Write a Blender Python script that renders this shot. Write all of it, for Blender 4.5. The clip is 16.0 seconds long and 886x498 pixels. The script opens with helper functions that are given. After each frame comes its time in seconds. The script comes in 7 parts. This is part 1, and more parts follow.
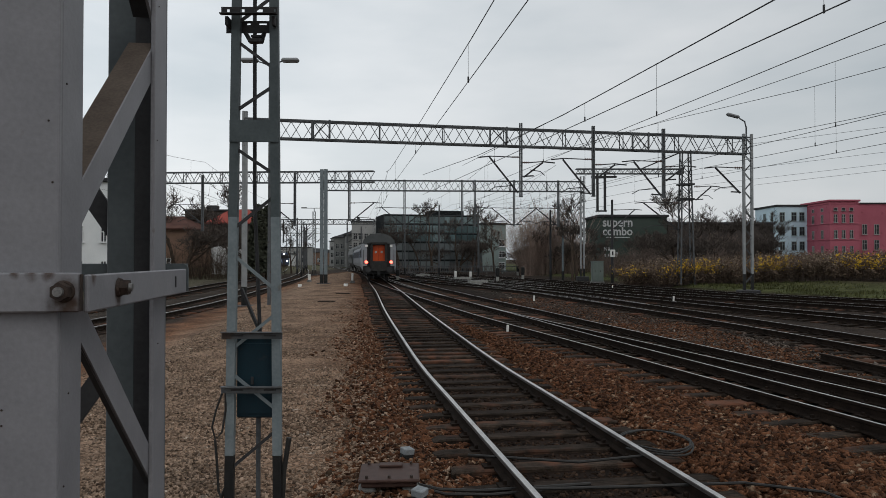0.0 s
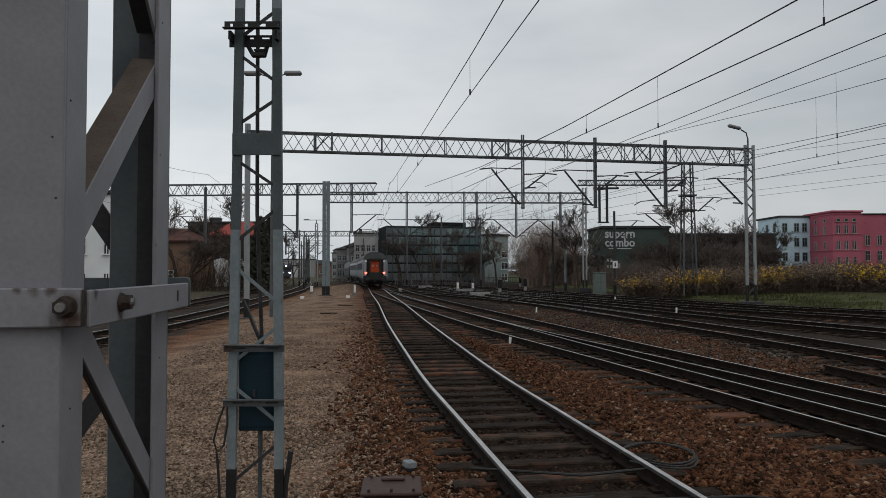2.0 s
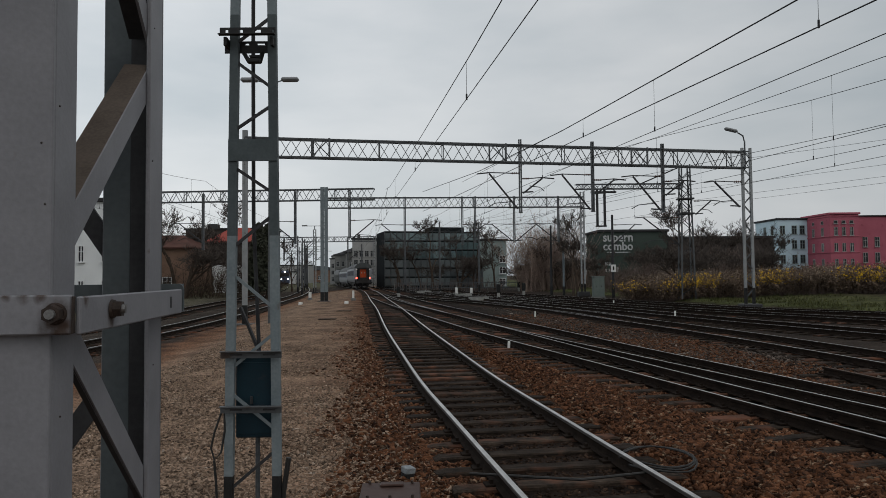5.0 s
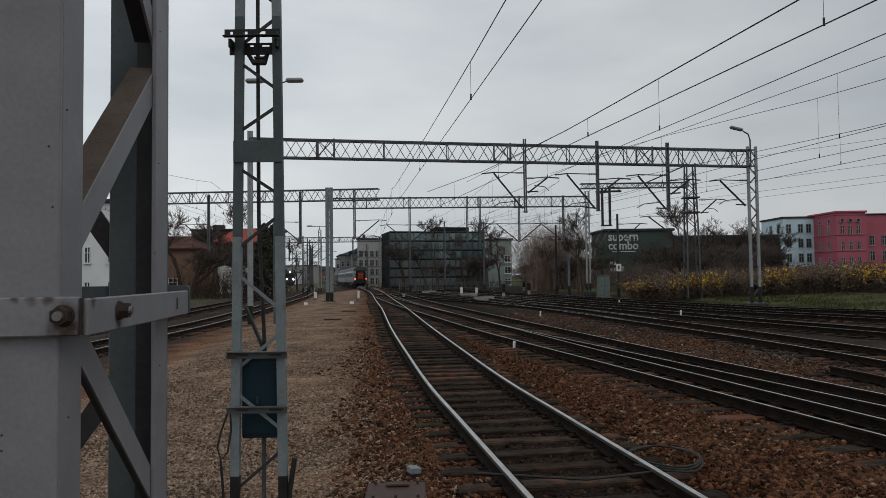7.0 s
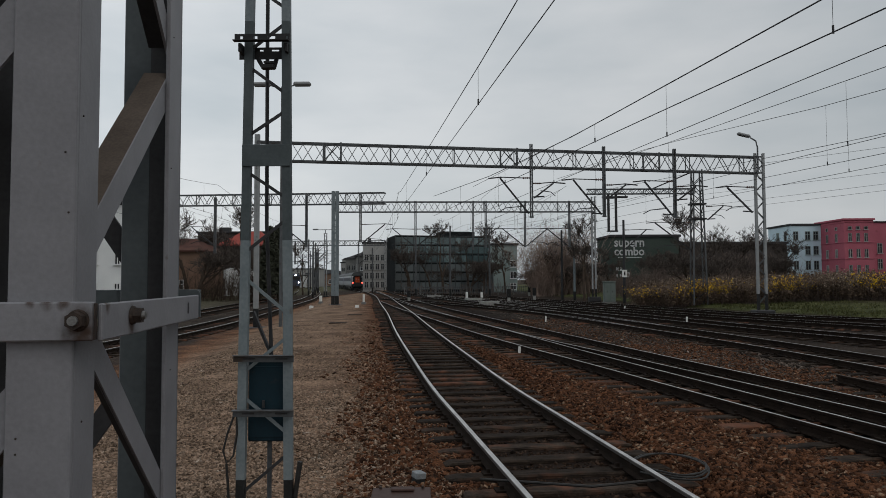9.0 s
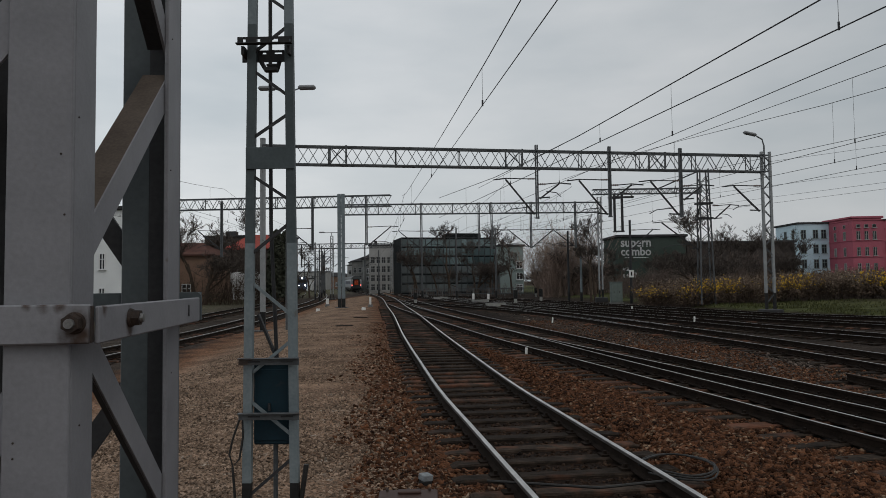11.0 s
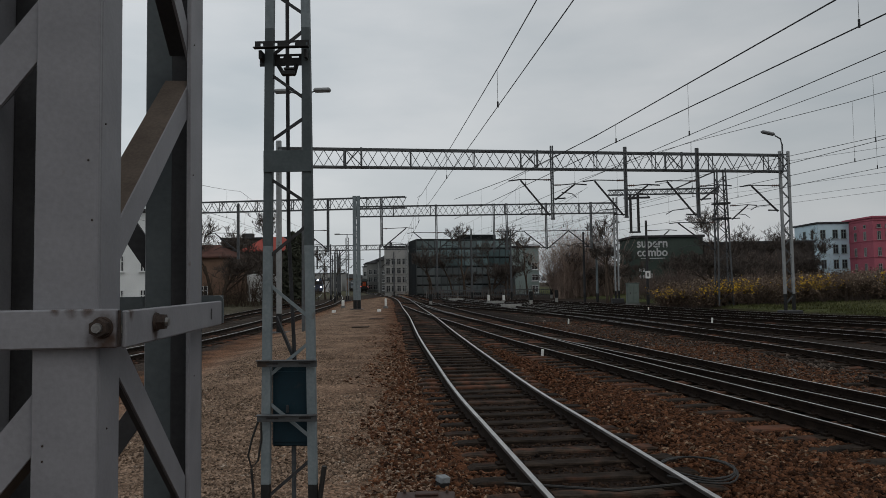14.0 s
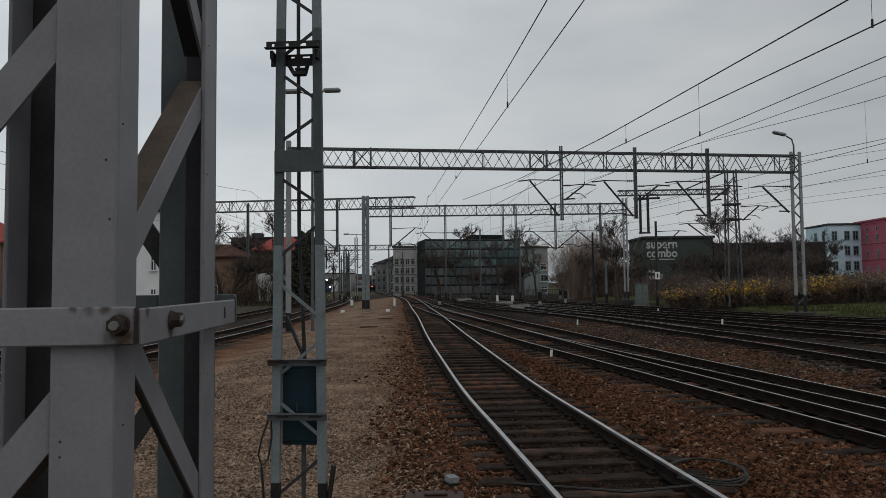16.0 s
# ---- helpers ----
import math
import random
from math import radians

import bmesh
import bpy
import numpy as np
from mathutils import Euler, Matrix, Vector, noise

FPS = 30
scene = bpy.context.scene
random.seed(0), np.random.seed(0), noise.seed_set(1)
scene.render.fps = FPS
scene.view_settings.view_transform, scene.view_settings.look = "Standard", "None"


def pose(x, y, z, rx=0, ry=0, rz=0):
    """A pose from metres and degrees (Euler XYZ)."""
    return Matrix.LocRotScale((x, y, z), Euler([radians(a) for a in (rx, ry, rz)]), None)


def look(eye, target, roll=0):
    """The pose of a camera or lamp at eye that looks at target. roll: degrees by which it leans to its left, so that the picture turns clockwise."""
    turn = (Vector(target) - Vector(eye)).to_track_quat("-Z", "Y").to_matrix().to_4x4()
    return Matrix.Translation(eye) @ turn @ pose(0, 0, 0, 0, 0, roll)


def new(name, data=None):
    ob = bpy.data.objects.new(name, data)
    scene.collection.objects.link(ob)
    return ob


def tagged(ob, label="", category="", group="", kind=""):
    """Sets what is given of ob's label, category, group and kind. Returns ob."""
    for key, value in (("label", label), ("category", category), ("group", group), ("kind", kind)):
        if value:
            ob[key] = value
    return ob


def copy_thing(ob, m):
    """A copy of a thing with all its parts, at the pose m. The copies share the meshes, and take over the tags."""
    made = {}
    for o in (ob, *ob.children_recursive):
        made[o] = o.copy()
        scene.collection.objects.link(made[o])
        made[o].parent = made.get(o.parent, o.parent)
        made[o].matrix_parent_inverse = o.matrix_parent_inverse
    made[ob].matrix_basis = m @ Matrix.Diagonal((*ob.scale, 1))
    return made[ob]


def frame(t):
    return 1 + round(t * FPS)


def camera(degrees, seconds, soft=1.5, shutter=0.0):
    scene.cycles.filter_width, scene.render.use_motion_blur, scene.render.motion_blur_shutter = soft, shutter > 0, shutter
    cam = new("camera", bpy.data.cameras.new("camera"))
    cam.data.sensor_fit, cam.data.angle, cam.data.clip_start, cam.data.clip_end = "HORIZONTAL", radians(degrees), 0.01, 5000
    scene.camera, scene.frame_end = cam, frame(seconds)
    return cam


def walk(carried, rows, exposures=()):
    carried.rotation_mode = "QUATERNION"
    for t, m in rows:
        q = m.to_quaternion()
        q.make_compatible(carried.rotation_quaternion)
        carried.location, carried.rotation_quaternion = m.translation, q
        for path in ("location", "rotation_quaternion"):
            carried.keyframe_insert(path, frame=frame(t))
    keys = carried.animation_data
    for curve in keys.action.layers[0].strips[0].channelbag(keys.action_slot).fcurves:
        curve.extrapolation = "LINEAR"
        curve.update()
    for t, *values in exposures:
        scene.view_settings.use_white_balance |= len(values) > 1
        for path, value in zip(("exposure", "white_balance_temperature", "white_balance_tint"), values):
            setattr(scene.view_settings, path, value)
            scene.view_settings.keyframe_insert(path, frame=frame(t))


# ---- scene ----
cam = camera(66.3, 16.0, soft=0.55)
PATH = [
    (0.0, pose(-0.0000, -0.0000, 2.1000, 90.859, 0.000, -0.000)),
    (0.5, pose(0.0030, 0.0074, 2.1009, 91.142, 0.033, 0.085)),
    (1.0, pose(0.0014, 0.0071, 2.1039, 91.383, 0.050, 0.207)),
    (1.5, pose(0.0035, 0.0000, 2.1054, 91.634, 0.094, 0.183)),
    (2.0, pose(0.0021, -0.0031, 2.1061, 91.835, 0.102, 0.194)),
    (2.5, pose(-0.0054, 0.0053, 2.1065, 92.037, 0.079, 0.285)),
    (3.0, pose(-0.0050, 0.0112, 2.1041, 92.089, 0.119, 0.361)),
    (3.5, pose(-0.0010, 0.0082, 2.1057, 92.138, 0.301, 0.237)),
    (4.0, pose(0.0049, 0.0057, 2.1056, 92.210, 0.467, 0.096)),
    (6.5, pose(0.0187, 0.0050, 2.1014, 92.268, 0.753, 0.274)),
    (7.0, pose(0.0165, -0.0030, 2.1057, 92.251, 0.725, 0.501)),
    (7.5, pose(0.0051, -0.0073, 2.1092, 92.312, 0.497, 0.673)),
    (8.0, pose(-0.0040, -0.0091, 2.1123, 92.395, 0.322, 0.763)),
    (8.5, pose(-0.0042, -0.0124, 2.1149, 92.478, 0.250, 0.854)),
    (9.0, pose(0.0016, -0.0058, 2.1133, 92.618, 0.234, 0.941)),
    (11.5, pose(0.0153, 0.0124, 2.1080, 92.792, 0.871, 1.661)),
    (12.0, pose(0.0113, 0.0122, 2.1107, 92.809, 0.907, 1.907)),
    (12.5, pose(0.0077, 0.0072, 2.1124, 92.833, 0.932, 2.148)),
    (13.0, pose(0.0093, 0.0035, 2.1117, 92.870, 0.943, 2.410)),
    (13.5, pose(0.0082, 0.0067, 2.1125, 92.925, 0.927, 2.610)),
    (14.0, pose(-0.0004, 0.0099, 2.1137, 92.914, 0.855, 2.759)),
    (14.5, pose(-0.0072, 0.0061, 2.1140, 92.966, 0.742, 2.958)),
    (15.0, pose(-0.0069, 0.0087, 2.1133, 92.988, 0.646, 3.192)),
    (15.5, pose(-0.0085, 0.0090, 2.1122, 92.983, 0.627, 3.353)),
    (16.0, pose(-0.0093, 0.0025, 2.1120, 92.941, 0.630, 3.487)),
]
walk(cam, PATH, exposures=((0.0, 0.15), (2.0, 0.02), (4.0, -0.04), (9.0, -0.09), (16.0, -0.23)))

# ---------------------------------------------------------------- sky and light
SUN_EL, SUN_ROT = radians(32), radians(140)
world = bpy.data.worlds.new("overcast_sky")
scene.world = world
world.use_nodes = True
wn, wl = world.node_tree.nodes, world.node_tree.links
wn.clear()
w_out = wn.new("ShaderNodeOutputWorld")
w_bg = wn.new("ShaderNodeBackground")
w_sky = wn.new("ShaderNodeTexSky")
w_sky.sky_type, w_sky.sun_disc = "NISHITA", False
w_sky.sun_elevation, w_sky.sun_rotation = SUN_EL, SUN_ROT
w_sky.air_density, w_sky.dust_density = 1.5, 3.0
w_co = wn.new("ShaderNodeTexCoord")
w_map = wn.new("ShaderNodeMapping")
w_map.inputs["Scale"].default_value = (1.0, 1.0, 3.2)
w_noise = wn.new("ShaderNodeTexNoise")
w_noise.inputs["Scale"].default_value, w_noise.inputs["Detail"].default_value = 2.2, 5
w_ramp = wn.new("ShaderNodeValToRGB")
w_ramp.color_ramp.elements[0].position, w_ramp.color_ramp.elements[1].position = 0.3, 0.72
w_ramp.color_ramp.elements[0].color = (5.25, 5.8, 6.2, 1)
w_ramp.color_ramp.elements[1].color = (8.0, 8.2, 8.4, 1)
w_mix = wn.new("ShaderNodeMixRGB")
w_mix.inputs[0].default_value = 0.92
wl.new(w_co.outputs["Generated"], w_map.inputs[0])
wl.new(w_map.outputs[0], w_noise.inputs["Vector"])
wl.new(w_noise.outputs["Fac"], w_ramp.inputs[0])
wl.new(w_sky.outputs[0], w_mix.inputs[1])
wl.new(w_ramp.outputs[0], w_mix.inputs[2])
w_sep = wn.new("ShaderNodeSeparateXYZ")
wl.new(w_co.outputs["Generated"], w_sep.inputs[0])
w_side = wn.new("ShaderNodeMapRange")
w_side.interpolation_type = "SMOOTHSTEP"
w_side.inputs["From Min"].default_value, w_side.inputs["From Max"].default_value = -0.75, 0.75
w_side.inputs["To Min"].default_value, w_side.inputs["To Max"].default_value = 1.10, 0.77
wl.new(w_sep.outputs["X"], w_side.inputs["Value"])
w_mul = wn.new("ShaderNodeVectorMath")
w_mul.operation = "SCALE"
wl.new(w_mix.outputs[0], w_mul.inputs[0])
wl.new(w_side.outputs[0], w_mul.inputs["Scale"])
wl.new(w_mul.outputs[0], w_bg.inputs["Color"])
w_bg.inputs["Strength"].default_value = 0.1
wl.new(w_bg.outputs[0], w_out.inputs[0])

sun = new("sun", bpy.data.lights.new("sun", "SUN"))
sun.data.energy, sun.data.angle, sun.data.color = 0.5, radians(25), (1.0, 0.96, 0.9)
sun.matrix_world = look((20, -20, 30), (0, 0, 0))


# ---------------------------------------------------------------- materials
def mat(name, a, b, rough=0.8, scale=4.0, fine=40.0, bump=0.2, metal=0.0, spot=None, spot_at=0.62, island=0.0, piece=0.0):
    """Two colours mixed by a broad and a fine noise, with relief; spot: a third colour of stains."""
    m = bpy.data.materials.new(name)
    m.use_nodes = True
    n, l = m.node_tree.nodes, m.node_tree.links
    p = n["Principled BSDF"]
    p.inputs["Metallic"].default_value = metal
    p.inputs["Specular IOR Level"].default_value = 0.5 if rough < 0.5 else 0.25 if rough < 0.75 else 0.08
    co = n.new("ShaderNodeTexCoord")
    n1, n2 = n.new("ShaderNodeTexNoise"), n.new("ShaderNodeTexNoise")
    n1.inputs["Scale"].default_value, n1.inputs["Detail"].default_value = scale, 4
    n2.inputs["Scale"].default_value, n2.inputs["Detail"].default_value = fine, 5
    l.new(co.outputs["Object"], n1.inputs["Vector"])
    l.new(co.outputs["Object"], n2.inputs["Vector"])
    add = n.new("ShaderNodeMath")
    add.operation = "MULTIPLY_ADD"
    add.inputs[1].default_value = 0.55
    l.new(n1.outputs["Fac"], add.inputs[0])
    half = n.new("ShaderNodeMath")
    half.operation = "MULTIPLY"
    half.inputs[1].default_value = 0.45
    l.new(n2.outputs["Fac"], half.inputs[0])
    l.new(half.outputs[0], add.inputs[2])
    rp = n.new("ShaderNodeValToRGB")
    rp.color_ramp.elements[0].position, rp.color_ramp.elements[1].position = 0.34, 0.66
    rp.color_ramp.elements[0].color, rp.color_ramp.elements[1].color = (*a, 1), (*b, 1)
    l.new(add.outputs[0], rp.inputs[0])
    col = rp.outputs[0]
    if spot:
        n3 = n.new("ShaderNodeTexNoise")
        n3.inputs["Scale"].default_value, n3.inputs["Detail"].default_value = scale * 1.7, 8
        l.new(co.outputs["Object"], n3.inputs["Vector"])
        r3 = n.new("ShaderNodeValToRGB")
        r3.color_ramp.elements[0].position, r3.color_ramp.elements[1].position = spot_at, spot_at + 0.08
        l.new(n3.outputs["Fac"], r3.inputs[0])
        mx = n.new("ShaderNodeMixRGB")
        l.new(r3.outputs[0], mx.inputs[0])
        l.new(col, mx.inputs[1])
        mx.inputs[2].default_value = (*spot, 1)
        col = mx.outputs[0]
    if island or piece:
        hs = n.new("ShaderNodeHueSaturation")
        mr = n.new("ShaderNodeMapRange")
        k = island or piece
        mr.inputs["To Min"].default_value, mr.inputs["To Max"].default_value = 1 - k, 1 + k
        if island:
            g = n.new("ShaderNodeNewGeometry")
            l.new(g.outputs["Random Per Island"], mr.inputs["Value"])
        else:
            g = n.new("ShaderNodeObjectInfo")
            l.new(g.outputs["Random"], mr.inputs["Value"])
        l.new(mr.outputs[0], hs.inputs["Value"])
        l.new(col, hs.inputs["Color"])
        col = hs.outputs[0]
    l.new(col, p.inputs["Base Color"])
    rr = n.new("ShaderNodeMapRange")
    rr.inputs["To Min"].default_value, rr.inputs["To Max"].default_value = max(0.05, rough - 0.12), min(1, rough + 0.12)
    l.new(n2.outputs["Fac"], rr.inputs["Value"])
    l.new(rr.outputs[0], p.inputs["Roughness"])
    if bump:
        bp = n.new("ShaderNodeBump")
        bp.inputs["Strength"].default_value, bp.inputs["Distance"].default_value = bump, 0.01
        l.new(add.outputs[0], bp.inputs["Height"])
        l.new(bp.outputs[0], p.inputs["Normal"])
    return m


def glow(name, colour, strength):
    m = mat(name, colour, colour, 0.4, bump=0)
    p = m.node_tree.nodes["Principled BSDF"]
    p.inputs["Emission Color"].default_value = (*colour, 1)
    p.inputs["Emission Strength"].default_value = strength
    return m


GREY_PAINT = mat("grey_mast_paint", (0.155, 0.155, 0.168), (0.205, 0.205, 0.22), 0.55, 7, 90, 0.12, spot=(0.10, 0.078, 0.065), spot_at=0.70)
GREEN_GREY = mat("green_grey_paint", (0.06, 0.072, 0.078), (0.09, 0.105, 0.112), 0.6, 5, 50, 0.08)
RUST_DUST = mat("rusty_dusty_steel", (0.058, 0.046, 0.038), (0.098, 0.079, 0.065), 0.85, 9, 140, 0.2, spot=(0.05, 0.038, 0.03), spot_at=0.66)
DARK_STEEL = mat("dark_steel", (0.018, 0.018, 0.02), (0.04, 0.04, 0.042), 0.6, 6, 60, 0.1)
CLAMP_STEEL = mat("near_black_clamp_steel", (0.009, 0.009, 0.01), (0.022, 0.021, 0.021), 0.6, 12, 70, 0.1)
GALV = mat("light_mast_paint", (0.115, 0.14, 0.152), (0.18, 0.21, 0.222), 0.6, 4, 40, 0.08, spot=(0.1, 0.09, 0.08), spot_at=0.7)
GALV_PALE = mat("pale_mast_paint", (0.19, 0.2, 0.205), (0.29, 0.3, 0.305), 0.65, 3, 40, 0.08, spot=(0.12, 0.11, 0.1), spot_at=0.66)
# darkened copy of GALV: the dimmer light at middle height, put into the colour
GALV_DIMMED = mat("dimmed_mast_paint", (0.046, 0.058, 0.062), (0.074, 0.09, 0.095), 0.6, 4, 40, 0.08, spot=(0.05, 0.045, 0.04), spot_at=0.7)
GALV_DARK = mat("weathered_zinc_steel", (0.05, 0.055, 0.06), (0.10, 0.105, 0.11), 0.6, 3, 30, 0.1, spot=(0.05, 0.035, 0.028), spot_at=0.62)
BOLT = mat("worn_bolt_steel", (0.10, 0.097, 0.093), (0.26, 0.258, 0.255), 0.4, 30, 140, 0.1, metal=0.6)
WASHER = mat("rusty_washer", (0.018, 0.013, 0.011), (0.05, 0.034, 0.027), 0.7, 40, 160, 0.2)
BLACK_PAINT = mat("black_base_paint", (0.007, 0.007, 0.0075), (0.018, 0.018, 0.018), 0.6, 8, 60, 0.1)
BLUE_BOX = mat("blue_box_paint", (0.002, 0.013, 0.021), (0.004, 0.022, 0.033), 0.7, 5, 40, 0.05, spot=(0.012, 0.02, 0.026))
RUBBER = mat("black_cable_rubber", (0.012, 0.012, 0.012), (0.03, 0.028, 0.026), 0.6, 10, 80, 0.1)
RAIL_SIDE = mat("rusty_rail_side", (0.007, 0.005, 0.004), (0.024, 0.0165, 0.0125), 0.9, 5, 60, 0.2)
RAIL_TOP = mat("polished_rail_head", (0.30, 0.29, 0.28), (0.62, 0.61, 0.60), 0.36, 3, 60, 0.03, metal=0.9)
RAIL_WORN = mat("worn_rail_head_side", (0.035, 0.03, 0.028), (0.10, 0.09, 0.085), 0.5, 6, 60, 0.15, metal=0.3)
RAIL_DULL = mat("rusty_rail_head", (0.06, 0.04, 0.03), (0.12, 0.085, 0.065), 0.7, 3, 60, 0.1)
STONE = mat("ballast_stone", (0.027, 0.0115, 0.0062), (0.115, 0.05, 0.0255), 0.9, 6, 60, 0.3, spot=(0.175, 0.118, 0.078), spot_at=0.58, island=0.85)
OILY = mat("oily_track_ballast", (0.006, 0.0042, 0.0033), (0.022, 0.013, 0.009), 0.9, 2.0, 45, 1.0)
PEBBLE = mat("path_pebble", (0.105, 0.073, 0.052), (0.275, 0.195, 0.142), 0.9, 3, 60, 0.3, spot=(0.30, 0.25, 0.205), spot_at=0.62, island=0.75)
CONCRETE = mat("pale_concrete", (0.09, 0.09, 0.087), (0.21, 0.205, 0.197), 0.85, 6, 60, 0.2)
PALE_WOOD = mat("weathered_fence_wood", (0.10, 0.085, 0.06), (0.2, 0.17, 0.125), 0.9, 5, 50, 0.3)
PALE_STAND = mat("pale_signal_stand", (0.2, 0.2, 0.19), (0.33, 0.33, 0.31), 0.8, 6, 60, 0.1)
WHITE_PAINT = mat("white_marker_paint", (0.55, 0.55, 0.53), (0.75, 0.75, 0.72), 0.6, 8, 60, 0.05)
BLOCK_PALE = mat("pale_grey_block_paint", (0.13, 0.145, 0.155), (0.27, 0.285, 0.295), 0.6, 12, 70, 0.15)
BROWN_BOX = mat("brown_junction_box", (0.035, 0.017, 0.013), (0.062, 0.033, 0.026), 0.6, 9, 60, 0.1)
RELAY = mat("grey_green_cabinet_paint", (0.10, 0.125, 0.115), (0.14, 0.165, 0.15), 0.5, 3, 30, 0.05)
BARK = mat("bare_bark", (0.035, 0.026, 0.02), (0.085, 0.064, 0.05), 0.95, 4, 30, 0.4)
TWIG = mat("brown_twigs", (0.065, 0.05, 0.043), (0.165, 0.125, 0.106), 0.95, 2, 20, 0.2, island=0.3)
TWIG_DARK = mat("dark_grey_twigs", (0.042, 0.035, 0.031), (0.098, 0.081, 0.071), 0.95, 2, 20, 0.2, island=0.3)
TWIG_PALE = mat("pale_brown_twigs", (0.15, 0.113, 0.095), (0.30, 0.225, 0.185), 0.95, 2, 20, 0.2, island=0.3)
DRY_LEAF = mat("dry_brown_leaves", (0.075, 0.053, 0.039), (0.18, 0.128, 0.092), 0.9, 2, 20, 0.1, island=0.4)
YELLOW = mat("forsythia_blossom", (0.46, 0.28, 0.015), (0.7, 0.45, 0.035), 0.8, 2, 20, 0.05, island=0.35)
PALE_LEAF = mat("pale_spring_buds", (0.2, 0.165, 0.12), (0.34, 0.27, 0.21), 0.9, 2, 20, 0.05, island=0.35)
EVERGREEN = mat("dark_evergreen_needles", (0.022, 0.025, 0.018), (0.055, 0.058, 0.042), 0.9, 2, 20, 0.1, island=0.3)
GRASS_BLADE = mat("spring_grass", (0.038, 0.043, 0.017), (0.085, 0.086, 0.034), 0.9, 0.7, 20, 0.1, island=0.4)
PINK = mat("pink_render", (0.31, 0.088, 0.118), (0.39, 0.115, 0.15), 0.9, 0.5, 12, 0.1, spot=(0.28, 0.08, 0.106))
PALE_BLUE = mat("pale_blue_render", (0.44, 0.57, 0.64), (0.54, 0.67, 0.73), 0.9, 0.5, 12, 0.1)
PALE_WALL = mat("pale_grey_render", (0.25, 0.25, 0.245), (0.34, 0.34, 0.33), 0.9, 0.4, 12, 0.1, spot=(0.2, 0.2, 0.19))
GREY_STONE = mat("weathered_grey_facade", (0.13, 0.13, 0.125), (0.21, 0.21, 0.2), 0.9, 0.4, 12, 0.1, spot=(0.09, 0.09, 0.088))
WHITE_WALL = mat("white_render", (0.55, 0.56, 0.57), (0.68, 0.69, 0.69), 0.9, 0.5, 12, 0.1)
GREY_WALL = mat("grey_green_render", (0.19, 0.24, 0.235), (0.26, 0.31, 0.30), 0.9, 0.4, 12, 0.1)
DARK_GREEN_WALL = mat("dark_green_wall", (0.035, 0.05, 0.042), (0.06, 0.075, 0.066), 0.9, 0.4, 12, 0.1)
DARK_BROWN_WALL = mat("dark_brown_wall", (0.045, 0.038, 0.035), (0.07, 0.06, 0.055), 0.9, 0.4, 12, 0.1)
BRICK_WALL = mat("brown_brick_wall", (0.13, 0.083, 0.06), (0.21, 0.135, 0.10), 0.95, 0.6, 14, 0.3)
RED_TILE = mat("red_roof_tiles", (0.22, 0.05, 0.042), (0.31, 0.078, 0.062), 0.85, 0.8, 16, 0.3)
BROWN_TILE = mat("brown_roof_tiles", (0.06, 0.033, 0.027), (0.11, 0.055, 0.045), 0.9, 0.8, 16, 0.3)
DARK_ROOF = mat("dark_roof_felt", (0.03, 0.03, 0.032), (0.06, 0.06, 0.062), 0.9, 0.5, 12, 0.2)
PANE = mat("window_glass", (0.012, 0.015, 0.018), (0.028, 0.032, 0.036), 0.5, 1, 8, 0.0)
TEAL_PANE = mat("dark_teal_glass", (0.05, 0.077, 0.082), (0.115, 0.16, 0.165), 0.15, 0.3, 8, 0.0, piece=0.5)
DARK_CORE = mat("near_black_facade", (0.010, 0.012, 0.013), (0.02, 0.023, 0.024), 0.9, 0.4, 8, 0.0)
DARK_PANEL = mat("dark_facade_panel", (0.05, 0.06, 0.063), (0.095, 0.11, 0.113), 0.4, 0.3, 8, 0.0, piece=0.4)
MULLION = mat("dark_mullion_metal", (0.028, 0.034, 0.036), (0.055, 0.062, 0.065), 0.5, 2, 20, 0.0)
GRAFFITI = mat("pale_graffiti_paint", (0.34, 0.35, 0.36), (0.5, 0.5, 0.5), 0.9, 3, 30, 0.0)
COACH_GREY = mat("coach_pale_grey_paint", (0.19, 0.205, 0.225), (0.265, 0.28, 0.30), 0.45, 1.5, 30, 0.02, spot=(0.25, 0.25, 0.26))
LOCO_PAINT = mat("dark_locomotive_paint", (0.03, 0.036, 0.036), (0.055, 0.064, 0.062), 0.5, 1.5, 30, 0.03)
COACH_BLUE = mat("coach_blue_band_paint", (0.03, 0.05, 0.10), (0.045, 0.07, 0.13), 0.45, 1.5, 30, 0.02)
COACH_DARK = mat("coach_dark_roof_paint", (0.045, 0.05, 0.052), (0.08, 0.085, 0.085), 0.6, 1.5, 30, 0.05)
COACH_ORANGE = mat("coach_orange_door_paint", (0.36, 0.045, 0.01), (0.46, 0.068, 0.015), 0.5, 3, 30, 0.02)
TAIL_RED = glow("tail_light_red", (1.0, 0.09, 0.06), 6.0)
HEAD_WHITE = glow("headlight_white", (1.0, 0.95, 0.85), 12.0)
INSULATOR = mat("brown_insulator", (0.05, 0.022, 0.015), (0.09, 0.04, 0.028), 0.3, 8, 60, 0.0)
PLATE_WHITE = mat("enamel_plate_white", (0.6, 0.6, 0.58), (0.75, 0.75, 0.73), 0.4, 8, 60, 0.0)
LAMP_GREY = mat("lamp_housing_grey", (0.16, 0.165, 0.17), (0.24, 0.245, 0.25), 0.5, 6, 60, 0.02)


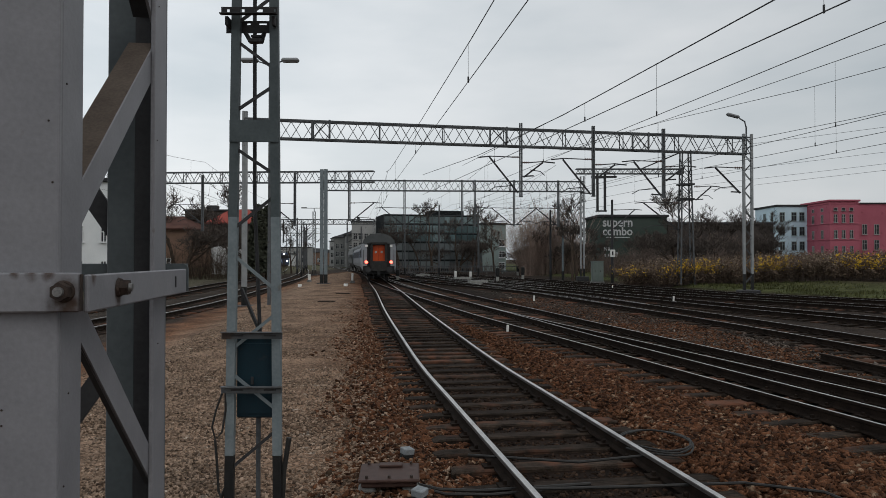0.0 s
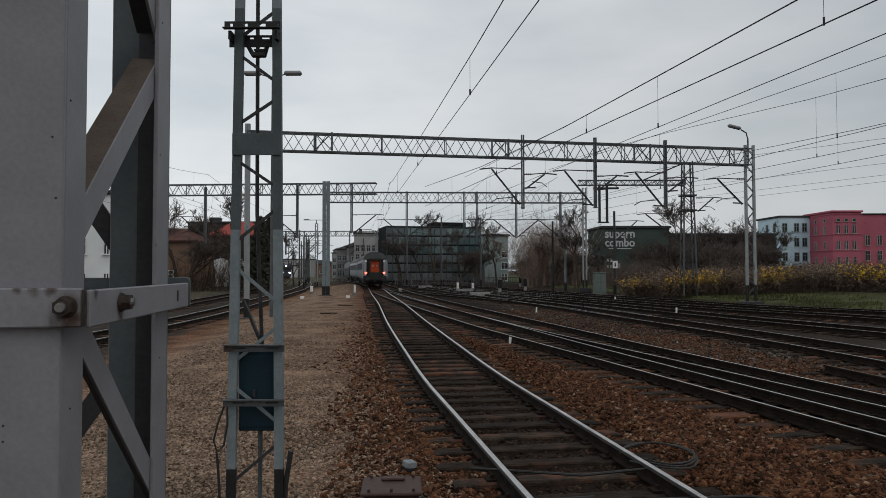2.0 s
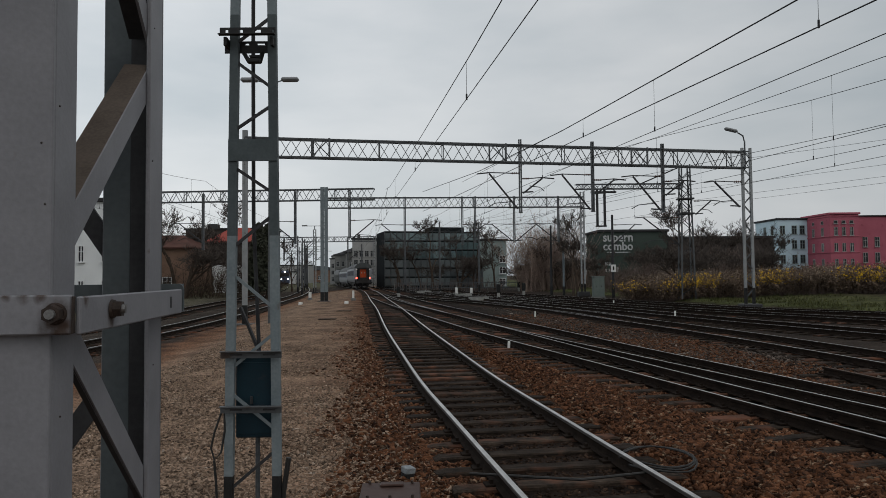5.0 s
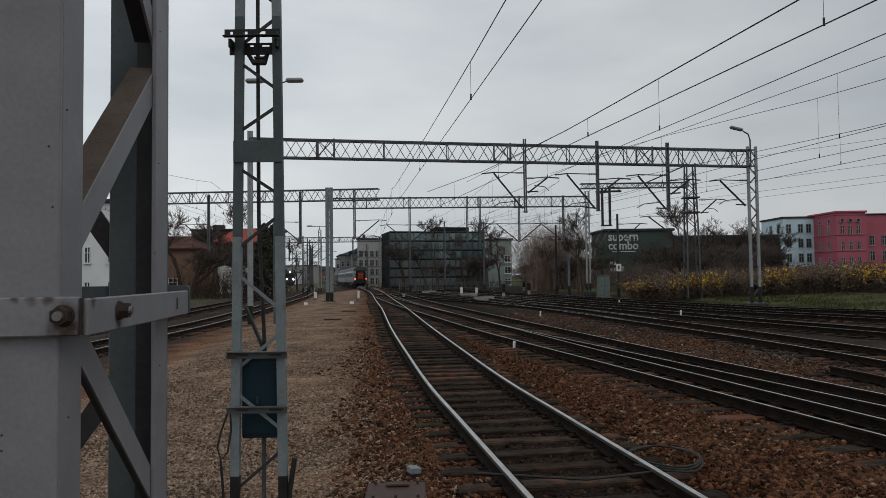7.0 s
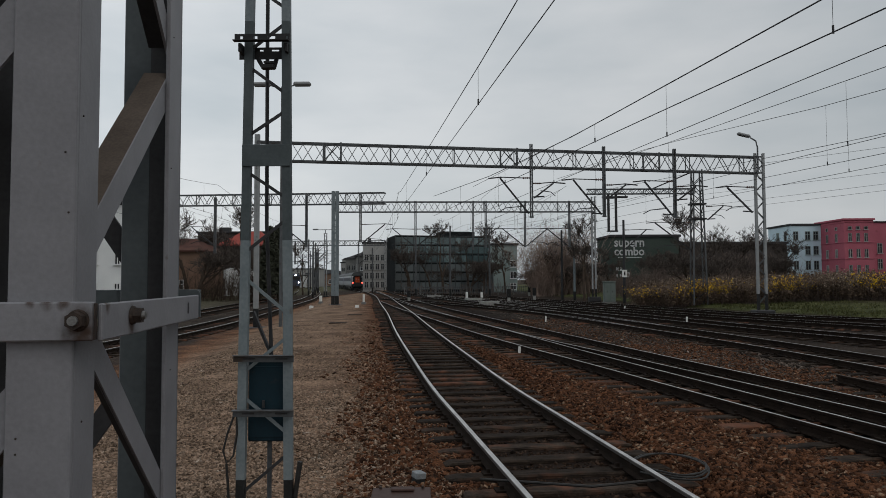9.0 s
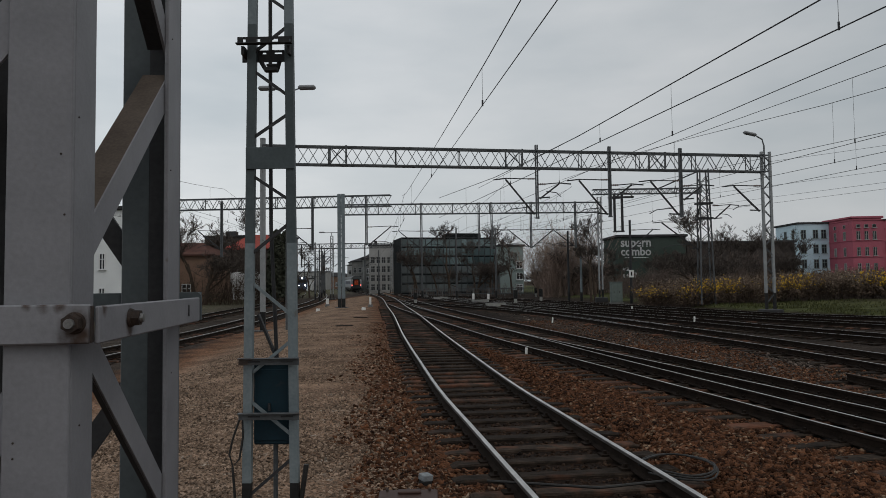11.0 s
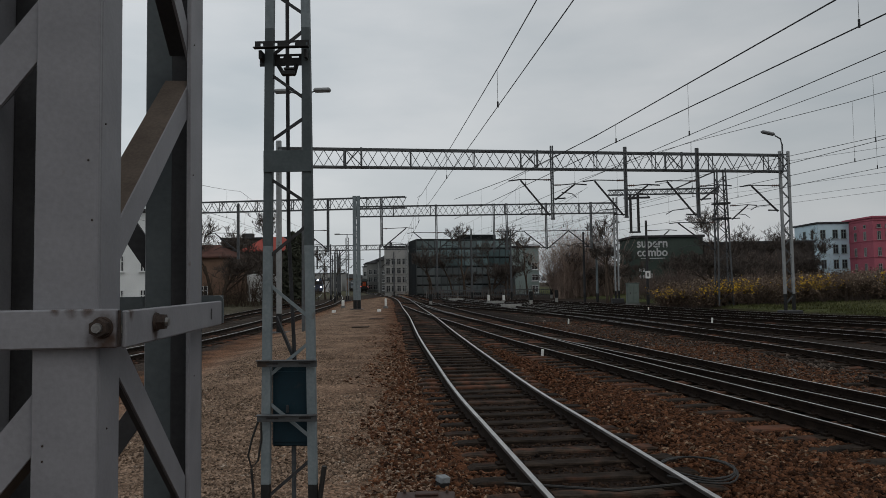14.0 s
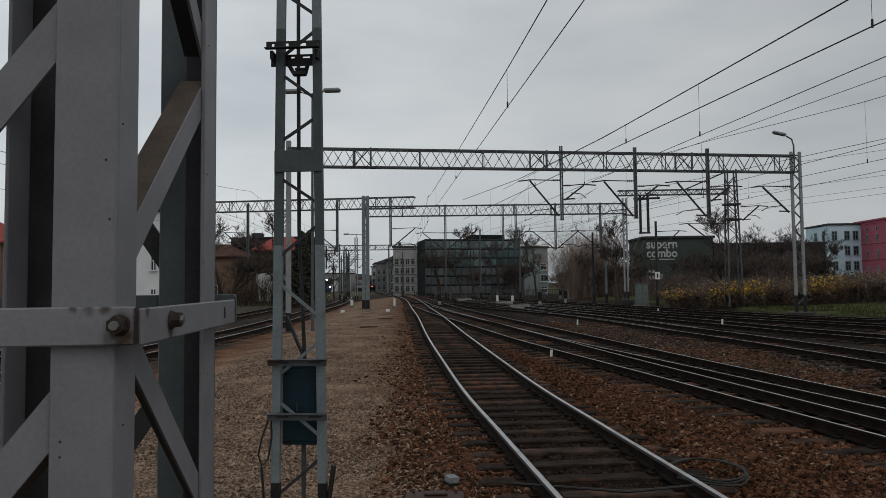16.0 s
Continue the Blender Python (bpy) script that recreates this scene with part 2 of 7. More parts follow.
def sleeper_wood():
    """Tarred timber with grain along its length; piece by piece greyer or redder, with rusty dust lying on it in patches."""
    m = mat("tarred_sleeper_wood", (0.010, 0.0075, 0.0058), (0.04, 0.029, 0.022), 0.85, 5, 45, 0.6)
    n, l = m.node_tree.nodes, m.node_tree.links
    p = n["Principled BSDF"]
    base = p.inputs["Base Color"].links[0].from_socket
    co = n.new("ShaderNodeTexCoord")
    info = n.new("ShaderNodeObjectInfo")
    shift = n.new("ShaderNodeVectorMath")
    shift.operation = "ADD"
    l.new(co.outputs["Object"], shift.inputs[0])
    far = n.new("ShaderNodeMath")
    far.operation, far.inputs[1].default_value = "MULTIPLY", 37.0
    l.new(info.outputs["Random"], far.inputs[0])
    l.new(far.outputs[0], shift.inputs[1])
    stretch = n.new("ShaderNodeMapping")
    stretch.inputs["Scale"].default_value = (2.0, 34.0, 20.0)
    l.new(shift.outputs[0], stretch.inputs[0])
    grain = n.new("ShaderNodeTexNoise")
    grain.inputs["Scale"].default_value, grain.inputs["Detail"].default_value = 1.6, 7
    l.new(stretch.outputs[0], grain.inputs["Vector"])
    gr = n.new("ShaderNodeMapRange")
    gr.inputs["From Min"].default_value, gr.inputs["From Max"].default_value = 0.32, 0.7
    gr.inputs["To Min"].default_value, gr.inputs["To Max"].default_value = 0.45, 1.75
    l.new(grain.outputs["Fac"], gr.inputs["Value"])
    hs = n.new("ShaderNodeHueSaturation")
    l.new(gr.outputs[0], hs.inputs["Value"])
    l.new(base, hs.inputs["Color"])
    dust = n.new("ShaderNodeTexNoise")
    dust.inputs["Scale"].default_value, dust.inputs["Detail"].default_value = 2.3, 7
    l.new(shift.outputs[0], dust.inputs["Vector"])
    lean = n.new("ShaderNodeMath")
    lean.operation, lean.inputs[1].default_value = "MULTIPLY_ADD", 0.30
    l.new(info.outputs["Random"], lean.inputs[0])
    l.new(dust.outputs["Fac"], lean.inputs[2])
    cut = n.new("ShaderNodeMapRange")
    cut.inputs["From Min"].default_value, cut.inputs["From Max"].default_value = 0.71, 0.9
    cut.inputs["To Max"].default_value = 0.85
    l.new(lean.outputs[0], cut.inputs["Value"])
    mx = n.new("ShaderNodeMixRGB")
    l.new(cut.outputs[0], mx.inputs[0])
    l.new(hs.outputs[0], mx.inputs[1])
    mx.inputs[2].default_value = (0.10, 0.043, 0.026, 1)
    pv = n.new("ShaderNodeMapRange")
    pv.inputs["To Min"].default_value, pv.inputs["To Max"].default_value = 0.6, 1.45
    l.new(info.outputs["Random"], pv.inputs["Value"])
    hv = n.new("ShaderNodeHueSaturation")
    l.new(pv.outputs[0], hv.inputs["Value"])
    l.new(mx.outputs[0], hv.inputs["Color"])
    l.new(hv.outputs[0], p.inputs["Base Color"])
    bp = n.new("ShaderNodeBump")
    bp.inputs["Strength"].default_value, bp.inputs["Distance"].default_value = 0.8, 0.012
    l.new(grain.outputs["Fac"], bp.inputs["Height"])
    l.new(bp.outputs[0], p.inputs["Normal"])
    return m


SLEEPER = sleeper_wood()


def rust_stained(name, spots):
    """The mast's paint with rusty runs of their own shape at given places (x, y, z, radius) of the thing."""
    m = mat(name, (0.158, 0.158, 0.171), (0.215, 0.215, 0.23), 0.55, 7, 90, 0.12, spot=(0.10, 0.078, 0.065), spot_at=0.70)
    n, l = m.node_tree.nodes, m.node_tree.links
    p = n["Principled BSDF"]
    col = p.inputs["Base Color"].links[0].from_socket
    co = n.new("ShaderNodeTexCoord")
    frayed = n.new("ShaderNodeTexNoise")
    frayed.inputs["Scale"].default_value, frayed.inputs["Detail"].default_value = 55, 6
    l.new(co.outputs["Object"], frayed.inputs["Vector"])
    for x, y, z, r in spots:
        sub = n.new("ShaderNodeVectorMath")
        sub.operation, sub.inputs[1].default_value = "SUBTRACT", (x, y, z)
        l.new(co.outputs["Object"], sub.inputs[0])
        squash = n.new("ShaderNodeVectorMath")
        squash.operation, squash.inputs[1].default_value = "MULTIPLY", (1.0, 1.0, 0.6)
        l.new(sub.outputs[0], squash.inputs[0])
        ln = n.new("ShaderNodeVectorMath")
        ln.operation = "LENGTH"
        l.new(squash.outputs[0], ln.inputs[0])
        fade = n.new("ShaderNodeMapRange")
        fade.inputs["From Min"].default_value, fade.inputs["From Max"].default_value = r, r * 0.3
        l.new(ln.outputs["Value"], fade.inputs["Value"])
        cut = n.new("ShaderNodeMath")
        cut.operation = "MULTIPLY"
        l.new(fade.outputs[0], cut.inputs[0])
        l.new(frayed.outputs["Fac"], cut.inputs[1])
        amount = n.new("ShaderNodeMapRange")
        amount.inputs["From Min"].default_value, amount.inputs["From Max"].default_value = 0.12, 0.5
        amount.inputs["To Max"].default_value = 0.9
        l.new(cut.outputs[0], amount.inputs["Value"])
        mx = n.new("ShaderNodeMixRGB")
        l.new(amount.outputs[0], mx.inputs[0])
        l.new(col, mx.inputs[1])
        mx.inputs[2].default_value = (0.045, 0.026, 0.018, 1)
        col = mx.outputs[0]
    l.new(col, p.inputs["Base Color"])
    return m


BAR_PAINT = rust_stained("rust_stained_mast_paint", ((0.018, -0.022, 2.07, 0.042), (-0.01, -0.02, 2.127, 0.018), (-0.04, -0.02, 2.128, 0.018), (-0.07, -0.02, 2.128, 0.014), (0.03, -0.02, 2.05, 0.025), (0.058, 0.165, 2.075, 0.03), (0.058, 0.02, 2.12, 0.02)))


# ---------------------------------------------------------------- mesh helpers
def obj(name, bm, material, parent=None, label=""):
    me = bpy.data.meshes.new(name)
    bm.to_mesh(me)
    bm.free()
    for mm in (material if isinstance(material, (list, tuple)) else [material]):
        me.materials.append(mm)
    ob = new(name, me)
    if parent is not None:
        ob.parent = parent
    if label:
        ob["label"] = label
    return ob


def part(name, bm, material, parent, label=""):
    """Links a bmesh as one mesh object under a thing or under a part."""
    return obj(name, bm, material, parent, label)


def thing(name, m, label, category, group="", kind=""):
    e = new(name)
    e.matrix_basis = m
    return tagged(e, label, category, group, kind)


def box(bm, x0, y0, z0, x1, y1, z1, mi=0, bevel=0.0):
    r = bmesh.ops.create_cube(bm, size=1.0, matrix=Matrix.LocRotScale(((x0 + x1) / 2, (y0 + y1) / 2, (z0 + z1) / 2), None, (abs(x1 - x0), abs(y1 - y0), abs(z1 - z0))))
    fs = {f for v in r["verts"] for f in v.link_faces}
    for f in fs:
        f.material_index = mi
    if bevel:
        es = list({e for v in r["verts"] for e in v.link_edges})
        bmesh.ops.bevel(bm, geom=es, offset=bevel, segments=1, affect="EDGES", profile=0.5)
    return bm


def bar(bm, a, b, w, h=None, up=(0, 0, 1), mi=0):
    """A straight bar of section w by h from a to b."""
    a, b = Vector(a), Vector(b)
    h = h or w
    d = b - a
    n = d.normalized()
    u = Vector(up)
    if abs(n.dot(u)) > 0.98:
        u = Vector((0, 1, 0))
    s = n.cross(u).normalized()
    u = s.cross(n)
    vs = [bm.verts.new(p + s * sx * w / 2 + u * sz * h / 2) for p in (a, b) for sx, sz in ((-1, -1), (1, -1), (1, 1), (-1, 1))]
    for q in ((3, 2, 1, 0), (4, 5, 6, 7), (0, 1, 5, 4), (1, 2, 6, 5), (2, 3, 7, 6), (3, 0, 4, 7)):
        bm.faces.new([vs[i] for i in q]).material_index = mi
    return bm


def tube(bm, pts, r0, r1=None, n=6, mi=0, caps=True):
    """A round tube through pts, from radius r0 to r1."""
    r1 = r0 if r1 is None else r1
    rings = []
    pts = [Vector(p) for p in pts]
    for i, p in enumerate(pts):
        d = (pts[min(i + 1, len(pts) - 1)] - pts[max(i - 1, 0)]).normalized()
        u = Vector((0, 0, 1)) if abs(d.z) < 0.9 else Vector((0, 1, 0))
        s = d.cross(u).normalized()
        u = s.cross(d)
        r = r0 + (r1 - r0) * i / max(1, len(pts) - 1)
        rings.append([bm.verts.new(p + (s * math.cos(2 * math.pi * k / n) + u * math.sin(2 * math.pi * k / n)) * r) for k in range(n)])
    for a, b in zip(rings, rings[1:]):
        for k in range(n):
            bm.faces.new((a[k], a[(k + 1) % n], b[(k + 1) % n], b[k])).material_index = mi
    if caps:
        bm.faces.new(rings[0][::-1]).material_index = mi
        bm.faces.new(rings[-1]).material_index = mi
    return bm


def sweep(bm, section, pts, mats, closed=True):
    """An upright section (across, up) carried along ground points."""
    rings = []
    for i, p in enumerate(pts):
        d = (pts[min(i + 1, len(pts) - 1)] - pts[max(i - 1, 0)])
        s = Vector((d.y, -d.x, 0)).normalized()
        rings.append([bm.verts.new(p + s * a + Vector((0, 0, z))) for a, z in section])
    n = len(section)
    for a, b in zip(rings, rings[1:]):
        for k in range(n):
            bm.faces.new((a[k], b[k], b[(k + 1) % n], a[(k + 1) % n])).material_index = mats[k]
    return bm


def prism(bm, outline, axis_from, axis_to, mi=0):
    """Extrudes an outline of (x, z) from y = axis_from to axis_to."""
    a = [bm.verts.new((x, axis_from, z)) for x, z in outline]
    b = [bm.verts.new((x, axis_to, z)) for x, z in outline]
    n = len(a)
    bm.faces.new(a).material_index = mi
    bm.faces.new(b[::-1]).material_index = mi
    for k in range(n):
        bm.faces.new((a[k], b[k], b[(k + 1) % n], a[(k + 1) % n])).material_index = mi
    return bm


B = bmesh.new


def smooth(x):
    x = min(1.0, max(0.0, x))
    return x * x * (3 - 2 * x)


def across(x, y):
    """A coordinate across the yard, along which its strips lie; the outer siding pushes the bank back towards the south."""
    return x + 0.13 * min(y, 90) - 0.2 * min(25, max(0, 45 - y)) * min(1, max(0, (x - 12) / 4))


def ground_z(x, y):
    """The yard is level; it dips towards the west tracks and rises to the eastern bank."""
    r = across(x, y)
    return -0.3 * smooth((-3.4 - r) / 2.4) + 0.25 * smooth((r - 23.4) / 1.6) + 0.4 * smooth((r - 26) / 7)


# ---------------------------------------------------------------- tracks
def spline(knots, step=1.0):
    """Catmull-Rom through (x, y) knots, resampled evenly."""
    ks = [Vector((*k, 0)) for k in knots]
    ks = [ks[0] * 2 - ks[1]] + ks + [ks[-1] * 2 - ks[-2]]
    fine = []
    for i in range(1, len(ks) - 2):
        p0, p1, p2, p3 = ks[i - 1:i + 3]
        for j in range(40):
            t = j / 40
            fine.append(0.5 * (2 * p1 + (p2 - p0) * t + (2 * p0 - 5 * p1 + 4 * p2 - p3) * t * t + (3 * p1 - 3 * p2 + p3 - p0) * t ** 3))
    fine.append(ks[-2])
    out, acc, want = [fine[0]], 0.0, step
    for a, b in zip(fine, fine[1:]):
        seg = (b - a).length
        while acc + seg >= want:
            out.append(a.lerp(b, (want - acc) / seg))
            want += step
        acc += seg
    return out


FAR = [(-27.8, 178), (-38.4, 224), (-55, 290), (-83, 390)]
TRACK_A = [(11.6, -48), (6.2, -20), (3.12, -3), (2.40, 1), (1.494, 6.14), (1.127, 8.25), (0.834, 9.96), (0.388, 12.57), (-0.22, 16.8), (-1.39, 25.3), (-3.3, 41), (-5.3, 56), (-8.0, 77), (-10.7, 95), (-16.5, 127), (-21.8, 152)] + FAR
TRACK_B1 = [(22.5, -40), (14.6, -18), (9.2, -3), (7.4, 2.5), (5.85, 8), (3.8, 16), (2.55, 20.8), (1.5, 25.2), (-0.35, 34), (-3.1, 47), (-5.9, 62)]
TRACK_B2 = [(22.9, -40), (15.0, -18), (9.7, -3), (8.1, 2.5), (6.6, 8), (4.7, 16.5), (2.97, 25.2), (0.4, 38), (-2.6, 54), (-6.4, 78), (-12.2, 115), (-18.2, 145), (-32, 195)]
TRACK_C = [(14.5, -40), (11.1, -14), (10.4, 4), (10.15, 11), (9.95, 15.5), (9.15, 22), (7.7, 30), (4.3, 48), (0.4, 66), (-4.8, 90), (-12, 122)]
TRACK_D = [(23.0, -40), (20.6, -10), (19.2, 2), (17.2, 12), (13.9, 22.2), (12.2, 27.3), (10.7, 33.2), (8.3, 42.5), (4.2, 58), (-1.8, 82), (-9, 112)]
TRACK_E = [(26.0, -40), (24.6, -10), (23.6, 6), (20.4, 21.5), (17.7, 27.7), (15.1, 32.8), (13.0, 37.8), (10.0, 47), (5.3, 62), (-1, 82), (-10, 112)]
TRACK_F = [(36, -20), (31, 8), (25.5, 23.5), (20.9, 32), (17.25, 36.9), (14.2, 46), (11.6, 55), (5.8, 75), (-1.5, 97)]
TRACK_X = [(-3, 76), (1.6, 64), (4.9, 54), (7.9, 44)]
TRACK_Y = [(-7.4, 74), (-2.8, 62), (1.5, 52), (4.9, 43), (6.9, 36), (8.15, 28)]
TRACK_Z = [(-4.6, 90), (0.8, 75), (5.6, 62), (9.6, 50.5)]
TRACK_STUB = [(9.3, 3), (8.95, 9), (8.45, 14.2)]
TRACK_L1 = [(-11.0, -40), (-12.0, -10), (-12.1, 6), (-12.2, 20), (-12.3, 30), (-13, 40), (-15.3, 60), (-18.5, 86), (-25.5, 125), (-40, 190), (-66, 290)]
TRACK_L2 = [(-15.5, -40), (-16.5, -10), (-16.6, 6), (-16.7, 20), (-16.9, 30), (-17.6, 40), (-19.9, 60), (-23.1, 86), (-30, 125), (-44.5, 190), (-70, 290)]
RAIL_SEC = [(-0.07, 0.0), (-0.07, 0.012), (-0.012, 0.03), (-0.01, 0.105), (-0.034, 0.118), (-0.034, 0.146), (-0.028, 0.152), (-0.021, 0.1535), (0.021, 0.1535), (0.028, 0.152), (0.034, 0.146), (0.034, 0.118), (0.01, 0.105), (0.012, 0.03), (0.07, 0.012), (0.07, 0.0)]
RAIL_MI = [0] * len(RAIL_SEC)
RAIL_MI[6:9] = [1] * 3
RAIL_MI[4] = RAIL_MI[5] = RAIL_MI[9] = RAIL_MI[10] = 2
# less used rails: a narrow bright strip on an otherwise rusty head
RAIL_NARROW = [(-0.07, 0.0), (-0.07, 0.012), (-0.012, 0.03), (-0.01, 0.105), (-0.034, 0.118), (-0.034, 0.146), (-0.026, 0.152), (-0.02, 0.1535), (0.02, 0.1535), (0.026, 0.152), (0.034, 0.146), (0.034, 0.118), (0.01, 0.105), (0.012, 0.03), (0.07, 0.012), (0.07, 0.0)]
NARROW_MI = [0] * 7 + [1] + [0] * 8


def offset(pts, d):
    out = []
    for i, p in enumerate(pts):
        t = pts[min(i + 1, len(pts) - 1)] - pts[max(i - 1, 0)]
        out.append(p + Vector((t.y, -t.x, 0)).normalized() * d)
    return out


def sink(x, y):
    """The near stretch of the main track lies a little lower in its ballast."""
    return -0.075 * smooth((25 - y) / 12) * smooth((4.4 - (x + 0.13 * y)) / 0.5) if x + 0.13 * y > -0.5 else 0.0


def lift(pts, dz=0.0):
    return [Vector((p.x, p.y, ground_z(p.x, p.y) + sink(p.x, p.y) + dz)) for p in pts]


def sleeper_mesh(length, seed):
    """A hewn timber: six uneven sections along its length, with split and rounded ends."""
    rnd = random.Random(seed)
    bm = B()
    cuts = [-0.5, -0.47, -0.24, 0.03, 0.27, 0.47, 0.5]
    rings = []
    for i, c in enumerate(cuts):
        end = i in (0, len(cuts) - 1)
        w = 0.118 + rnd.uniform(-0.012, 0.01) - (0.022 if end else 0)
        z = 0.03 + rnd.uniform(-0.008, 0.006) - (0.022 if end else 0)
        o = rnd.uniform(-0.01, 0.01)
        x = c * length + (rnd.uniform(-0.04, 0.04) if end else 0)
        rings.append([bm.verts.new((x + rnd.uniform(-0.012, 0.012), o + y, zz)) for y, zz in ((-w, -0.12), (-w, z - 0.018), (-w + 0.02, z), (w - 0.02, z + rnd.uniform(-0.006, 0.004)), (w, z - 0.018), (w, -0.12))])
    for a, b in zip(rings, rings[1:]):
        for k in range(5):
            bm.faces.new((a[k], b[k], b[k + 1], a[k + 1]))
    bm.faces.new(rings[0])
    bm.faces.new(rings[-1][::-1])
    bmesh.ops.recalc_face_normals(bm, faces=bm.faces)
    me = bpy.data.meshes.new("sleeper")
    bm.to_mesh(me)
    bm.free()
    me.materials.append(SLEEPER)
    return me


SLEEPERS = [sleeper_mesh(2.6, k) for k in range(6)]
LONG_SLEEPERS = [sleeper_mesh(3.9, 10 + k) for k in range(3)]


def track(label, knots, head, reach, long_from=None, shift=0.0, start=-30, worn=False):
    base = thing("railway_track", pose(0, 0, 0), label, "railway track", "tracks of the yard", "structure")
    pts = spline(knots, 1.0)
    for side in (-0.753, 0.753):
        bm = B()
        sweep(bm, RAIL_SEC if worn else RAIL_NARROW, lift(offset(pts, side), 0.03), RAIL_MI if worn else NARROW_MI)
        part("rail", bm, [RAIL_SIDE, head, RAIL_WORN], base)
    bm = B()
    for a, b in zip(lift(offset(pts, -1.22), -0.014), lift(offset(pts, 1.22), -0.014)):
        bm.verts.new(a), bm.verts.new(b)
    bm.verts.ensure_lookup_table()
    for i in range(len(pts) - 1):
        bm.faces.new([bm.verts[k] for k in (2 * i, 2 * i + 1, 2 * i + 3, 2 * i + 2)])
    part("ballast_bed", bm, OILY, base, "dark oily ballast between the rails")
    rnd = random.Random(len(knots) * 7 + int(knots[0][0] * 10))
    plates = B()
    fine = spline(knots, 0.61)
    for i, p in enumerate(fine):
        if p.y > reach:
            break
        if p.y < start:
            continue
        q = fine[min(i + 1, len(fine) - 1)] - fine[max(i - 1, 0)]
        ang = math.atan2(q.y, q.x) - math.pi / 2 + rnd.uniform(-0.02, 0.02)
        is_long = long_from is not None and long_from[0] < p.y < long_from[1]
        ob = new("sleeper", rnd.choice(LONG_SLEEPERS if is_long else SLEEPERS))
        ob.parent = base
        ob.matrix_basis = Matrix.Translation((p.x, p.y, ground_z(p.x, p.y) + sink(p.x, p.y) + rnd.uniform(-0.008, 0.006))) @ Matrix.Rotation(ang, 4, "Z") @ Matrix.Translation((shift if is_long else rnd.uniform(-0.05, 0.05), 0, 0))
        if p.y < 45:
            for side in (-0.753, 0.753):
                c = Matrix.Translation((p.x, p.y, ground_z(p.x, p.y) + sink(p.x, p.y) + 0.034)) @ Matrix.Rotation(ang, 4, "Z")
                for dx in (-0.115, 0.115):
                    r = bmesh.ops.create_cube(plates, size=1.0, matrix=c @ Matrix.LocRotScale((side + dx, 0, 0.012), None, (0.10, 0.14, 0.022)))
                    r = bmesh.ops.create_cube(plates, size=1.0, matrix=c @ Matrix.LocRotScale((side + dx * 0.85, 0, 0.035), None, (0.035, 0.04, 0.05)))
    if plates.verts:
        tagged(part("rail_fastenings", plates, RAIL_SIDE, base), kind="stuff")
    else:
        plates.free()
    return base


track("single track with polished rails on dark wooden sleepers in rusty ballast", TRACK_A, RAIL_TOP, 120, (38, 62), 0.5, worn=True)
track("turnout track with polished rails curving off the main track", TRACK_B1, RAIL_TOP, 62, (2, 44), 0.35)
track("polished track diverging beyond the turnout frog", TRACK_B2, RAIL_TOP, 100)
track("yard track with bright rails in dark ballast", TRACK_C, RAIL_TOP, 90)
track("yard track with bright rails beside the grey ballast", TRACK_D, RAIL_TOP, 90)
track("outer yard track beside the grassy bank", TRACK_E, RAIL_TOP, 90)
track("outermost siding along the foot of the grassy bank", TRACK_F, RAIL_TOP, 90)
track("crossover track between the yard tracks", TRACK_X, RAIL_TOP, 66)
track("crossover track leading from the main track", TRACK_Y, RAIL_TOP, 74)
track("crossover track leading to the outer yard", TRACK_Z, RAIL_TOP, 80)
track("short disused track with rusty rails", TRACK_STUB, RAIL_DULL, 15)
track("western track with bright rails on a lower bed", TRACK_L1, RAIL_TOP, 95, worn=True)
track("western outer track with bright rails on a lower bed", TRACK_L2, RAIL_TOP, 95)

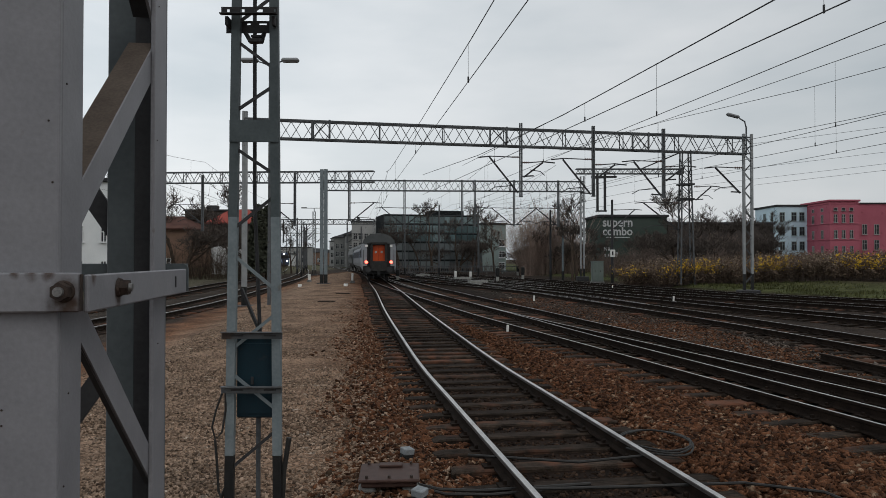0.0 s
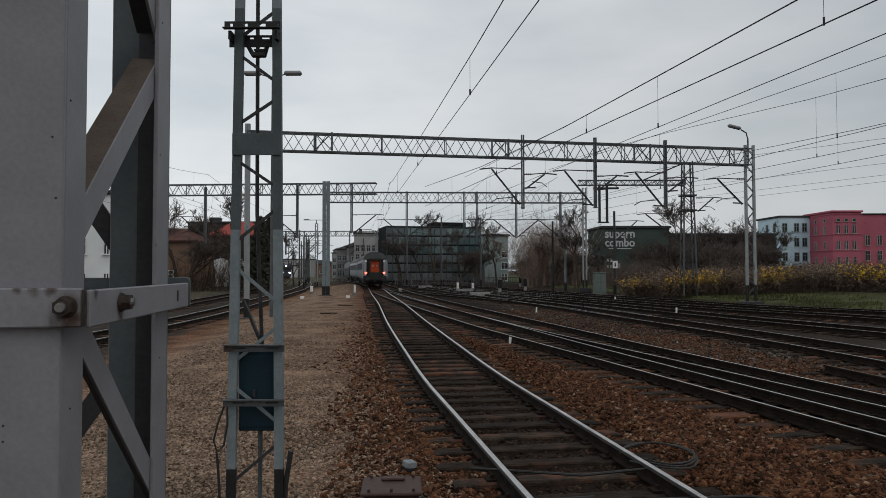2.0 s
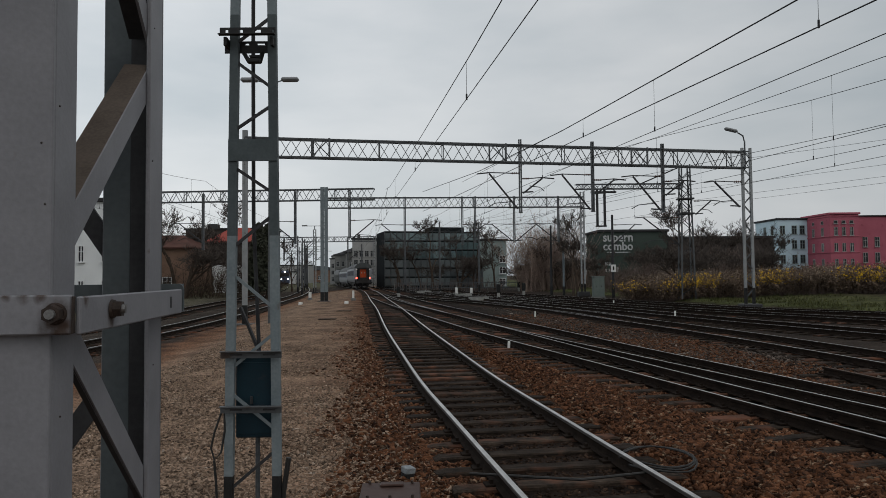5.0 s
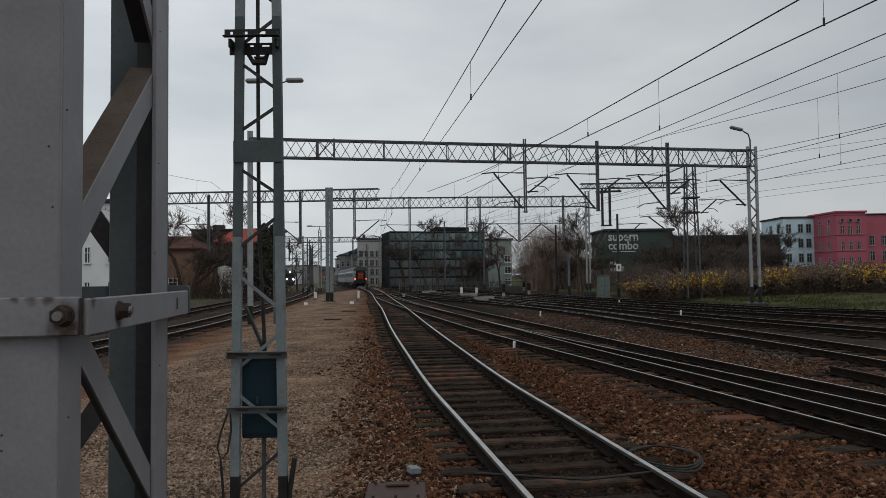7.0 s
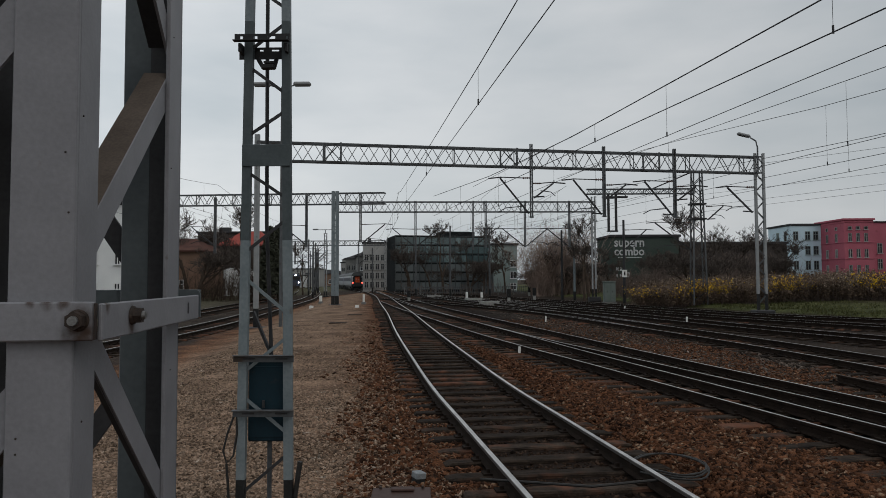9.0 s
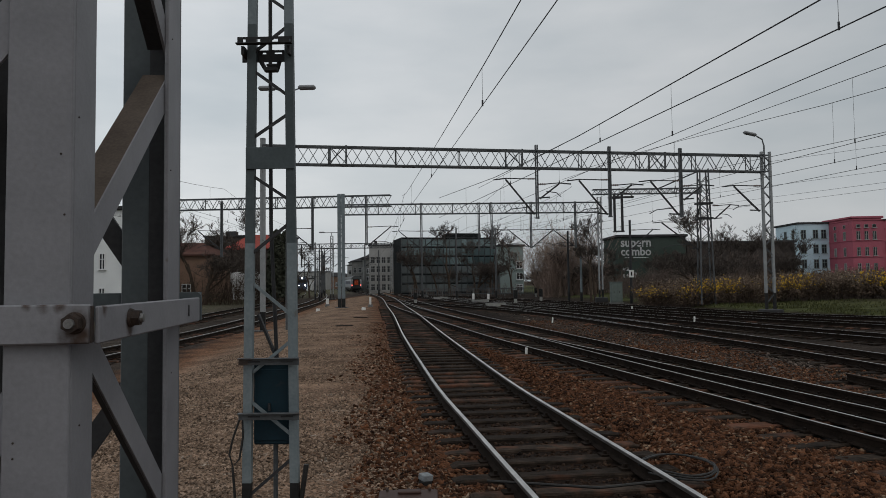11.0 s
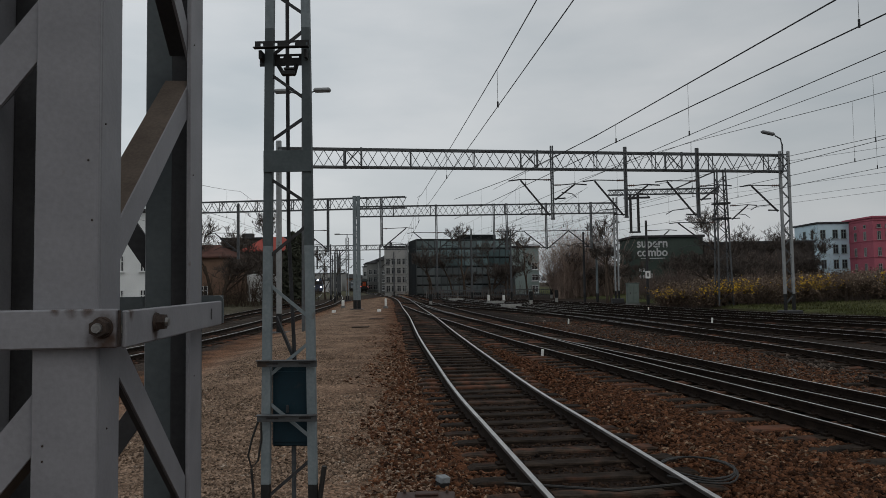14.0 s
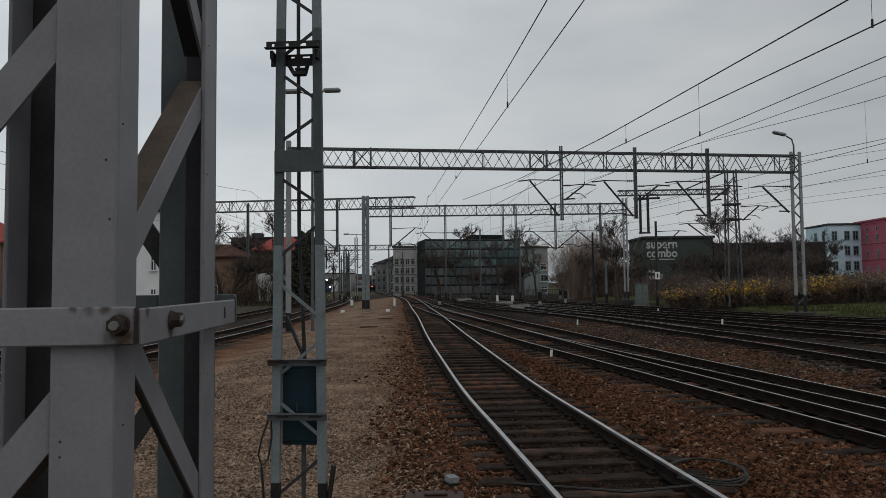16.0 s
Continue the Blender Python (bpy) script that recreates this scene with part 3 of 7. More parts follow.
# ---------------------------------------------------------------- ground
def ground_material():
    m = bpy.data.materials.new("yard_ground")
    m.use_nodes = True
    n, l = m.node_tree.nodes, m.node_tree.links
    p = n["Principled BSDF"]
    p.inputs["Roughness"].default_value = 0.95
    p.inputs["Specular IOR Level"].default_value = 0.06
    geo = n.new("ShaderNodeTexCoord")
    sep = n.new("ShaderNodeSeparateXYZ")
    l.new(geo.outputs["Object"], sep.inputs[0])
    ymin = n.new("ShaderNodeMath")
    ymin.operation, ymin.inputs[1].default_value = "MINIMUM", 90.0
    l.new(sep.outputs["Y"], ymin.inputs[0])
    r = n.new("ShaderNodeMath")
    r.operation, r.inputs[1].default_value = "MULTIPLY_ADD", 0.13
    l.new(ymin.outputs[0], r.inputs[0])
    l.new(sep.outputs["X"], r.inputs[2])
    south = n.new("ShaderNodeMapRange")
    south.inputs["From Min"].default_value, south.inputs["From Max"].default_value = 45, 20
    south.inputs["To Max"].default_value = 5.0
    l.new(sep.outputs["Y"], south.inputs["Value"])
    east = n.new("ShaderNodeMapRange")
    east.inputs["From Min"].default_value, east.inputs["From Max"].default_value = 12, 16
    l.new(sep.outputs["X"], east.inputs["Value"])
    push = n.new("ShaderNodeMath")
    push.operation = "MULTIPLY"
    l.new(south.outputs[0], push.inputs[0])
    l.new(east.outputs[0], push.inputs[1])
    back = n.new("ShaderNodeMath")
    back.operation = "SUBTRACT"
    l.new(r.outputs[0], back.inputs[0])
    l.new(push.outputs[0], back.inputs[1])
    edge = n.new("ShaderNodeTexNoise")
    edge.inputs["Scale"].default_value, edge.inputs["Detail"].default_value = 0.9, 6
    l.new(geo.outputs["Object"], edge.inputs["Vector"])
    wob = n.new("ShaderNodeMath")
    wob.operation, wob.inputs[1].default_value = "MULTIPLY_ADD", 2.4
    l.new(edge.outputs["Fac"], wob.inputs[0])
    l.new(back.outputs[0], wob.inputs[2])
    mr = n.new("ShaderNodeMapRange")
    mr.inputs["From Min"].default_value, mr.inputs["From Max"].default_value = -40, 60
    l.new(wob.outputs[0], mr.inputs["Value"])
    zone = n.new("ShaderNodeValToRGB")

    def at(v):
        return (v + 1.2 + 40) / 100
    zone.color_ramp.elements[0].position = at(-22)
    zone.color_ramp.elements[0].color = (0.085, 0.082, 0.05, 1)
    zone.color_ramp.elements[1].position = at(-18)
    zone.color_ramp.elements[1].color = (0.08, 0.074, 0.05, 1)
    for pos, c in ((-14.6, (0.07, 0.062, 0.045)), (-13.4, (0.045, 0.037, 0.03)), (-7.2, (0.04, 0.03, 0.024)), (-6.2, (0.14, 0.07, 0.04)), (-4.4, (0.195, 0.134, 0.095)), (-0.8, (0.175, 0.113, 0.077)), (0.7, (0.085, 0.035, 0.016)),
                   (4.6, (0.048, 0.021, 0.011)), (6.2, (0.012, 0.007, 0.005)), (8.6, (0.024, 0.018, 0.014)), (11, (0.032, 0.024, 0.019)), (22.9, (0.028, 0.021, 0.017)),
                   (23.7, (0.03, 0.026, 0.015)), (24.4, (0.056, 0.062, 0.024)), (30, (0.06, 0.062, 0.027)), (34, (0.04, 0.03, 0.02))):
        e = zone.color_ramp.elements.new(at(pos))
        e.color = (*c, 1)
    l.new(mr.outputs[0], zone.inputs[0])
    v = n.new("ShaderNodeTexVoronoi")
    v.inputs["Scale"].default_value = 28
    l.new(geo.outputs["Object"], v.inputs["Vector"])
    big = n.new("ShaderNodeTexNoise")
    big.inputs["Scale"].default_value, big.inputs["Detail"].default_value = 0.8, 10
    l.new(geo.outputs["Object"], big.inputs["Vector"])
    hs = n.new("ShaderNodeHueSaturation")
    mrv = n.new("ShaderNodeMapRange")
    mrv.inputs["To Min"].default_value, mrv.inputs["To Max"].default_value = 0.45, 1.6
    sepc = n.new("ShaderNodeSeparateColor")
    l.new(v.outputs["Color"], sepc.inputs[0])
    l.new(sepc.outputs[0], mrv.inputs["Value"])
    l.new(mrv.outputs[0], hs.inputs["Value"])
    l.new(zone.outputs[0], hs.inputs["Color"])
    mrb = n.new("ShaderNodeMapRange")
    mrb.inputs["From Min"].default_value, mrb.inputs["From Max"].default_value = 0.3, 0.7
    mrb.inputs["To Min"].default_value, mrb.inputs["To Max"].default_value = 0.5, 1.45
    l.new(big.outputs["Fac"], mrb.inputs["Value"])
    hs2 = n.new("ShaderNodeHueSaturation")
    l.new(mrb.outputs[0], hs2.inputs["Value"])
    l.new(hs.outputs[0], hs2.inputs["Color"])
    l.new(hs2.outputs[0], p.inputs["Base Color"])
    bp = n.new("ShaderNodeBump")
    bp.inputs["Strength"].default_value, bp.inputs["Distance"].default_value = 0.8, 0.03
    l.new(v.outputs["Distance"], bp.inputs["Height"])
    l.new(bp.outputs[0], p.inputs["Normal"])
    return m


def graded(limits):
    out, x = [], limits[0][0]
    for x0, x1, step in limits:
        while x < x1 - 1e-6:
            out.append(x)
            x += step
    return out + [limits[-1][1]]


def track_dip(x, y):
    """How far the ballast lies lower along the tracks."""
    return -0.04 * np.clip((1.75 - track_distance(x, y)) / 0.35, 0, 1)


def track_distance(x, y):
    d = np.full(np.shape(x), 99.0)
    for ln in LINES:
        for cx, cy in ln[(ln[:, 1] < 75) & (ln[:, 1] > -45)]:
            d = np.minimum(d, np.hypot(x - cx, y - cy))
    return d


LINES = [np.array([(p.x, p.y) for p in spline(k, 0.61)]) for k in (TRACK_A, TRACK_B1, TRACK_B2, TRACK_C, TRACK_STUB, TRACK_D, TRACK_E, TRACK_F, TRACK_X, TRACK_L1, TRACK_L2)]


def build_ground():
    xs = graded(((-1500, -100, 200), (-100, -30, 10), (-30, 40, 0.7), (40, 100, 6), (100, 1500, 200)))
    ys = graded(((-600, -60, 90), (-60, -4, 8), (-4, 20, 0.5), (20, 70, 1.5), (70, 200, 10), (200, 2600, 240)))
    verts = [(x, y, ground_z(x, y) + (0.022 * noise.noise((x * 0.9, y * 0.9, 0)) if abs(x) < 30 and y < 60 else 0)) for y in ys for x in xs]
    va = np.array(verts)
    inner = (abs(va[:, 0]) < 35) & (va[:, 1] > -45) & (va[:, 1] < 80)
    dip = track_dip(va[inner, 0], va[inner, 1])
    va[inner, 2] += dip + np.array([sink(a, b) for a, b in va[inner, :2]]) * np.clip(dip / -0.03, 0, 1)
    verts = va.tolist()
    w = len(xs)
    faces = [(j * w + i, j * w + i + 1, (j + 1) * w + i + 1, (j + 1) * w + i) for j in range(len(ys) - 1) for i in range(w - 1)]
    me = bpy.data.meshes.new("ground")
    me.from_pydata(verts, [], faces)
    for f in me.polygons:
        f.use_smooth = True
    me.materials.append(ground_material())
    tagged(new("ground", me), "yard ground of rusty ballast, tan gravel path and grassy bank", "ground", kind="structure")


build_ground()


# ---------------------------------------------------------------- lattice mast close to the camera
def angle_leg(bm, x, y, sx, sy, wx, wy, z0, z1, t=0.012):
    """An upright angle section with its corner at (x, y) and flanges towards sx and sy."""
    box(bm, x, y, z0, x + sx * wx, y + sy * t, z1, bevel=0.0025)
    box(bm, x, y + sy * t, z0, x + sx * t, y + sy * wy, z1, bevel=0.0025)


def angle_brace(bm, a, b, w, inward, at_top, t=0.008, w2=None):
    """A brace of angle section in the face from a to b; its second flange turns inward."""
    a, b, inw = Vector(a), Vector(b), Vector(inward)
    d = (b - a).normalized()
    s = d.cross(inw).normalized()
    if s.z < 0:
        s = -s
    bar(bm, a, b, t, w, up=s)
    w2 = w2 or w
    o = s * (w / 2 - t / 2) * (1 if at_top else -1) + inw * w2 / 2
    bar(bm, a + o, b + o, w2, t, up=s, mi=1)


def hex_bolt(parent, at, turn):
    o = thing("bolt", Matrix.Translation(at) @ turn, "", "")
    o.parent = parent
    bm = B()
    bmesh.ops.create_cone(bm, cap_ends=True, segments=24, radius1=0.0215, radius2=0.0195, depth=0.006, matrix=Matrix.Translation((0, 0, 0.004)))
    part("washer", bm, WASHER, o)
    bm = B()
    bmesh.ops.create_cone(bm, cap_ends=True, segments=6, radius1=0.0195, radius2=0.018, depth=0.018, matrix=Matrix.Translation((0, 0, 0.014)))
    part("nut", bm, WASHER, o)
    bm = B()
    bmesh.ops.create_cone(bm, cap_ends=True, segments=14, radius1=0.010, radius2=0.009, depth=0.008, matrix=Matrix.Translation((0, 0, 0.026)))
    part("bolt_end", bm, BOLT, o)
    return o


def near_mast():
    m = thing("lattice_mast", pose(-0.748, 1.32, -0.05, 0, 0, 8), "grey painted steel lattice mast with a bolted cross bar", "lattice mast")
    S, W, top = 0.79, 0.57, 6.2
    bm = B()
    angle_leg(bm, 0, 0, -1, 1, 0.122, 0.118, 0, top)
    part("leg", bm, GREY_PAINT, m)
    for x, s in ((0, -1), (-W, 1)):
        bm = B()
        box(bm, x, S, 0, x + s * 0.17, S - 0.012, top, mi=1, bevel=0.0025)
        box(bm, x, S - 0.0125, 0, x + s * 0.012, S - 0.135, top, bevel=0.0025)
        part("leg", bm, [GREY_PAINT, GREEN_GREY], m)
    bm = B()
    angle_leg(bm, -W, 0, 1, 1, 0.122, 0.118, 0, top)
    part("leg", bm, GREY_PAINT, m)
    # added dark strips: the shade down the inside of the rear legs, put into colour
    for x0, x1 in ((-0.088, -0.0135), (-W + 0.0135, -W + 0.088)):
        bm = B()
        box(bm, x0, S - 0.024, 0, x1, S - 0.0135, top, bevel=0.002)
        part("shade_strip", bm, DARK_STEEL, m, "dark strip standing in for inner shade")
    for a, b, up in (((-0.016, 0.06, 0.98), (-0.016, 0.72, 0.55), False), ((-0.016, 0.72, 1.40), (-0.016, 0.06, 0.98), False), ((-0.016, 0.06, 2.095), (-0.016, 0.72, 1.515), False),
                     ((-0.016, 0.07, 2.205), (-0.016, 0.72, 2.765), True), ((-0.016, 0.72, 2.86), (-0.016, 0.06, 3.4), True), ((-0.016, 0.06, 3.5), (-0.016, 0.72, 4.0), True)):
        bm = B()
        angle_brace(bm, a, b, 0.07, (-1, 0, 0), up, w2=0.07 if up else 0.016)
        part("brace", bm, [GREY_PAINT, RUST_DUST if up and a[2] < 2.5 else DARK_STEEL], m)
    for a, b, up in (((-0.06, 0.016, 1.98), (-W + 0.06, 0.016, 1.42), False), ((-W + 0.04, 0.016, 2.15), (-0.04, 0.016, 2.80), True), ((-0.06, 0.016, 1.38), (-W + 0.06, 0.016, 0.8), False)):
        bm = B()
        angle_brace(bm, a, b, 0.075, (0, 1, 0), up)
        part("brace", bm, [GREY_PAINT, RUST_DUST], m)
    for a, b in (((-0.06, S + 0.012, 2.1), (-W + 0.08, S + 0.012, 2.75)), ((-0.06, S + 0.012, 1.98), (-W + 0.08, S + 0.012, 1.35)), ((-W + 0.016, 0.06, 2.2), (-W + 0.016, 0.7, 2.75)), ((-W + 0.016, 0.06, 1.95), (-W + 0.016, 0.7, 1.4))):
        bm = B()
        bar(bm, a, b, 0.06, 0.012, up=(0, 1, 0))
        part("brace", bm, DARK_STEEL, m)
    # cross bar: front channel and side channel
    bm = B()
    box(bm, -1.5, -0.022, 2.048, 0.046, -0.012, 2.124, bevel=0.003)
    box(bm, -1.5, -0.012, 2.114, 0.03, -0.002, 2.124, bevel=0.002)
    part("front_bar", bm, BAR_PAINT, m, "grey bar with rust stains round its bolt")
    bm = B()
    box(bm, 0.048, -0.0075, 2.046, 0.058, 0.80, 2.12, bevel=0.003)
    part("side_bar", bm, BAR_PAINT, m)
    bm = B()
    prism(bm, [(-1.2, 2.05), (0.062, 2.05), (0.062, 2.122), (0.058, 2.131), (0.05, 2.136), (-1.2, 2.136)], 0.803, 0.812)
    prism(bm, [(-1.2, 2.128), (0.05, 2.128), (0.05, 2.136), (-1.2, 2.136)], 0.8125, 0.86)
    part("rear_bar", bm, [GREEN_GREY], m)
    bm = B()
    box(bm, 0.0585, 0.66, 2.068, 0.0595, 0.672, 2.1)
    part("slot", bm, DARK_STEEL, m, "dark bolt slot")
    bm = B()
    box(bm, 0.0475, -0.024, 2.05, 0.0495, -0.0105, 2.121)
    part("seam", bm, WASHER, m, "dark rusty seam between the two bars")
    hex_bolt(m, (0.018, -0.022, 2.088), Matrix.Rotation(radians(90), 4, "X"))
    hex_bolt(m, (0.058, 0.165, 2.088), Matrix.Rotation(radians(90), 4, "Y"))
    for x, y, zz in ((0.0005, 0.03, 2.5), (0.0005, 0.05, 1.88), (0.0005, 0.03, 1.7), (0.0005, 0.08, 2.9), (-0.02, -0.0005, 2.42), (-0.012, -0.0005, 2.3), (-0.1, -0.0005, 1.86), (-0.1, -0.0005, 1.83), (0.0005, 0.7, 1.9), (0.0005, 0.68, 2.5), (0.0005, 0.69, 2.9)):
        bm = B()
        bmesh.ops.create_icosphere(bm, subdivisions=1, radius=0.0024, matrix=Matrix.Translation((x, y, zz)))
        part("rivet", bm, WASHER, m)
    bm = B()
    box(bm, -1.0, -0.2, -0.3, 0.2, 1.0, 0.08, bevel=0.02)
    part("footing", bm, CONCRETE, m)
    return m


near_mast()


# ---------------------------------------------------------------- slim mast with the blue drive box
def switch_mast():
    m = thing("disconnector_mast", pose(-1.567, 5.62, 0, 0, 0, 0), "slim grey lattice mast with black foot and blue drive box", "lattice mast")

    def half(z):
        return 0.202 - 0.0108 * z

    # upper_leg and batten_plate take the dimmed copy of the leg paint
    for s in (-1, 1):
        for z0, z1, nm, mm in ((0.0, 0.48, "leg_foot", BLACK_PAINT), (0.48, 2.45, "leg", GALV), (2.45, 4.31, "upper_leg", GALV_DIMMED), (4.31, 7.0, "leg_top", GALV)):
            bm = B()
            a, b = half(z0), half(z1)
            r0 = [(-0.036, -0.006), (0.036, -0.006), (0.036, 0.045), (0.028, 0.045), (0.028, 0.006), (-0.028, 0.006), (-0.028, 0.045), (-0.036, 0.045)]
            lo = [bm.verts.new((s * a + x, y, z0)) for x, y in r0]
            hi = [bm.verts.new((s * b + x, y, z1)) for x, y in r0]
            for k in range(8):
                bm.faces.new((lo[k], lo[(k + 1) % 8], hi[(k + 1) % 8], hi[k]))
            bm.faces.new(lo[::-1])
            bm.faces.new(hi)
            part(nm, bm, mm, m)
    lace = [(1, 0.69, -1, 0.36), (-1, 1.16, 1, 0.85), (1, 1.65, -1, 1.35), (-1, 2.14, 1, 1.84), (1, 2.63, -1, 2.35), (-1, 3.03, 1, 2.8), (1, 3.55, -1, 3.33), (-1, 3.925, 1, 3.685), (1, 4.3, -1, 4.06), (-1, 4.64, 1, 4.42), (1, 5.0, -1, 4.75)]
    for s0, z0, s1, z1 in lace:
        bm = B()
        bar(bm, (s0 * half(z0), 0.014, z0), (s1 * half(z1), 0.014, z1), 0.026, 0.012, up=(0, 1, 0))
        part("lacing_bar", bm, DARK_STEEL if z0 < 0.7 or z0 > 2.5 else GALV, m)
    bm = B()
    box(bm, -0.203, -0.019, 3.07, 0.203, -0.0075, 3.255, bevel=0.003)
    part("batten_plate", bm, GALV_DIMMED, m)
    # two shelf channels
    for z in (1.445, 1.0):
        bm = B()
        box(bm, -0.25, -0.05, z, 0.25, -0.042, z + 0.06, bevel=0.002)
        box(bm, -0.25, -0.09, z + 0.052, 0.25, -0.05, z + 0.06, bevel=0.002)
        for x in (-0.17, 0.1):
            box(bm, x, -0.0535, z + 0.022, x + 0.1, -0.0505, z + 0.036, mi=1)
        part("shelf_channel", bm, [GALV_DARK, DARK_STEEL], m)
    # blue box with a lid seam and latch
    b = thing("drive_box", pose(0, 0, 0), "", "")
    b.parent = m
    bm = B()
    box(bm, -0.158, 0.06, 0.775, 0.162, 0.30, 1.46, bevel=0.012)
    part("box_body", bm, BLUE_BOX, b)
    bm = B()
    box(bm, -0.145, 0.048, 0.81, 0.149, 0.0585, 1.40, bevel=0.004)
    part("box_door", bm, BLUE_BOX, b)
    bm = B()
    bar(bm, (-0.02, 0.04, 1.06), (-0.02, 0.04, 1.12), 0.02)
    part("latch", bm, DARK_STEEL, b)
    bm = B()
    tube(bm, [(0.0, 0.2, 1.462), (-0.05, 0.2, 2.6), (-0.05, 0.18, 4.1), (-0.05, 0.18, 6.5)], 0.017, n=8)
    part("drive_rod", bm, DARK_STEEL, m, "dark vertical drive rod")
    bm = B()
    tube(bm, [(0.0, 0.16, 0.775), (0.0, 0.16, -0.05)], 0.02, n=8)
    part("conduit", bm, GALV_DARK, m)
    bm = B()
    bar(bm, (-0.16, 0.2, 1.85), (0.0, 0.2, 1.47), 0.045, 0.02)
    part("rod_lever", bm, DARK_STEEL, m)
    # dark clamp high on the mast
    c = thing("rod_guide", pose(0, 0, 0), "", "")
    c.parent = m

    def slotted(bm, x0, x1, z0, z1, h0, h1, holes, y0, y1):
        """A plate from z0 to z1 with a row of slots between h0 and h1."""
        box(bm, x0, y0, z0, x1, y1, h0)
        box(bm, x0, y0, h1, x1, y1, z1)
        a = x0
        for b, c in holes + ((x1, x1),):
            box(bm, a, y0, h0, b, y1, h1)
            a = c
    bm = B()
    slotted(bm, -0.256, 0.206, 4.118, 4.174, 4.129, 4.155, ((-0.209, -0.186), (-0.099, -0.064), (0.019, 0.085), (0.178, 0.192)), -0.076, -0.068)
    part("slotted_plate", bm, CLAMP_STEEL, c)
    bm = B()
    box(bm, -0.262, -0.115, 4.106, 0.206, -0.068, 4.116, bevel=0.002)
    part("ledge", bm, CLAMP_STEEL, c)
    bm = B()
    slotted(bm, -0.255, 0.19, 4.0, 4.102, 4.068, 4.083, ((-0.08, -0.049), (0.022, 0.085)), 0.052, 0.06)
    part("rear_plate", bm, CLAMP_STEEL, c)
    for x in (-0.215, 0.17):
        bm = B()
        box(bm, x - 0.012, -0.068, 4.03, x + 0.012, 0.052, 4.1)
        part("clamp_strap", bm, CLAMP_STEEL, c)
    bm = B()
    bar(bm, (-0.09, 0.04, 4.0), (-0.035, 0.02, 3.91), 0.022, 0.03)
    bar(bm, (0.068, 0.04, 4.0), (0.05, 0.02, 3.91), 0.022, 0.03)
    box(bm, -0.05, -0.02, 3.902, 0.06, 0.04, 3.938, bevel=0.004)
    box(bm, -0.03, -0.01, 3.95, 0.055, 0.03, 3.965)
    part("guide_cradle", bm, CLAMP_STEEL, c)
    # cable loop and loose stick
    bm = B()
    tube(bm, [(-0.25, -0.02, 1.0), (-0.30, -0.03, 0.85), (-0.33, -0.03, 0.72), (-0.30, -0.03, 0.62), (-0.25, -0.02, 0.68), (-0.225, -0.01, 0.85), (-0.23, 0, 1.0)], 0.009, n=6)
    tube(bm, [(-0.30, -0.04, 0.62), (-0.285, -0.04, 0.45), (-0.27, -0.04, 0.2), (-0.2, -0.06, 0.06), (-0.05, -0.05, 0.02)], 0.011, n=6)
    tube(bm, [(-0.2, 0.05, 0.3), (-0.27, 0.02, 0.12), (-0.22, -0.05, 0.02)], 0.014, n=6)
    part("cable", bm, RUBBER, m, "black hanging cable loop")
    bm = B()
    box(bm, -0.3, -0.15, -0.2, 0.3, 0.25, 0.03, bevel=0.02)
    part("footing", bm, CONCRETE, m)
    bm = B()
    tube(bm, [(0.235, 0.02, 0.0), (0.25, 0.03, 0.35), (0.29, 0.03, 0.62)], 0.02, 0.022, n=7)
    part("cable_guard", bm, RUBBER, m, "black upright cable guard")
    return m


switch_mast()


# ---------------------------------------------------------------- overhead line gantries
def truss(bm, a, b, w, h, panel, chord=0.07, web=0.035, up=Vector((0, 0, 1))):
    """A box truss from a to b (bottom centre line), w deep and h high."""
    a, b = Vector(a), Vector(b)
    d = (b - a)
    n = max(2, round(d.length / panel))
    s = d.normalized().cross(up).normalized() * w / 2
    u = up * h
    for face, sd in enumerate((s, -s)):
        bar(bm, a + sd, b + sd, chord)
        bar(bm, a + sd + u, b + sd + u, chord)
        lo, hi = (Vector(), u) if face == 0 else (u, Vector())
        for i in range(n):
            p, q, mid = a.lerp(b, i / n) + sd, a.lerp(b, (i + 1) / n) + sd, a.lerp(b, (i + 0.5) / n) + sd
            bar(bm, p + lo, mid + hi, web)
            bar(bm, mid + hi, q + lo, web)
            if i % 3 == 0:
                bar(bm, p, p + u, web * 1.4)
    for i in range(n):
        p, q = a.lerp(b, i / n), a.lerp(b, (i + 1) / n)
        bar(bm, p + s, q - s, web)
        bar(bm, p + s + u, q - s + u, web)
    return bm


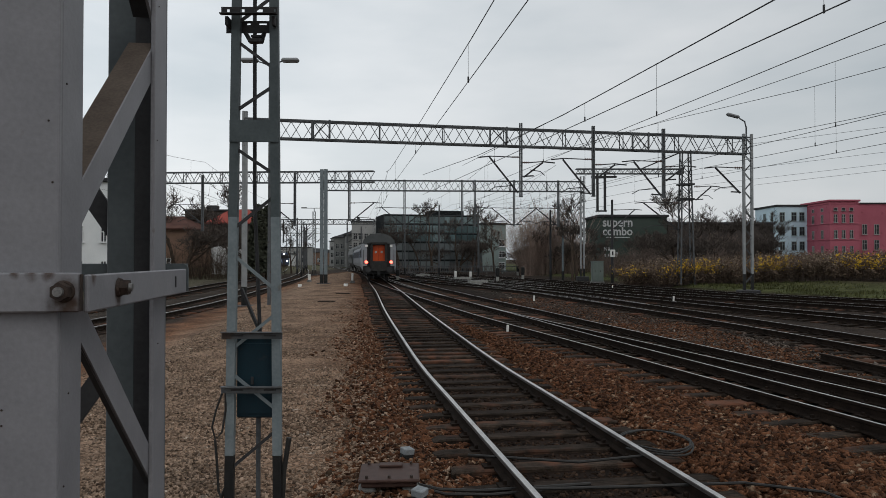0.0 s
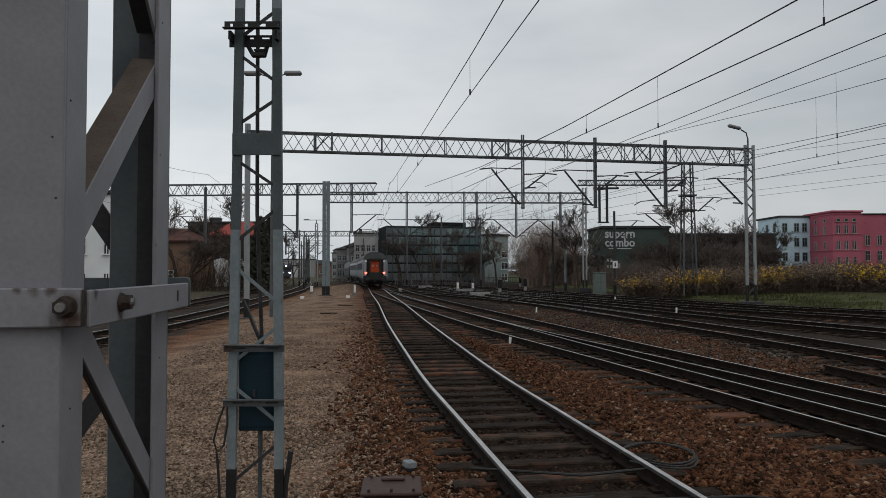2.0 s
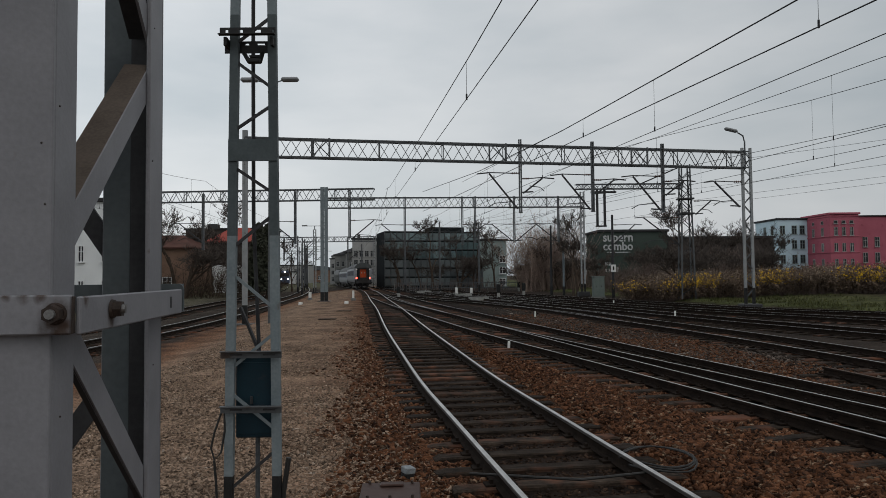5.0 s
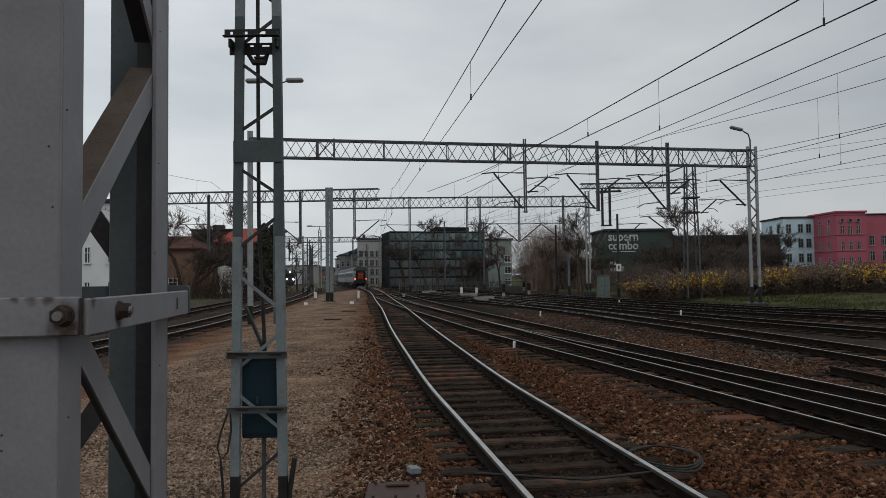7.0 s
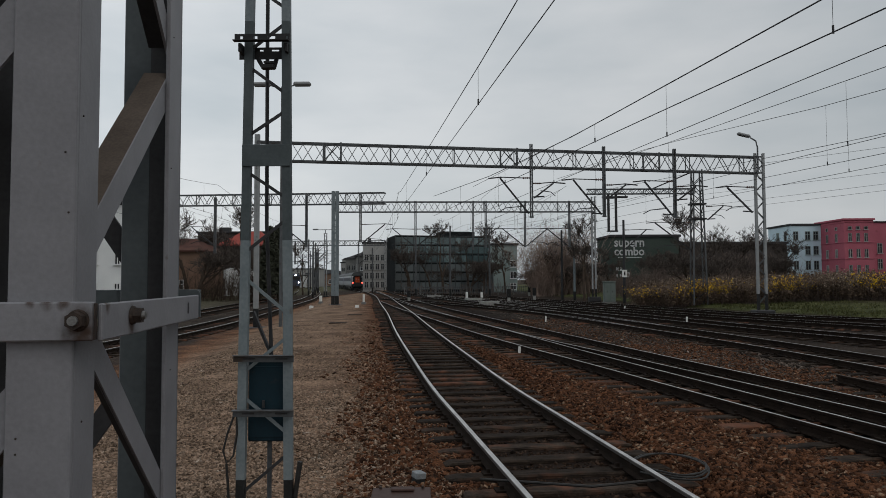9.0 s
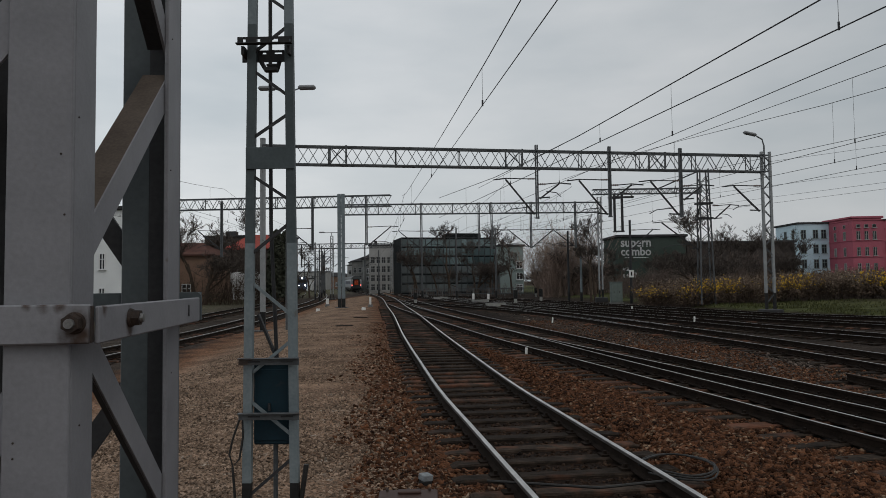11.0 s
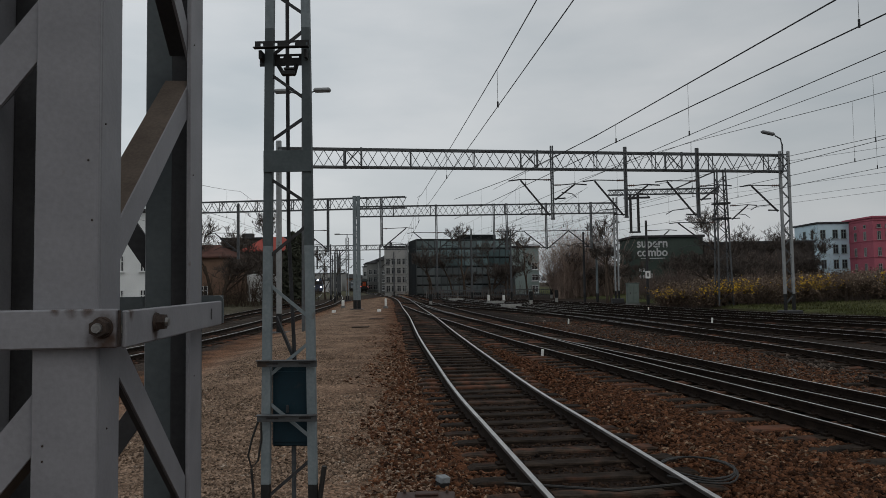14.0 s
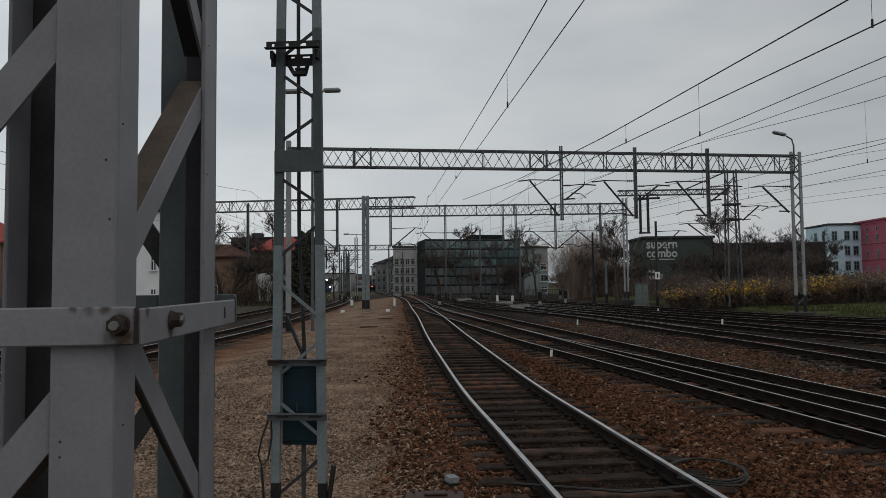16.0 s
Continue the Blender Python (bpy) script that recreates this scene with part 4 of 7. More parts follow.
def lattice_post(parent, at, z0, z1, w, black=0.9, turn=0.0, paint=None, legw=0.13):
    x, y = at
    c, sn = math.cos(radians(turn)), math.sin(radians(turn))
    for s in (-1, 1):
        bm = B()
        px, py = x + s * c * w / 2, y + s * sn * w / 2
        bar(bm, (px, py, z0 + black), (px, py, z1), legw, 0.16, up=(0, 1, 0))
        bar(bm, (px, py, z0), (px, py, z0 + black), legw * 1.04, 0.165, up=(0, 1, 0), mi=1)
        part("leg", bm, [paint or GALV_PALE, BLACK_PAINT], parent)
    bm = B()
    z, k = z0 + 0.4, 1
    while z + 0.55 < z1:
        for o in (-0.06, 0.06):
            bar(bm, (x - k * c * w / 2, y + o - k * sn * w / 2, z), (x + k * c * w / 2, y + o + k * sn * w / 2, z + 0.55), 0.04, 0.012, up=(0, 1, 0))
        z, k = z + 0.55, -k
    part("lacing", bm, GALV_DARK, parent)
    bm = B()
    box(bm, x - 0.55, y - 0.45, z0 - 0.4, x + 0.55, y + 0.45, z0 + 0.06, bevel=0.05)
    part("footing", bm, DARK_STEEL, parent)


def insulator(bm, a, b, r=0.075, n=4):
    a, b = Vector(a), Vector(b)
    tube(bm, [a, b], r * 0.45, n=8)
    for i in range(n):
        t0, t1 = (i + 0.2) / n, (i + 0.6) / n
        tube(bm, [a.lerp(b, t0), a.lerp(b, t1)], r, r * 0.6, n=8)


def cantilever(name, at, side, reach, tie_z, strut_z, gantry):
    """A bracket that holds a wire: tie, strut, steady arm and insulators, on a post at (x, y)."""
    x, y = at
    c = thing(name, pose(0, 0, 0), "", "")
    c.parent = gantry
    tip = x + side * reach
    bm = B()
    bar(bm, (x + side * 0.45, y, tie_z), (tip - side * 0.35, y, tie_z + 0.05), 0.05)
    bar(bm, (tip - side * 0.35, y, tie_z + 0.05), (tip + side * 0.35, y, tie_z - 0.02), 0.075, 0.06)
    part("tie_tube", bm, DARK_STEEL, c)
    bm = B()
    bar(bm, (x + side * 0.15, y, strut_z), (tip - side * 0.3, y, tie_z), 0.085, 0.085)
    part("strut", bm, DARK_STEEL, c)
    bm = B()
    insulator(bm, (x + side * 0.05, y, tie_z), (x + side * 0.5, y, tie_z), 0.07)
    part("insulator", bm, INSULATOR, c)
    bm = B()
    bar(bm, (x + side * 0.1, y, strut_z + 0.05), (x + side * 0.7, y, strut_z + 0.08), 0.07)
    tube(bm, [(x + side * 0.5, y, strut_z + 0.4), (x + side * 0.7 * reach, y, strut_z + 0.32), (tip - side * 0.2, y, strut_z + 0.1)], 0.025, n=5)
    part("steady_arm", bm, DARK_STEEL, c)
    return c


def hanger(gantry, x, y, z0, z1, w=0.17):
    bm = B()
    bar(bm, (x - w * 0.3, y, z0), (x - w * 0.3, y, z1), w * 0.4, w, up=(0, 1, 0))
    bar(bm, (x + w * 0.3, y, z0), (x + w * 0.3, y, z1), w * 0.4, w, up=(0, 1, 0))
    for i in range(6):
        z = z0 + (z1 - z0) * (i + 0.5) / 6
        bar(bm, (x - w * 0.5, y - w * 0.55, z), (x + w * 0.5, y - w * 0.55, z), 0.05, 0.02)
    box(bm, x - w * 0.62, y - w * 0.6, z0 - 0.03, x + w * 0.62, y + w * 0.6, z0 + 0.03)
    part("hanger_post", bm, GALV_DARK, gantry)


def gantry_one():
    g = thing("line_gantry", pose(0, 0, 0), "grey steel lattice gantry spanning the tracks with hanging posts", "line gantry", "line gantries")
    L, R = Vector((-10.1, 34.5, 8.3)), Vector((18.0, 40.0, 8.3))
    bm = B()
    truss(bm, L, R, 0.45, 0.95, 1.16, 0.08, 0.032)
    part("truss_beam", bm, GALV_DARK, g)
    for t in (0.12, 0.45, 0.74):
        bm = B()
        p = L.lerp(R, t)
        bar(bm, p + Vector((0, -0.4, 0)), p + Vector((0.9, -0.4, 0.95)), 0.05)
        bar(bm, p + Vector((0.9, -0.4, 0)), p + Vector((0, -0.4, 0.95)), 0.05)
        bar(bm, p + Vector((0, -0.4, 0)), p + Vector((0, -0.4, 0.95)), 0.09)
        bar(bm, p + Vector((0.9, -0.4, 0)), p + Vector((0.9, -0.4, 0.95)), 0.09)
        part("beam_splice", bm, GALV_DARK, g)
    lattice_post(g, (L.x, L.y), -0.3, 9.65, 0.12, 1.0)
    lattice_post(g, (R.x, R.y), 0.23, 9.5, 0.52, 1.0, 10)

    for x, y, low in ((4.23, 36.8, 5.5), (8.35, 37.61, 5.6), (12.52, 38.43, 5.6)):
        hanger(g, x, y, low, 9.5)
        cantilever("cantilever", (x, y), -1, 2.0, 7.65, 5.7, g)
        cantilever("cantilever", (x, y), 1, 1.5, 7.35, 6.55, g)
    cantilever("cantilever", (R.x - 0.3, R.y), -1, 1.9, 7.5, 6.0, g)
    return g


gantry_one()


def gantry_two():
    g = thing("line_gantry", pose(0, 0, 0), "long grey lattice gantry in two beams on a tall middle mast", "line gantry", "line gantries")
    bm = B()
    truss(bm, (-26.5, 61, 8.92), (-5.9, 58, 8.68), 0.45, 0.95, 1.16, 0.09, 0.04)
    part("truss_beam", bm, GALV_DARK, g)
    bm = B()
    truss(bm, (-11.2, 63.6, 8.55), (13.4, 64.7, 8.55), 0.45, 0.95, 1.16, 0.09, 0.04)
    part("truss_beam", bm, GALV_DARK, g)
    lattice_post(g, (-10.2, 58), 0.0, 9.8, 0.34, 0.8, 0, GALV, 0.29)
    lattice_post(g, (13.3, 64.7), 0.4, 10.0, 0.3, 0.8)
    for x, y, low, sides in ((-21.2, 60.2, 4.6, (-1,)), (-12.8, 59, 5.0, (-1,)), (-8.0, 58.3, 5.4, (1,)), (-3.6, 63.9, 5.0, (-1, 1)), (1.8, 64.1, 5.0, (1,)), (3.0, 64.1, 5.2, ()), (6.7, 64.3, 5.2, (-1, 1)), (10.9, 64.5, 5.2, (-1,))):
        hanger(g, x, y - 0.45, low, 9.55, 0.2)
        for s in sides:
            cantilever("cantilever", (x, y - 0.45), s, 2.4, 6.9, 5.3, g)
    return g


gantry_two()


def gantry_three():
    g = thing("line_gantry", pose(0, 0, 0), "distant grey lattice gantry over the western tracks", "line gantry", "line gantries")
    bm = B()
    truss(bm, (-36, 128, 8.7), (-13, 128, 8.7), 0.7, 0.9, 1.3, 0.12, 0.06)
    part("truss_beam", bm, GALV_DARK, g)
    lattice_post(g, (-36, 128), 0, 9.8, 0.4, 0.8)
    lattice_post(g, (-13, 128), 0, 9.8, 0.4, 0.8)
    for x in (-30, -24, -18):
        hanger(g, x, 127.5, 5.2, 9.5, 0.24)
        cantilever("cantilever", (x, 127.5), 1, 2.6, 6.9, 5.3, g)
    return g


gantry_three()


# ---------------------------------------------------------------- overhead wires
def on_track(knots, y, pts_cache={}):
    key = id(knots)
    if key not in pts_cache:
        pts_cache[key] = spline(knots, 1.0)
    pts = pts_cache[key]
    return min(pts, key=lambda p: abs(p.y - y))


def catenary(label, knots, supports, shift=0.0, r=0.0085, mz=7.1, cz=5.62, first_sag=0.75):
    """A messenger that sags from support to support, a level contact wire and droppers."""
    c = thing("overhead_line", pose(0, 0, 0), label, "overhead line", "overhead lines")
    mess, cont = B(), B()
    for k, (y0, y1) in enumerate(zip(supports, supports[1:])):
        a, b = on_track(knots, y0), on_track(knots, y1)
        n = 14
        zig = 0.25 if k % 2 else -0.25
        sag = first_sag if k == 0 else 0.5 * min(1, (y1 - y0) / 50)
        P = [Vector((a.x + (b.x - a.x) * i / n + shift, a.y + (b.y - a.y) * i / n, mz + 0.15 - sag * 4 * (i / n) * (1 - i / n))) for i in range(n + 1)]
        Q = [Vector((p.x + (zig * (2 * i / n - 1) if k else 0.0), p.y, cz)) for i, p in enumerate(P)]
        tube(mess, P, r, n=5)
        tube(cont, Q, r, n=5)
        for i in range(1, n, 2):
            bm = B()
            tube(bm, [P[i], Q[i]], 0.004, n=4)
            tube(bm, [Q[i] + Vector((0, 0, -0.02)), Q[i] + Vector((0, 0, 0.1))], 0.016, n=4)
            part("dropper", bm, DARK_STEEL, c)
    part("messenger_wire", mess, DARK_STEEL, c)
    part("contact_wire", cont, DARK_STEEL, c)
    return c


WIRE_B = [(10.5, -30), (5.87, 9.3), (2.6, 37), (0.2, 52), (-1.6, 64), (-12, 128), (-28, 190)]
WIRE_S = [(9.9, -30), (7.7, 11.8), (6.3, 38), (5.2, 50), (3.2, 64), (-5, 118)]
catenary("dark messenger and contact wires over the main track", TRACK_A, (36.5, 63, 128, 178, 230), -0.2, mz=6.8, first_sag=0.3)
catenary("dark messenger and contact wires over the turnout tracks", WIRE_B, (37, 64, 128, 190), mz=7.35, first_sag=0.4)
catenary("dark messenger and contact wires over the disused track", WIRE_S, (38, 64, 118), mz=7.2, first_sag=0.4)
catenary("dark wires over the middle yard track", TRACK_C, (38.5, 64, 120), first_sag=0.3)
catenary("dark wires over the outer yard track", TRACK_D, (39, 64, 118), first_sag=0.3)
catenary("dark wires along the grassy bank", TRACK_E, (40, 64, 112), first_sag=0.3)


def near_span(label, x0, slope, y1, levels, droppers, r=0.0085, cz=5.62):
    """A straight span towards the gantry: contact wire at one level, messenger through (y, z) levels, droppers."""
    c = thing("overhead_line", pose(0, 0, 0), label, "overhead line", "overhead lines")
    ys = [a for a, _ in levels]
    zs = [b for _, b in levels]

    def at(y):
        return Vector((x0 + slope * y, y, float(np.interp(y, ys, zs))))
    stops = [ys[0] + (y1 - ys[0]) * i / 24 for i in range(25)]
    bm = B()
    tube(bm, [at(y) for y in stops], r * 1.15, n=5)
    part("messenger_wire", bm, DARK_STEEL, c)
    bm = B()
    tube(bm, [Vector((at(y).x, y, cz)) for y in stops], r, n=5)
    part("contact_wire", bm, DARK_STEEL, c)
    for y in droppers:
        p = at(y)
        bm = B()
        tube(bm, [p, (p.x, y, cz)], 0.004, n=4)
        tube(bm, [(p.x, y, cz - 0.02), (p.x, y, cz + 0.1)], 0.018, n=4)
        part("dropper", bm, DARK_STEEL, c)
    return c


near_span("dark messenger and contact wires over the near main track", 2.5756, -0.1548, 36.5, ((-26, 7.2), (-8, 6.7), (4, 6.45), (13.4, 6.37), (22, 6.42), (33.7, 6.55), (36.5, 6.8)), (-4, 5, 13.4, 22.5, 30.5))
near_span("thick dark messenger close above its contact wire over the turnout", 7.71, -0.2385, 36.9, ((-26, 7.2), (-10, 6.6), (2, 6.28), (8.66, 6.19), (18.4, 6.05), (26, 6.15), (36.9, 6.7)), (2.0, 9.6, 17.2, 24.5, 31), r=0.011)
near_span("dark messenger and contact wires over the disused track", 8.57, -0.2015, 37.2, ((-26, 7.3), (-8, 6.95), (10, 6.84), (22.4, 6.92), (37.2, 7.25)), (0.5, 8.5, 16.56, 24.5, 32))
near_span("dark messenger and contact wires over the middle yard track", 14.51, -0.23, 37.9, ((-20, 7.7), (0, 7.3), (16.5, 7.32), (27, 7.46), (37.9, 7.75)), (9, 17.9, 26.5, 33))
near_span("dark messenger and contact wires beside the grey ballast", 17.64, -0.29, 38.2, ((-20, 7.5), (10, 7.25), (20.7, 7.45), (29, 7.95), (38.2, 8.25)), (14, 21, 29))
near_span("dark messenger and contact wires over the outer yard track", 18.47, -0.2434, 38.6, ((-20, 7.4), (8, 6.5), (20.7, 6.57), (25.8, 6.76), (33.6, 7.06), (38.6, 7.3)), (16, 22.4, 29.5))
catenary("dark wires over the western track", TRACK_L1, (6, 36, 60, 128, 200))
catenary("dark wires over the outer western track", TRACK_L2, (6, 36, 60, 128, 200))


def feeder(x0, y0, z0, x1, y1, z1, sag):
    e = thing("feeder_wire", pose(0, 0, 0), "single dark feeder wire along the bank", "wire", "feeder wires")
    bm = B()
    tube(bm, [(x0 + (x1 - x0) * i / 12, y0 + (y1 - y0) * i / 12, z0 + (z1 - z0) * i / 12 - sag * 4 * (i / 12) * (1 - i / 12)) for i in range(13)], 0.009, n=5)
    part("wire", bm, DARK_STEEL, e)


feeder(45.1, -3, 7.0, 17.9, 50, 7.0, 0.0)
feeder(45.3, -3, 7.6, 18.0, 50, 7.45, 0.15)
feeder(40.0, -3, 7.3, 18.1, 50, 8.3, 0.25)
feeder(38.0, -3, 8.2, 18.1, 40, 8.9, 0.5)


# ---------------------------------------------------------------- train
def coach_mesh_parts(kind_last):
    body_label = "grey coach with dark roof and orange end door" if kind_last else "pale grey coach with dark roof"
    c = thing("rail_coach", pose(0, 0, 0), body_label, "railway coach", "coaches of the departing train")
    L, hw = 24.5, 1.41
    # body sides with tumblehome; the rear end is at y = 0, the coach runs forward to y = L
    side = [(-hw + 0.06, 1.05), (-hw, 1.4), (-hw, 2.9), (-hw + 0.08, 3.2), (hw - 0.08, 3.2), (hw, 2.9), (hw, 1.4), (hw - 0.06, 1.05)]
    bm = B()
    prism(bm, side, 0.0, L)
    part("body", bm, COACH_GREY, c)
    bm = B()
    roof = [(-hw + 0.07, 3.21), (-hw + 0.16, 3.5), (-hw + 0.45, 3.82), (-0.5, 4.02), (0, 4.05), (0.5, 4.02), (hw - 0.45, 3.82), (hw - 0.16, 3.5), (hw - 0.07, 3.21)]
    prism(bm, roof, -0.06, L + 0.06)
    for y in range(2, 24, 3):
        box(bm, -0.25, y, 3.98, 0.25, y + 0.6, 4.14, bevel=0.04)
    part("roof", bm, COACH_DARK, c)
    for s in (-1, 1):
        bm = B()
        box(bm, s * (hw + 0.004), 0.1, 2.02, s * (hw - 0.02), L - 0.1, 2.85)
        part("window_band", bm, COACH_BLUE, c)
        for i in range(11):
            bm = B()
            y = 2.2 + i * 1.9
            box(bm, s * (hw + 0.012), y, 2.1, s * (hw - 0.01), y + 1.3, 2.8, bevel=0.004)
            part("window", bm, PANE, c)
    bm = B()
    box(bm, -1.2, 0.3, 0.75, 1.2, L - 0.3, 1.04)
    box(bm, -1.0, 8.0, 0.35, 1.0, 16.0, 0.74, bevel=0.03)
    part("underframe", bm, BLACK_PAINT, c)
    for y in (3.0, L - 3.0):
        bm = B()
        box(bm, -1.0, y - 1.6, 0.45, -0.9, y + 1.6, 0.72, bevel=0.03)
        box(bm, 0.9, y - 1.6, 0.45, 1.0, y + 1.6, 0.72, bevel=0.03)
        box(bm, -0.9, y - 0.3, 0.45, 0.9, y + 0.3, 0.74)
        bg = part("bogie", bm, BLACK_PAINT, c)
        for dy in (-1.25, 1.25):
            bm = B()
            for s in (-0.753, 0.753):
                bmesh.ops.create_cone(bm, cap_ends=True, segments=20, radius1=0.46, radius2=0.46, depth=0.13, matrix=Matrix.Translation((s, y + dy, 0.46)) @ Matrix.Rotation(radians(90), 4, "Y"))
            bar(bm, (-0.75, y + dy, 0.46), (0.75, y + dy, 0.46), 0.14)
            part("wheelset", bm, DARK_STEEL, bg)
    for e, y in ((-1, 0.0), (1, L)):
        # dark gangway bellows frame, buffers and lamps
        bm = B()
        box(bm, -0.68, y, 0.95, -0.5, y + e * 0.34, 3.3, bevel=0.03)
        box(bm, 0.5, y, 0.95, 0.68, y + e * 0.34, 3.3, bevel=0.03)
        box(bm, -0.68, y, 3.1, 0.68, y + e * 0.34, 3.32, bevel=0.03)
        box(bm, -0.68, y, 0.92, 0.68, y + e * 0.36, 1.75, bevel=0.03)
        part("gangway", bm, RUBBER, c)
        bm = B()
        box(bm, -0.96, y + e * 0.002, 1.06, 0.96, y + e * 0.02, 3.2)
        box(bm, -1.3, y + e * 0.002, 1.0, 1.3, y + e * 0.05, 1.35)
        box(bm, -1.28, y, 0.7, 1.28, y + e * 0.06, 1.0)
        for s in (-0.45, 0.45):
            bar(bm, (s, y, 0.7), (s, y + e * 0.1, 0.3), 0.08)
        box(bm, -0.12, y, 0.6, 0.12, y + e * 0.4, 0.95)
        part("end_plate", bm, BLACK_PAINT, c)
        for s in (-0.875, 0.875):
            bm = B()
            tube(bm, [(s, y, 1.06), (s, y + e * 0.45, 1.06)], 0.1, n=10)
            tube(bm, [(s, y + e * 0.45, 1.06), (s, y + e * 0.52, 1.06)], 0.24, n=14)
            part("buffer", bm, DARK_STEEL, c)
        if kind_last and e < 0:
            bm = B()
            box(bm, -0.49, y - 0.05, 1.76, -0.01, y - 0.03, 3.09, bevel=0.01)
            box(bm, 0.01, y - 0.05, 1.76, 0.49, y - 0.03, 3.09, bevel=0.01)
            d = part("end_door", bm, COACH_ORANGE, c, "orange double end door")
            # pale discs paint the two bright round reflections seen on the door
            for s in (-0.24, 0.24):
                bm = B()
                tube(bm, [(s, y - 0.05, 2.5), (s, y - 0.062, 2.5)], 0.1, n=14)
                part("door_glint", bm, PALE_WALL, d, "pale disc painted as a round reflection on the door")
            for s in (-1.02, 1.02):
                bm = B()
                tube(bm, [(s, y, 1.68), (s, y - 0.09, 1.68)], 0.135, n=16)
                lp = part("tail_lamp", bm, BLACK_PAINT, c)
                bm = B()
                tube(bm, [(s, y - 0.091, 1.68), (s, y - 0.11, 1.68)], 0.125, n=16)
                part("lens", bm, TAIL_RED, lp, "glowing red tail light")
                bm = B()
                box(bm, s - 0.11, y - 0.035, 2.92, s + 0.11, y - 0.01, 3.1, bevel=0.005)
                part("end_plate_sign", bm, PLATE_WHITE, c)
            for s in (-1.25, 1.25):
                bm = B()
                tube(bm, [(s, y - 0.04, 1.5), (s, y - 0.08, 1.6), (s, y - 0.08, 2.6), (s, y - 0.04, 2.7)], 0.018, n=6)
                part("hand_rail", bm, BLACK_PAINT, c)
    return c


last_coach = coach_mesh_parts(True)
next_coach = coach_mesh_parts(False)
next_coach["label"] = "pale grey coach with dark roof coupled ahead"


def train_locomotive():
    """The engine that draws the coaches; its rear end is at y = 0."""
    e = thing("locomotive", pose(0, 0, 0), "dark locomotive at the head of the departing coaches", "locomotive")
    L = 16.0
    bm = B()
    prism(bm, [(-1.4, 1.0), (-1.48, 1.3), (-1.48, 2.7), (-1.3, 3.5), (1.3, 3.5), (1.48, 2.7), (1.48, 1.3), (1.4, 1.0)], 0, L)
    part("body", bm, LOCO_PAINT, e)
    bm = B()
    prism(bm, [(-1.28, 3.51), (-0.9, 3.82), (0.9, 3.82), (1.28, 3.51)], 0.3, L - 0.3)
    for y in (4.0, 10.0):
        box(bm, -0.6, y, 3.83, 0.6, y + 1.6, 4.1, bevel=0.05)
    part("roof", bm, COACH_DARK, e)
    for y in (-0.012, L + 0.004):
        bm = B()
        box(bm, -1.15, y, 2.5, 1.15, y + 0.008, 3.25)
        part("windscreen", bm, PANE, e)
    for s in (-1, 1):
        for y in (2.6, 5.6, 8.6, 11.6):
            bm = B()
            box(bm, s * 1.492, y, 2.05, s * 1.47, y + 1.4, 2.65, bevel=0.003)
            part("side_grille", bm, BLACK_PAINT, e)
    bm = B()
    box(bm, -1.2, 0.4, 0.72, 1.2, L - 0.4, 0.99)
    part("underframe", bm, BLACK_PAINT, e)
    for y in (3.2, L - 3.2):
        bm = B()
        box(bm, -1.05, y - 1.9, 0.42, 1.05, y + 1.9, 0.71, bevel=0.03)
        bg = part("bogie", bm, BLACK_PAINT, e)
        for dy in (-1.4, 1.4):
            bm = B()
            for s in (-0.753, 0.753):
                bmesh.ops.create_cone(bm, cap_ends=True, segments=20, radius1=0.55, radius2=0.55, depth=0.13, matrix=Matrix.Translation((s, y + dy, 0.55)) @ Matrix.Rotation(radians(90), 4, "Y"))
            bar(bm, (-0.75, y + dy, 0.55), (0.75, y + dy, 0.55), 0.14)
            part("wheelset", bm, DARK_STEEL, bg)
    return e


COACHES = [last_coach, next_coach, train_locomotive()]


# ---------------------------------------------------------------- buildings
def ring(bm, put, x0, z0, x1, z1, f, ya, yb):
    """A closed window frame round an opening; put maps (along, out, up) onto the facade."""
    loops = [[bm.verts.new(put(x, y, z)) for x, z in ((a, b), (c, b), (c, d), (a, d))] for (a, b, c, d) in ((x0 - f, z0 - f, x1 + f, z1 + f), (x0, z0, x1, z1)) for y in (ya, yb)]
    oa, ob, ia, ib = loops
    for k in range(4):
        m = (k + 1) % 4
        for q in ((oa[k], oa[m], ia[m], ia[k]), (ob[m], ob[k], ib[k], ib[m]), (oa[m], oa[k], ob[k], ob[m]), (ia[k], ia[m], ib[m], ib[k])):
            bm.faces.new(q)
    bmesh.ops.recalc_face_normals(bm, faces=bm.faces)
    return bm


def window(parent, x, z, w, h, frame_mat, y=0.0, cross=True):
    f = 0.04 if w < 0.7 else 0.07
    wd = part("window", ring(B(), lambda a, o, u: (a, o, u), x - w / 2, z, x + w / 2, z + h, f, y - 0.09, y + 0.05), frame_mat, parent)
    if cross:
        part("glazing_bar", box(B(), x - 0.04, y - 0.06, z, x + 0.04, y + 0.02, z + h), frame_mat, wd)
        part("glazing_bar", box(B(), x - w / 2, y - 0.064, z + h * 0.62, x + w / 2, y + 0.016, z + h * 0.62 + 0.07), frame_mat, wd)
    part("sill", box(B(), x - w / 2 - 0.16, y - 0.2, z - f - 0.07, x + w / 2 + 0.16, y + 0.02, z - f - 0.002), frame_mat, wd)
    part("pane", box(B(), x - w / 2, y - 0.02, z, x + w / 2, y + 0.01, z + h), PANE, wd)


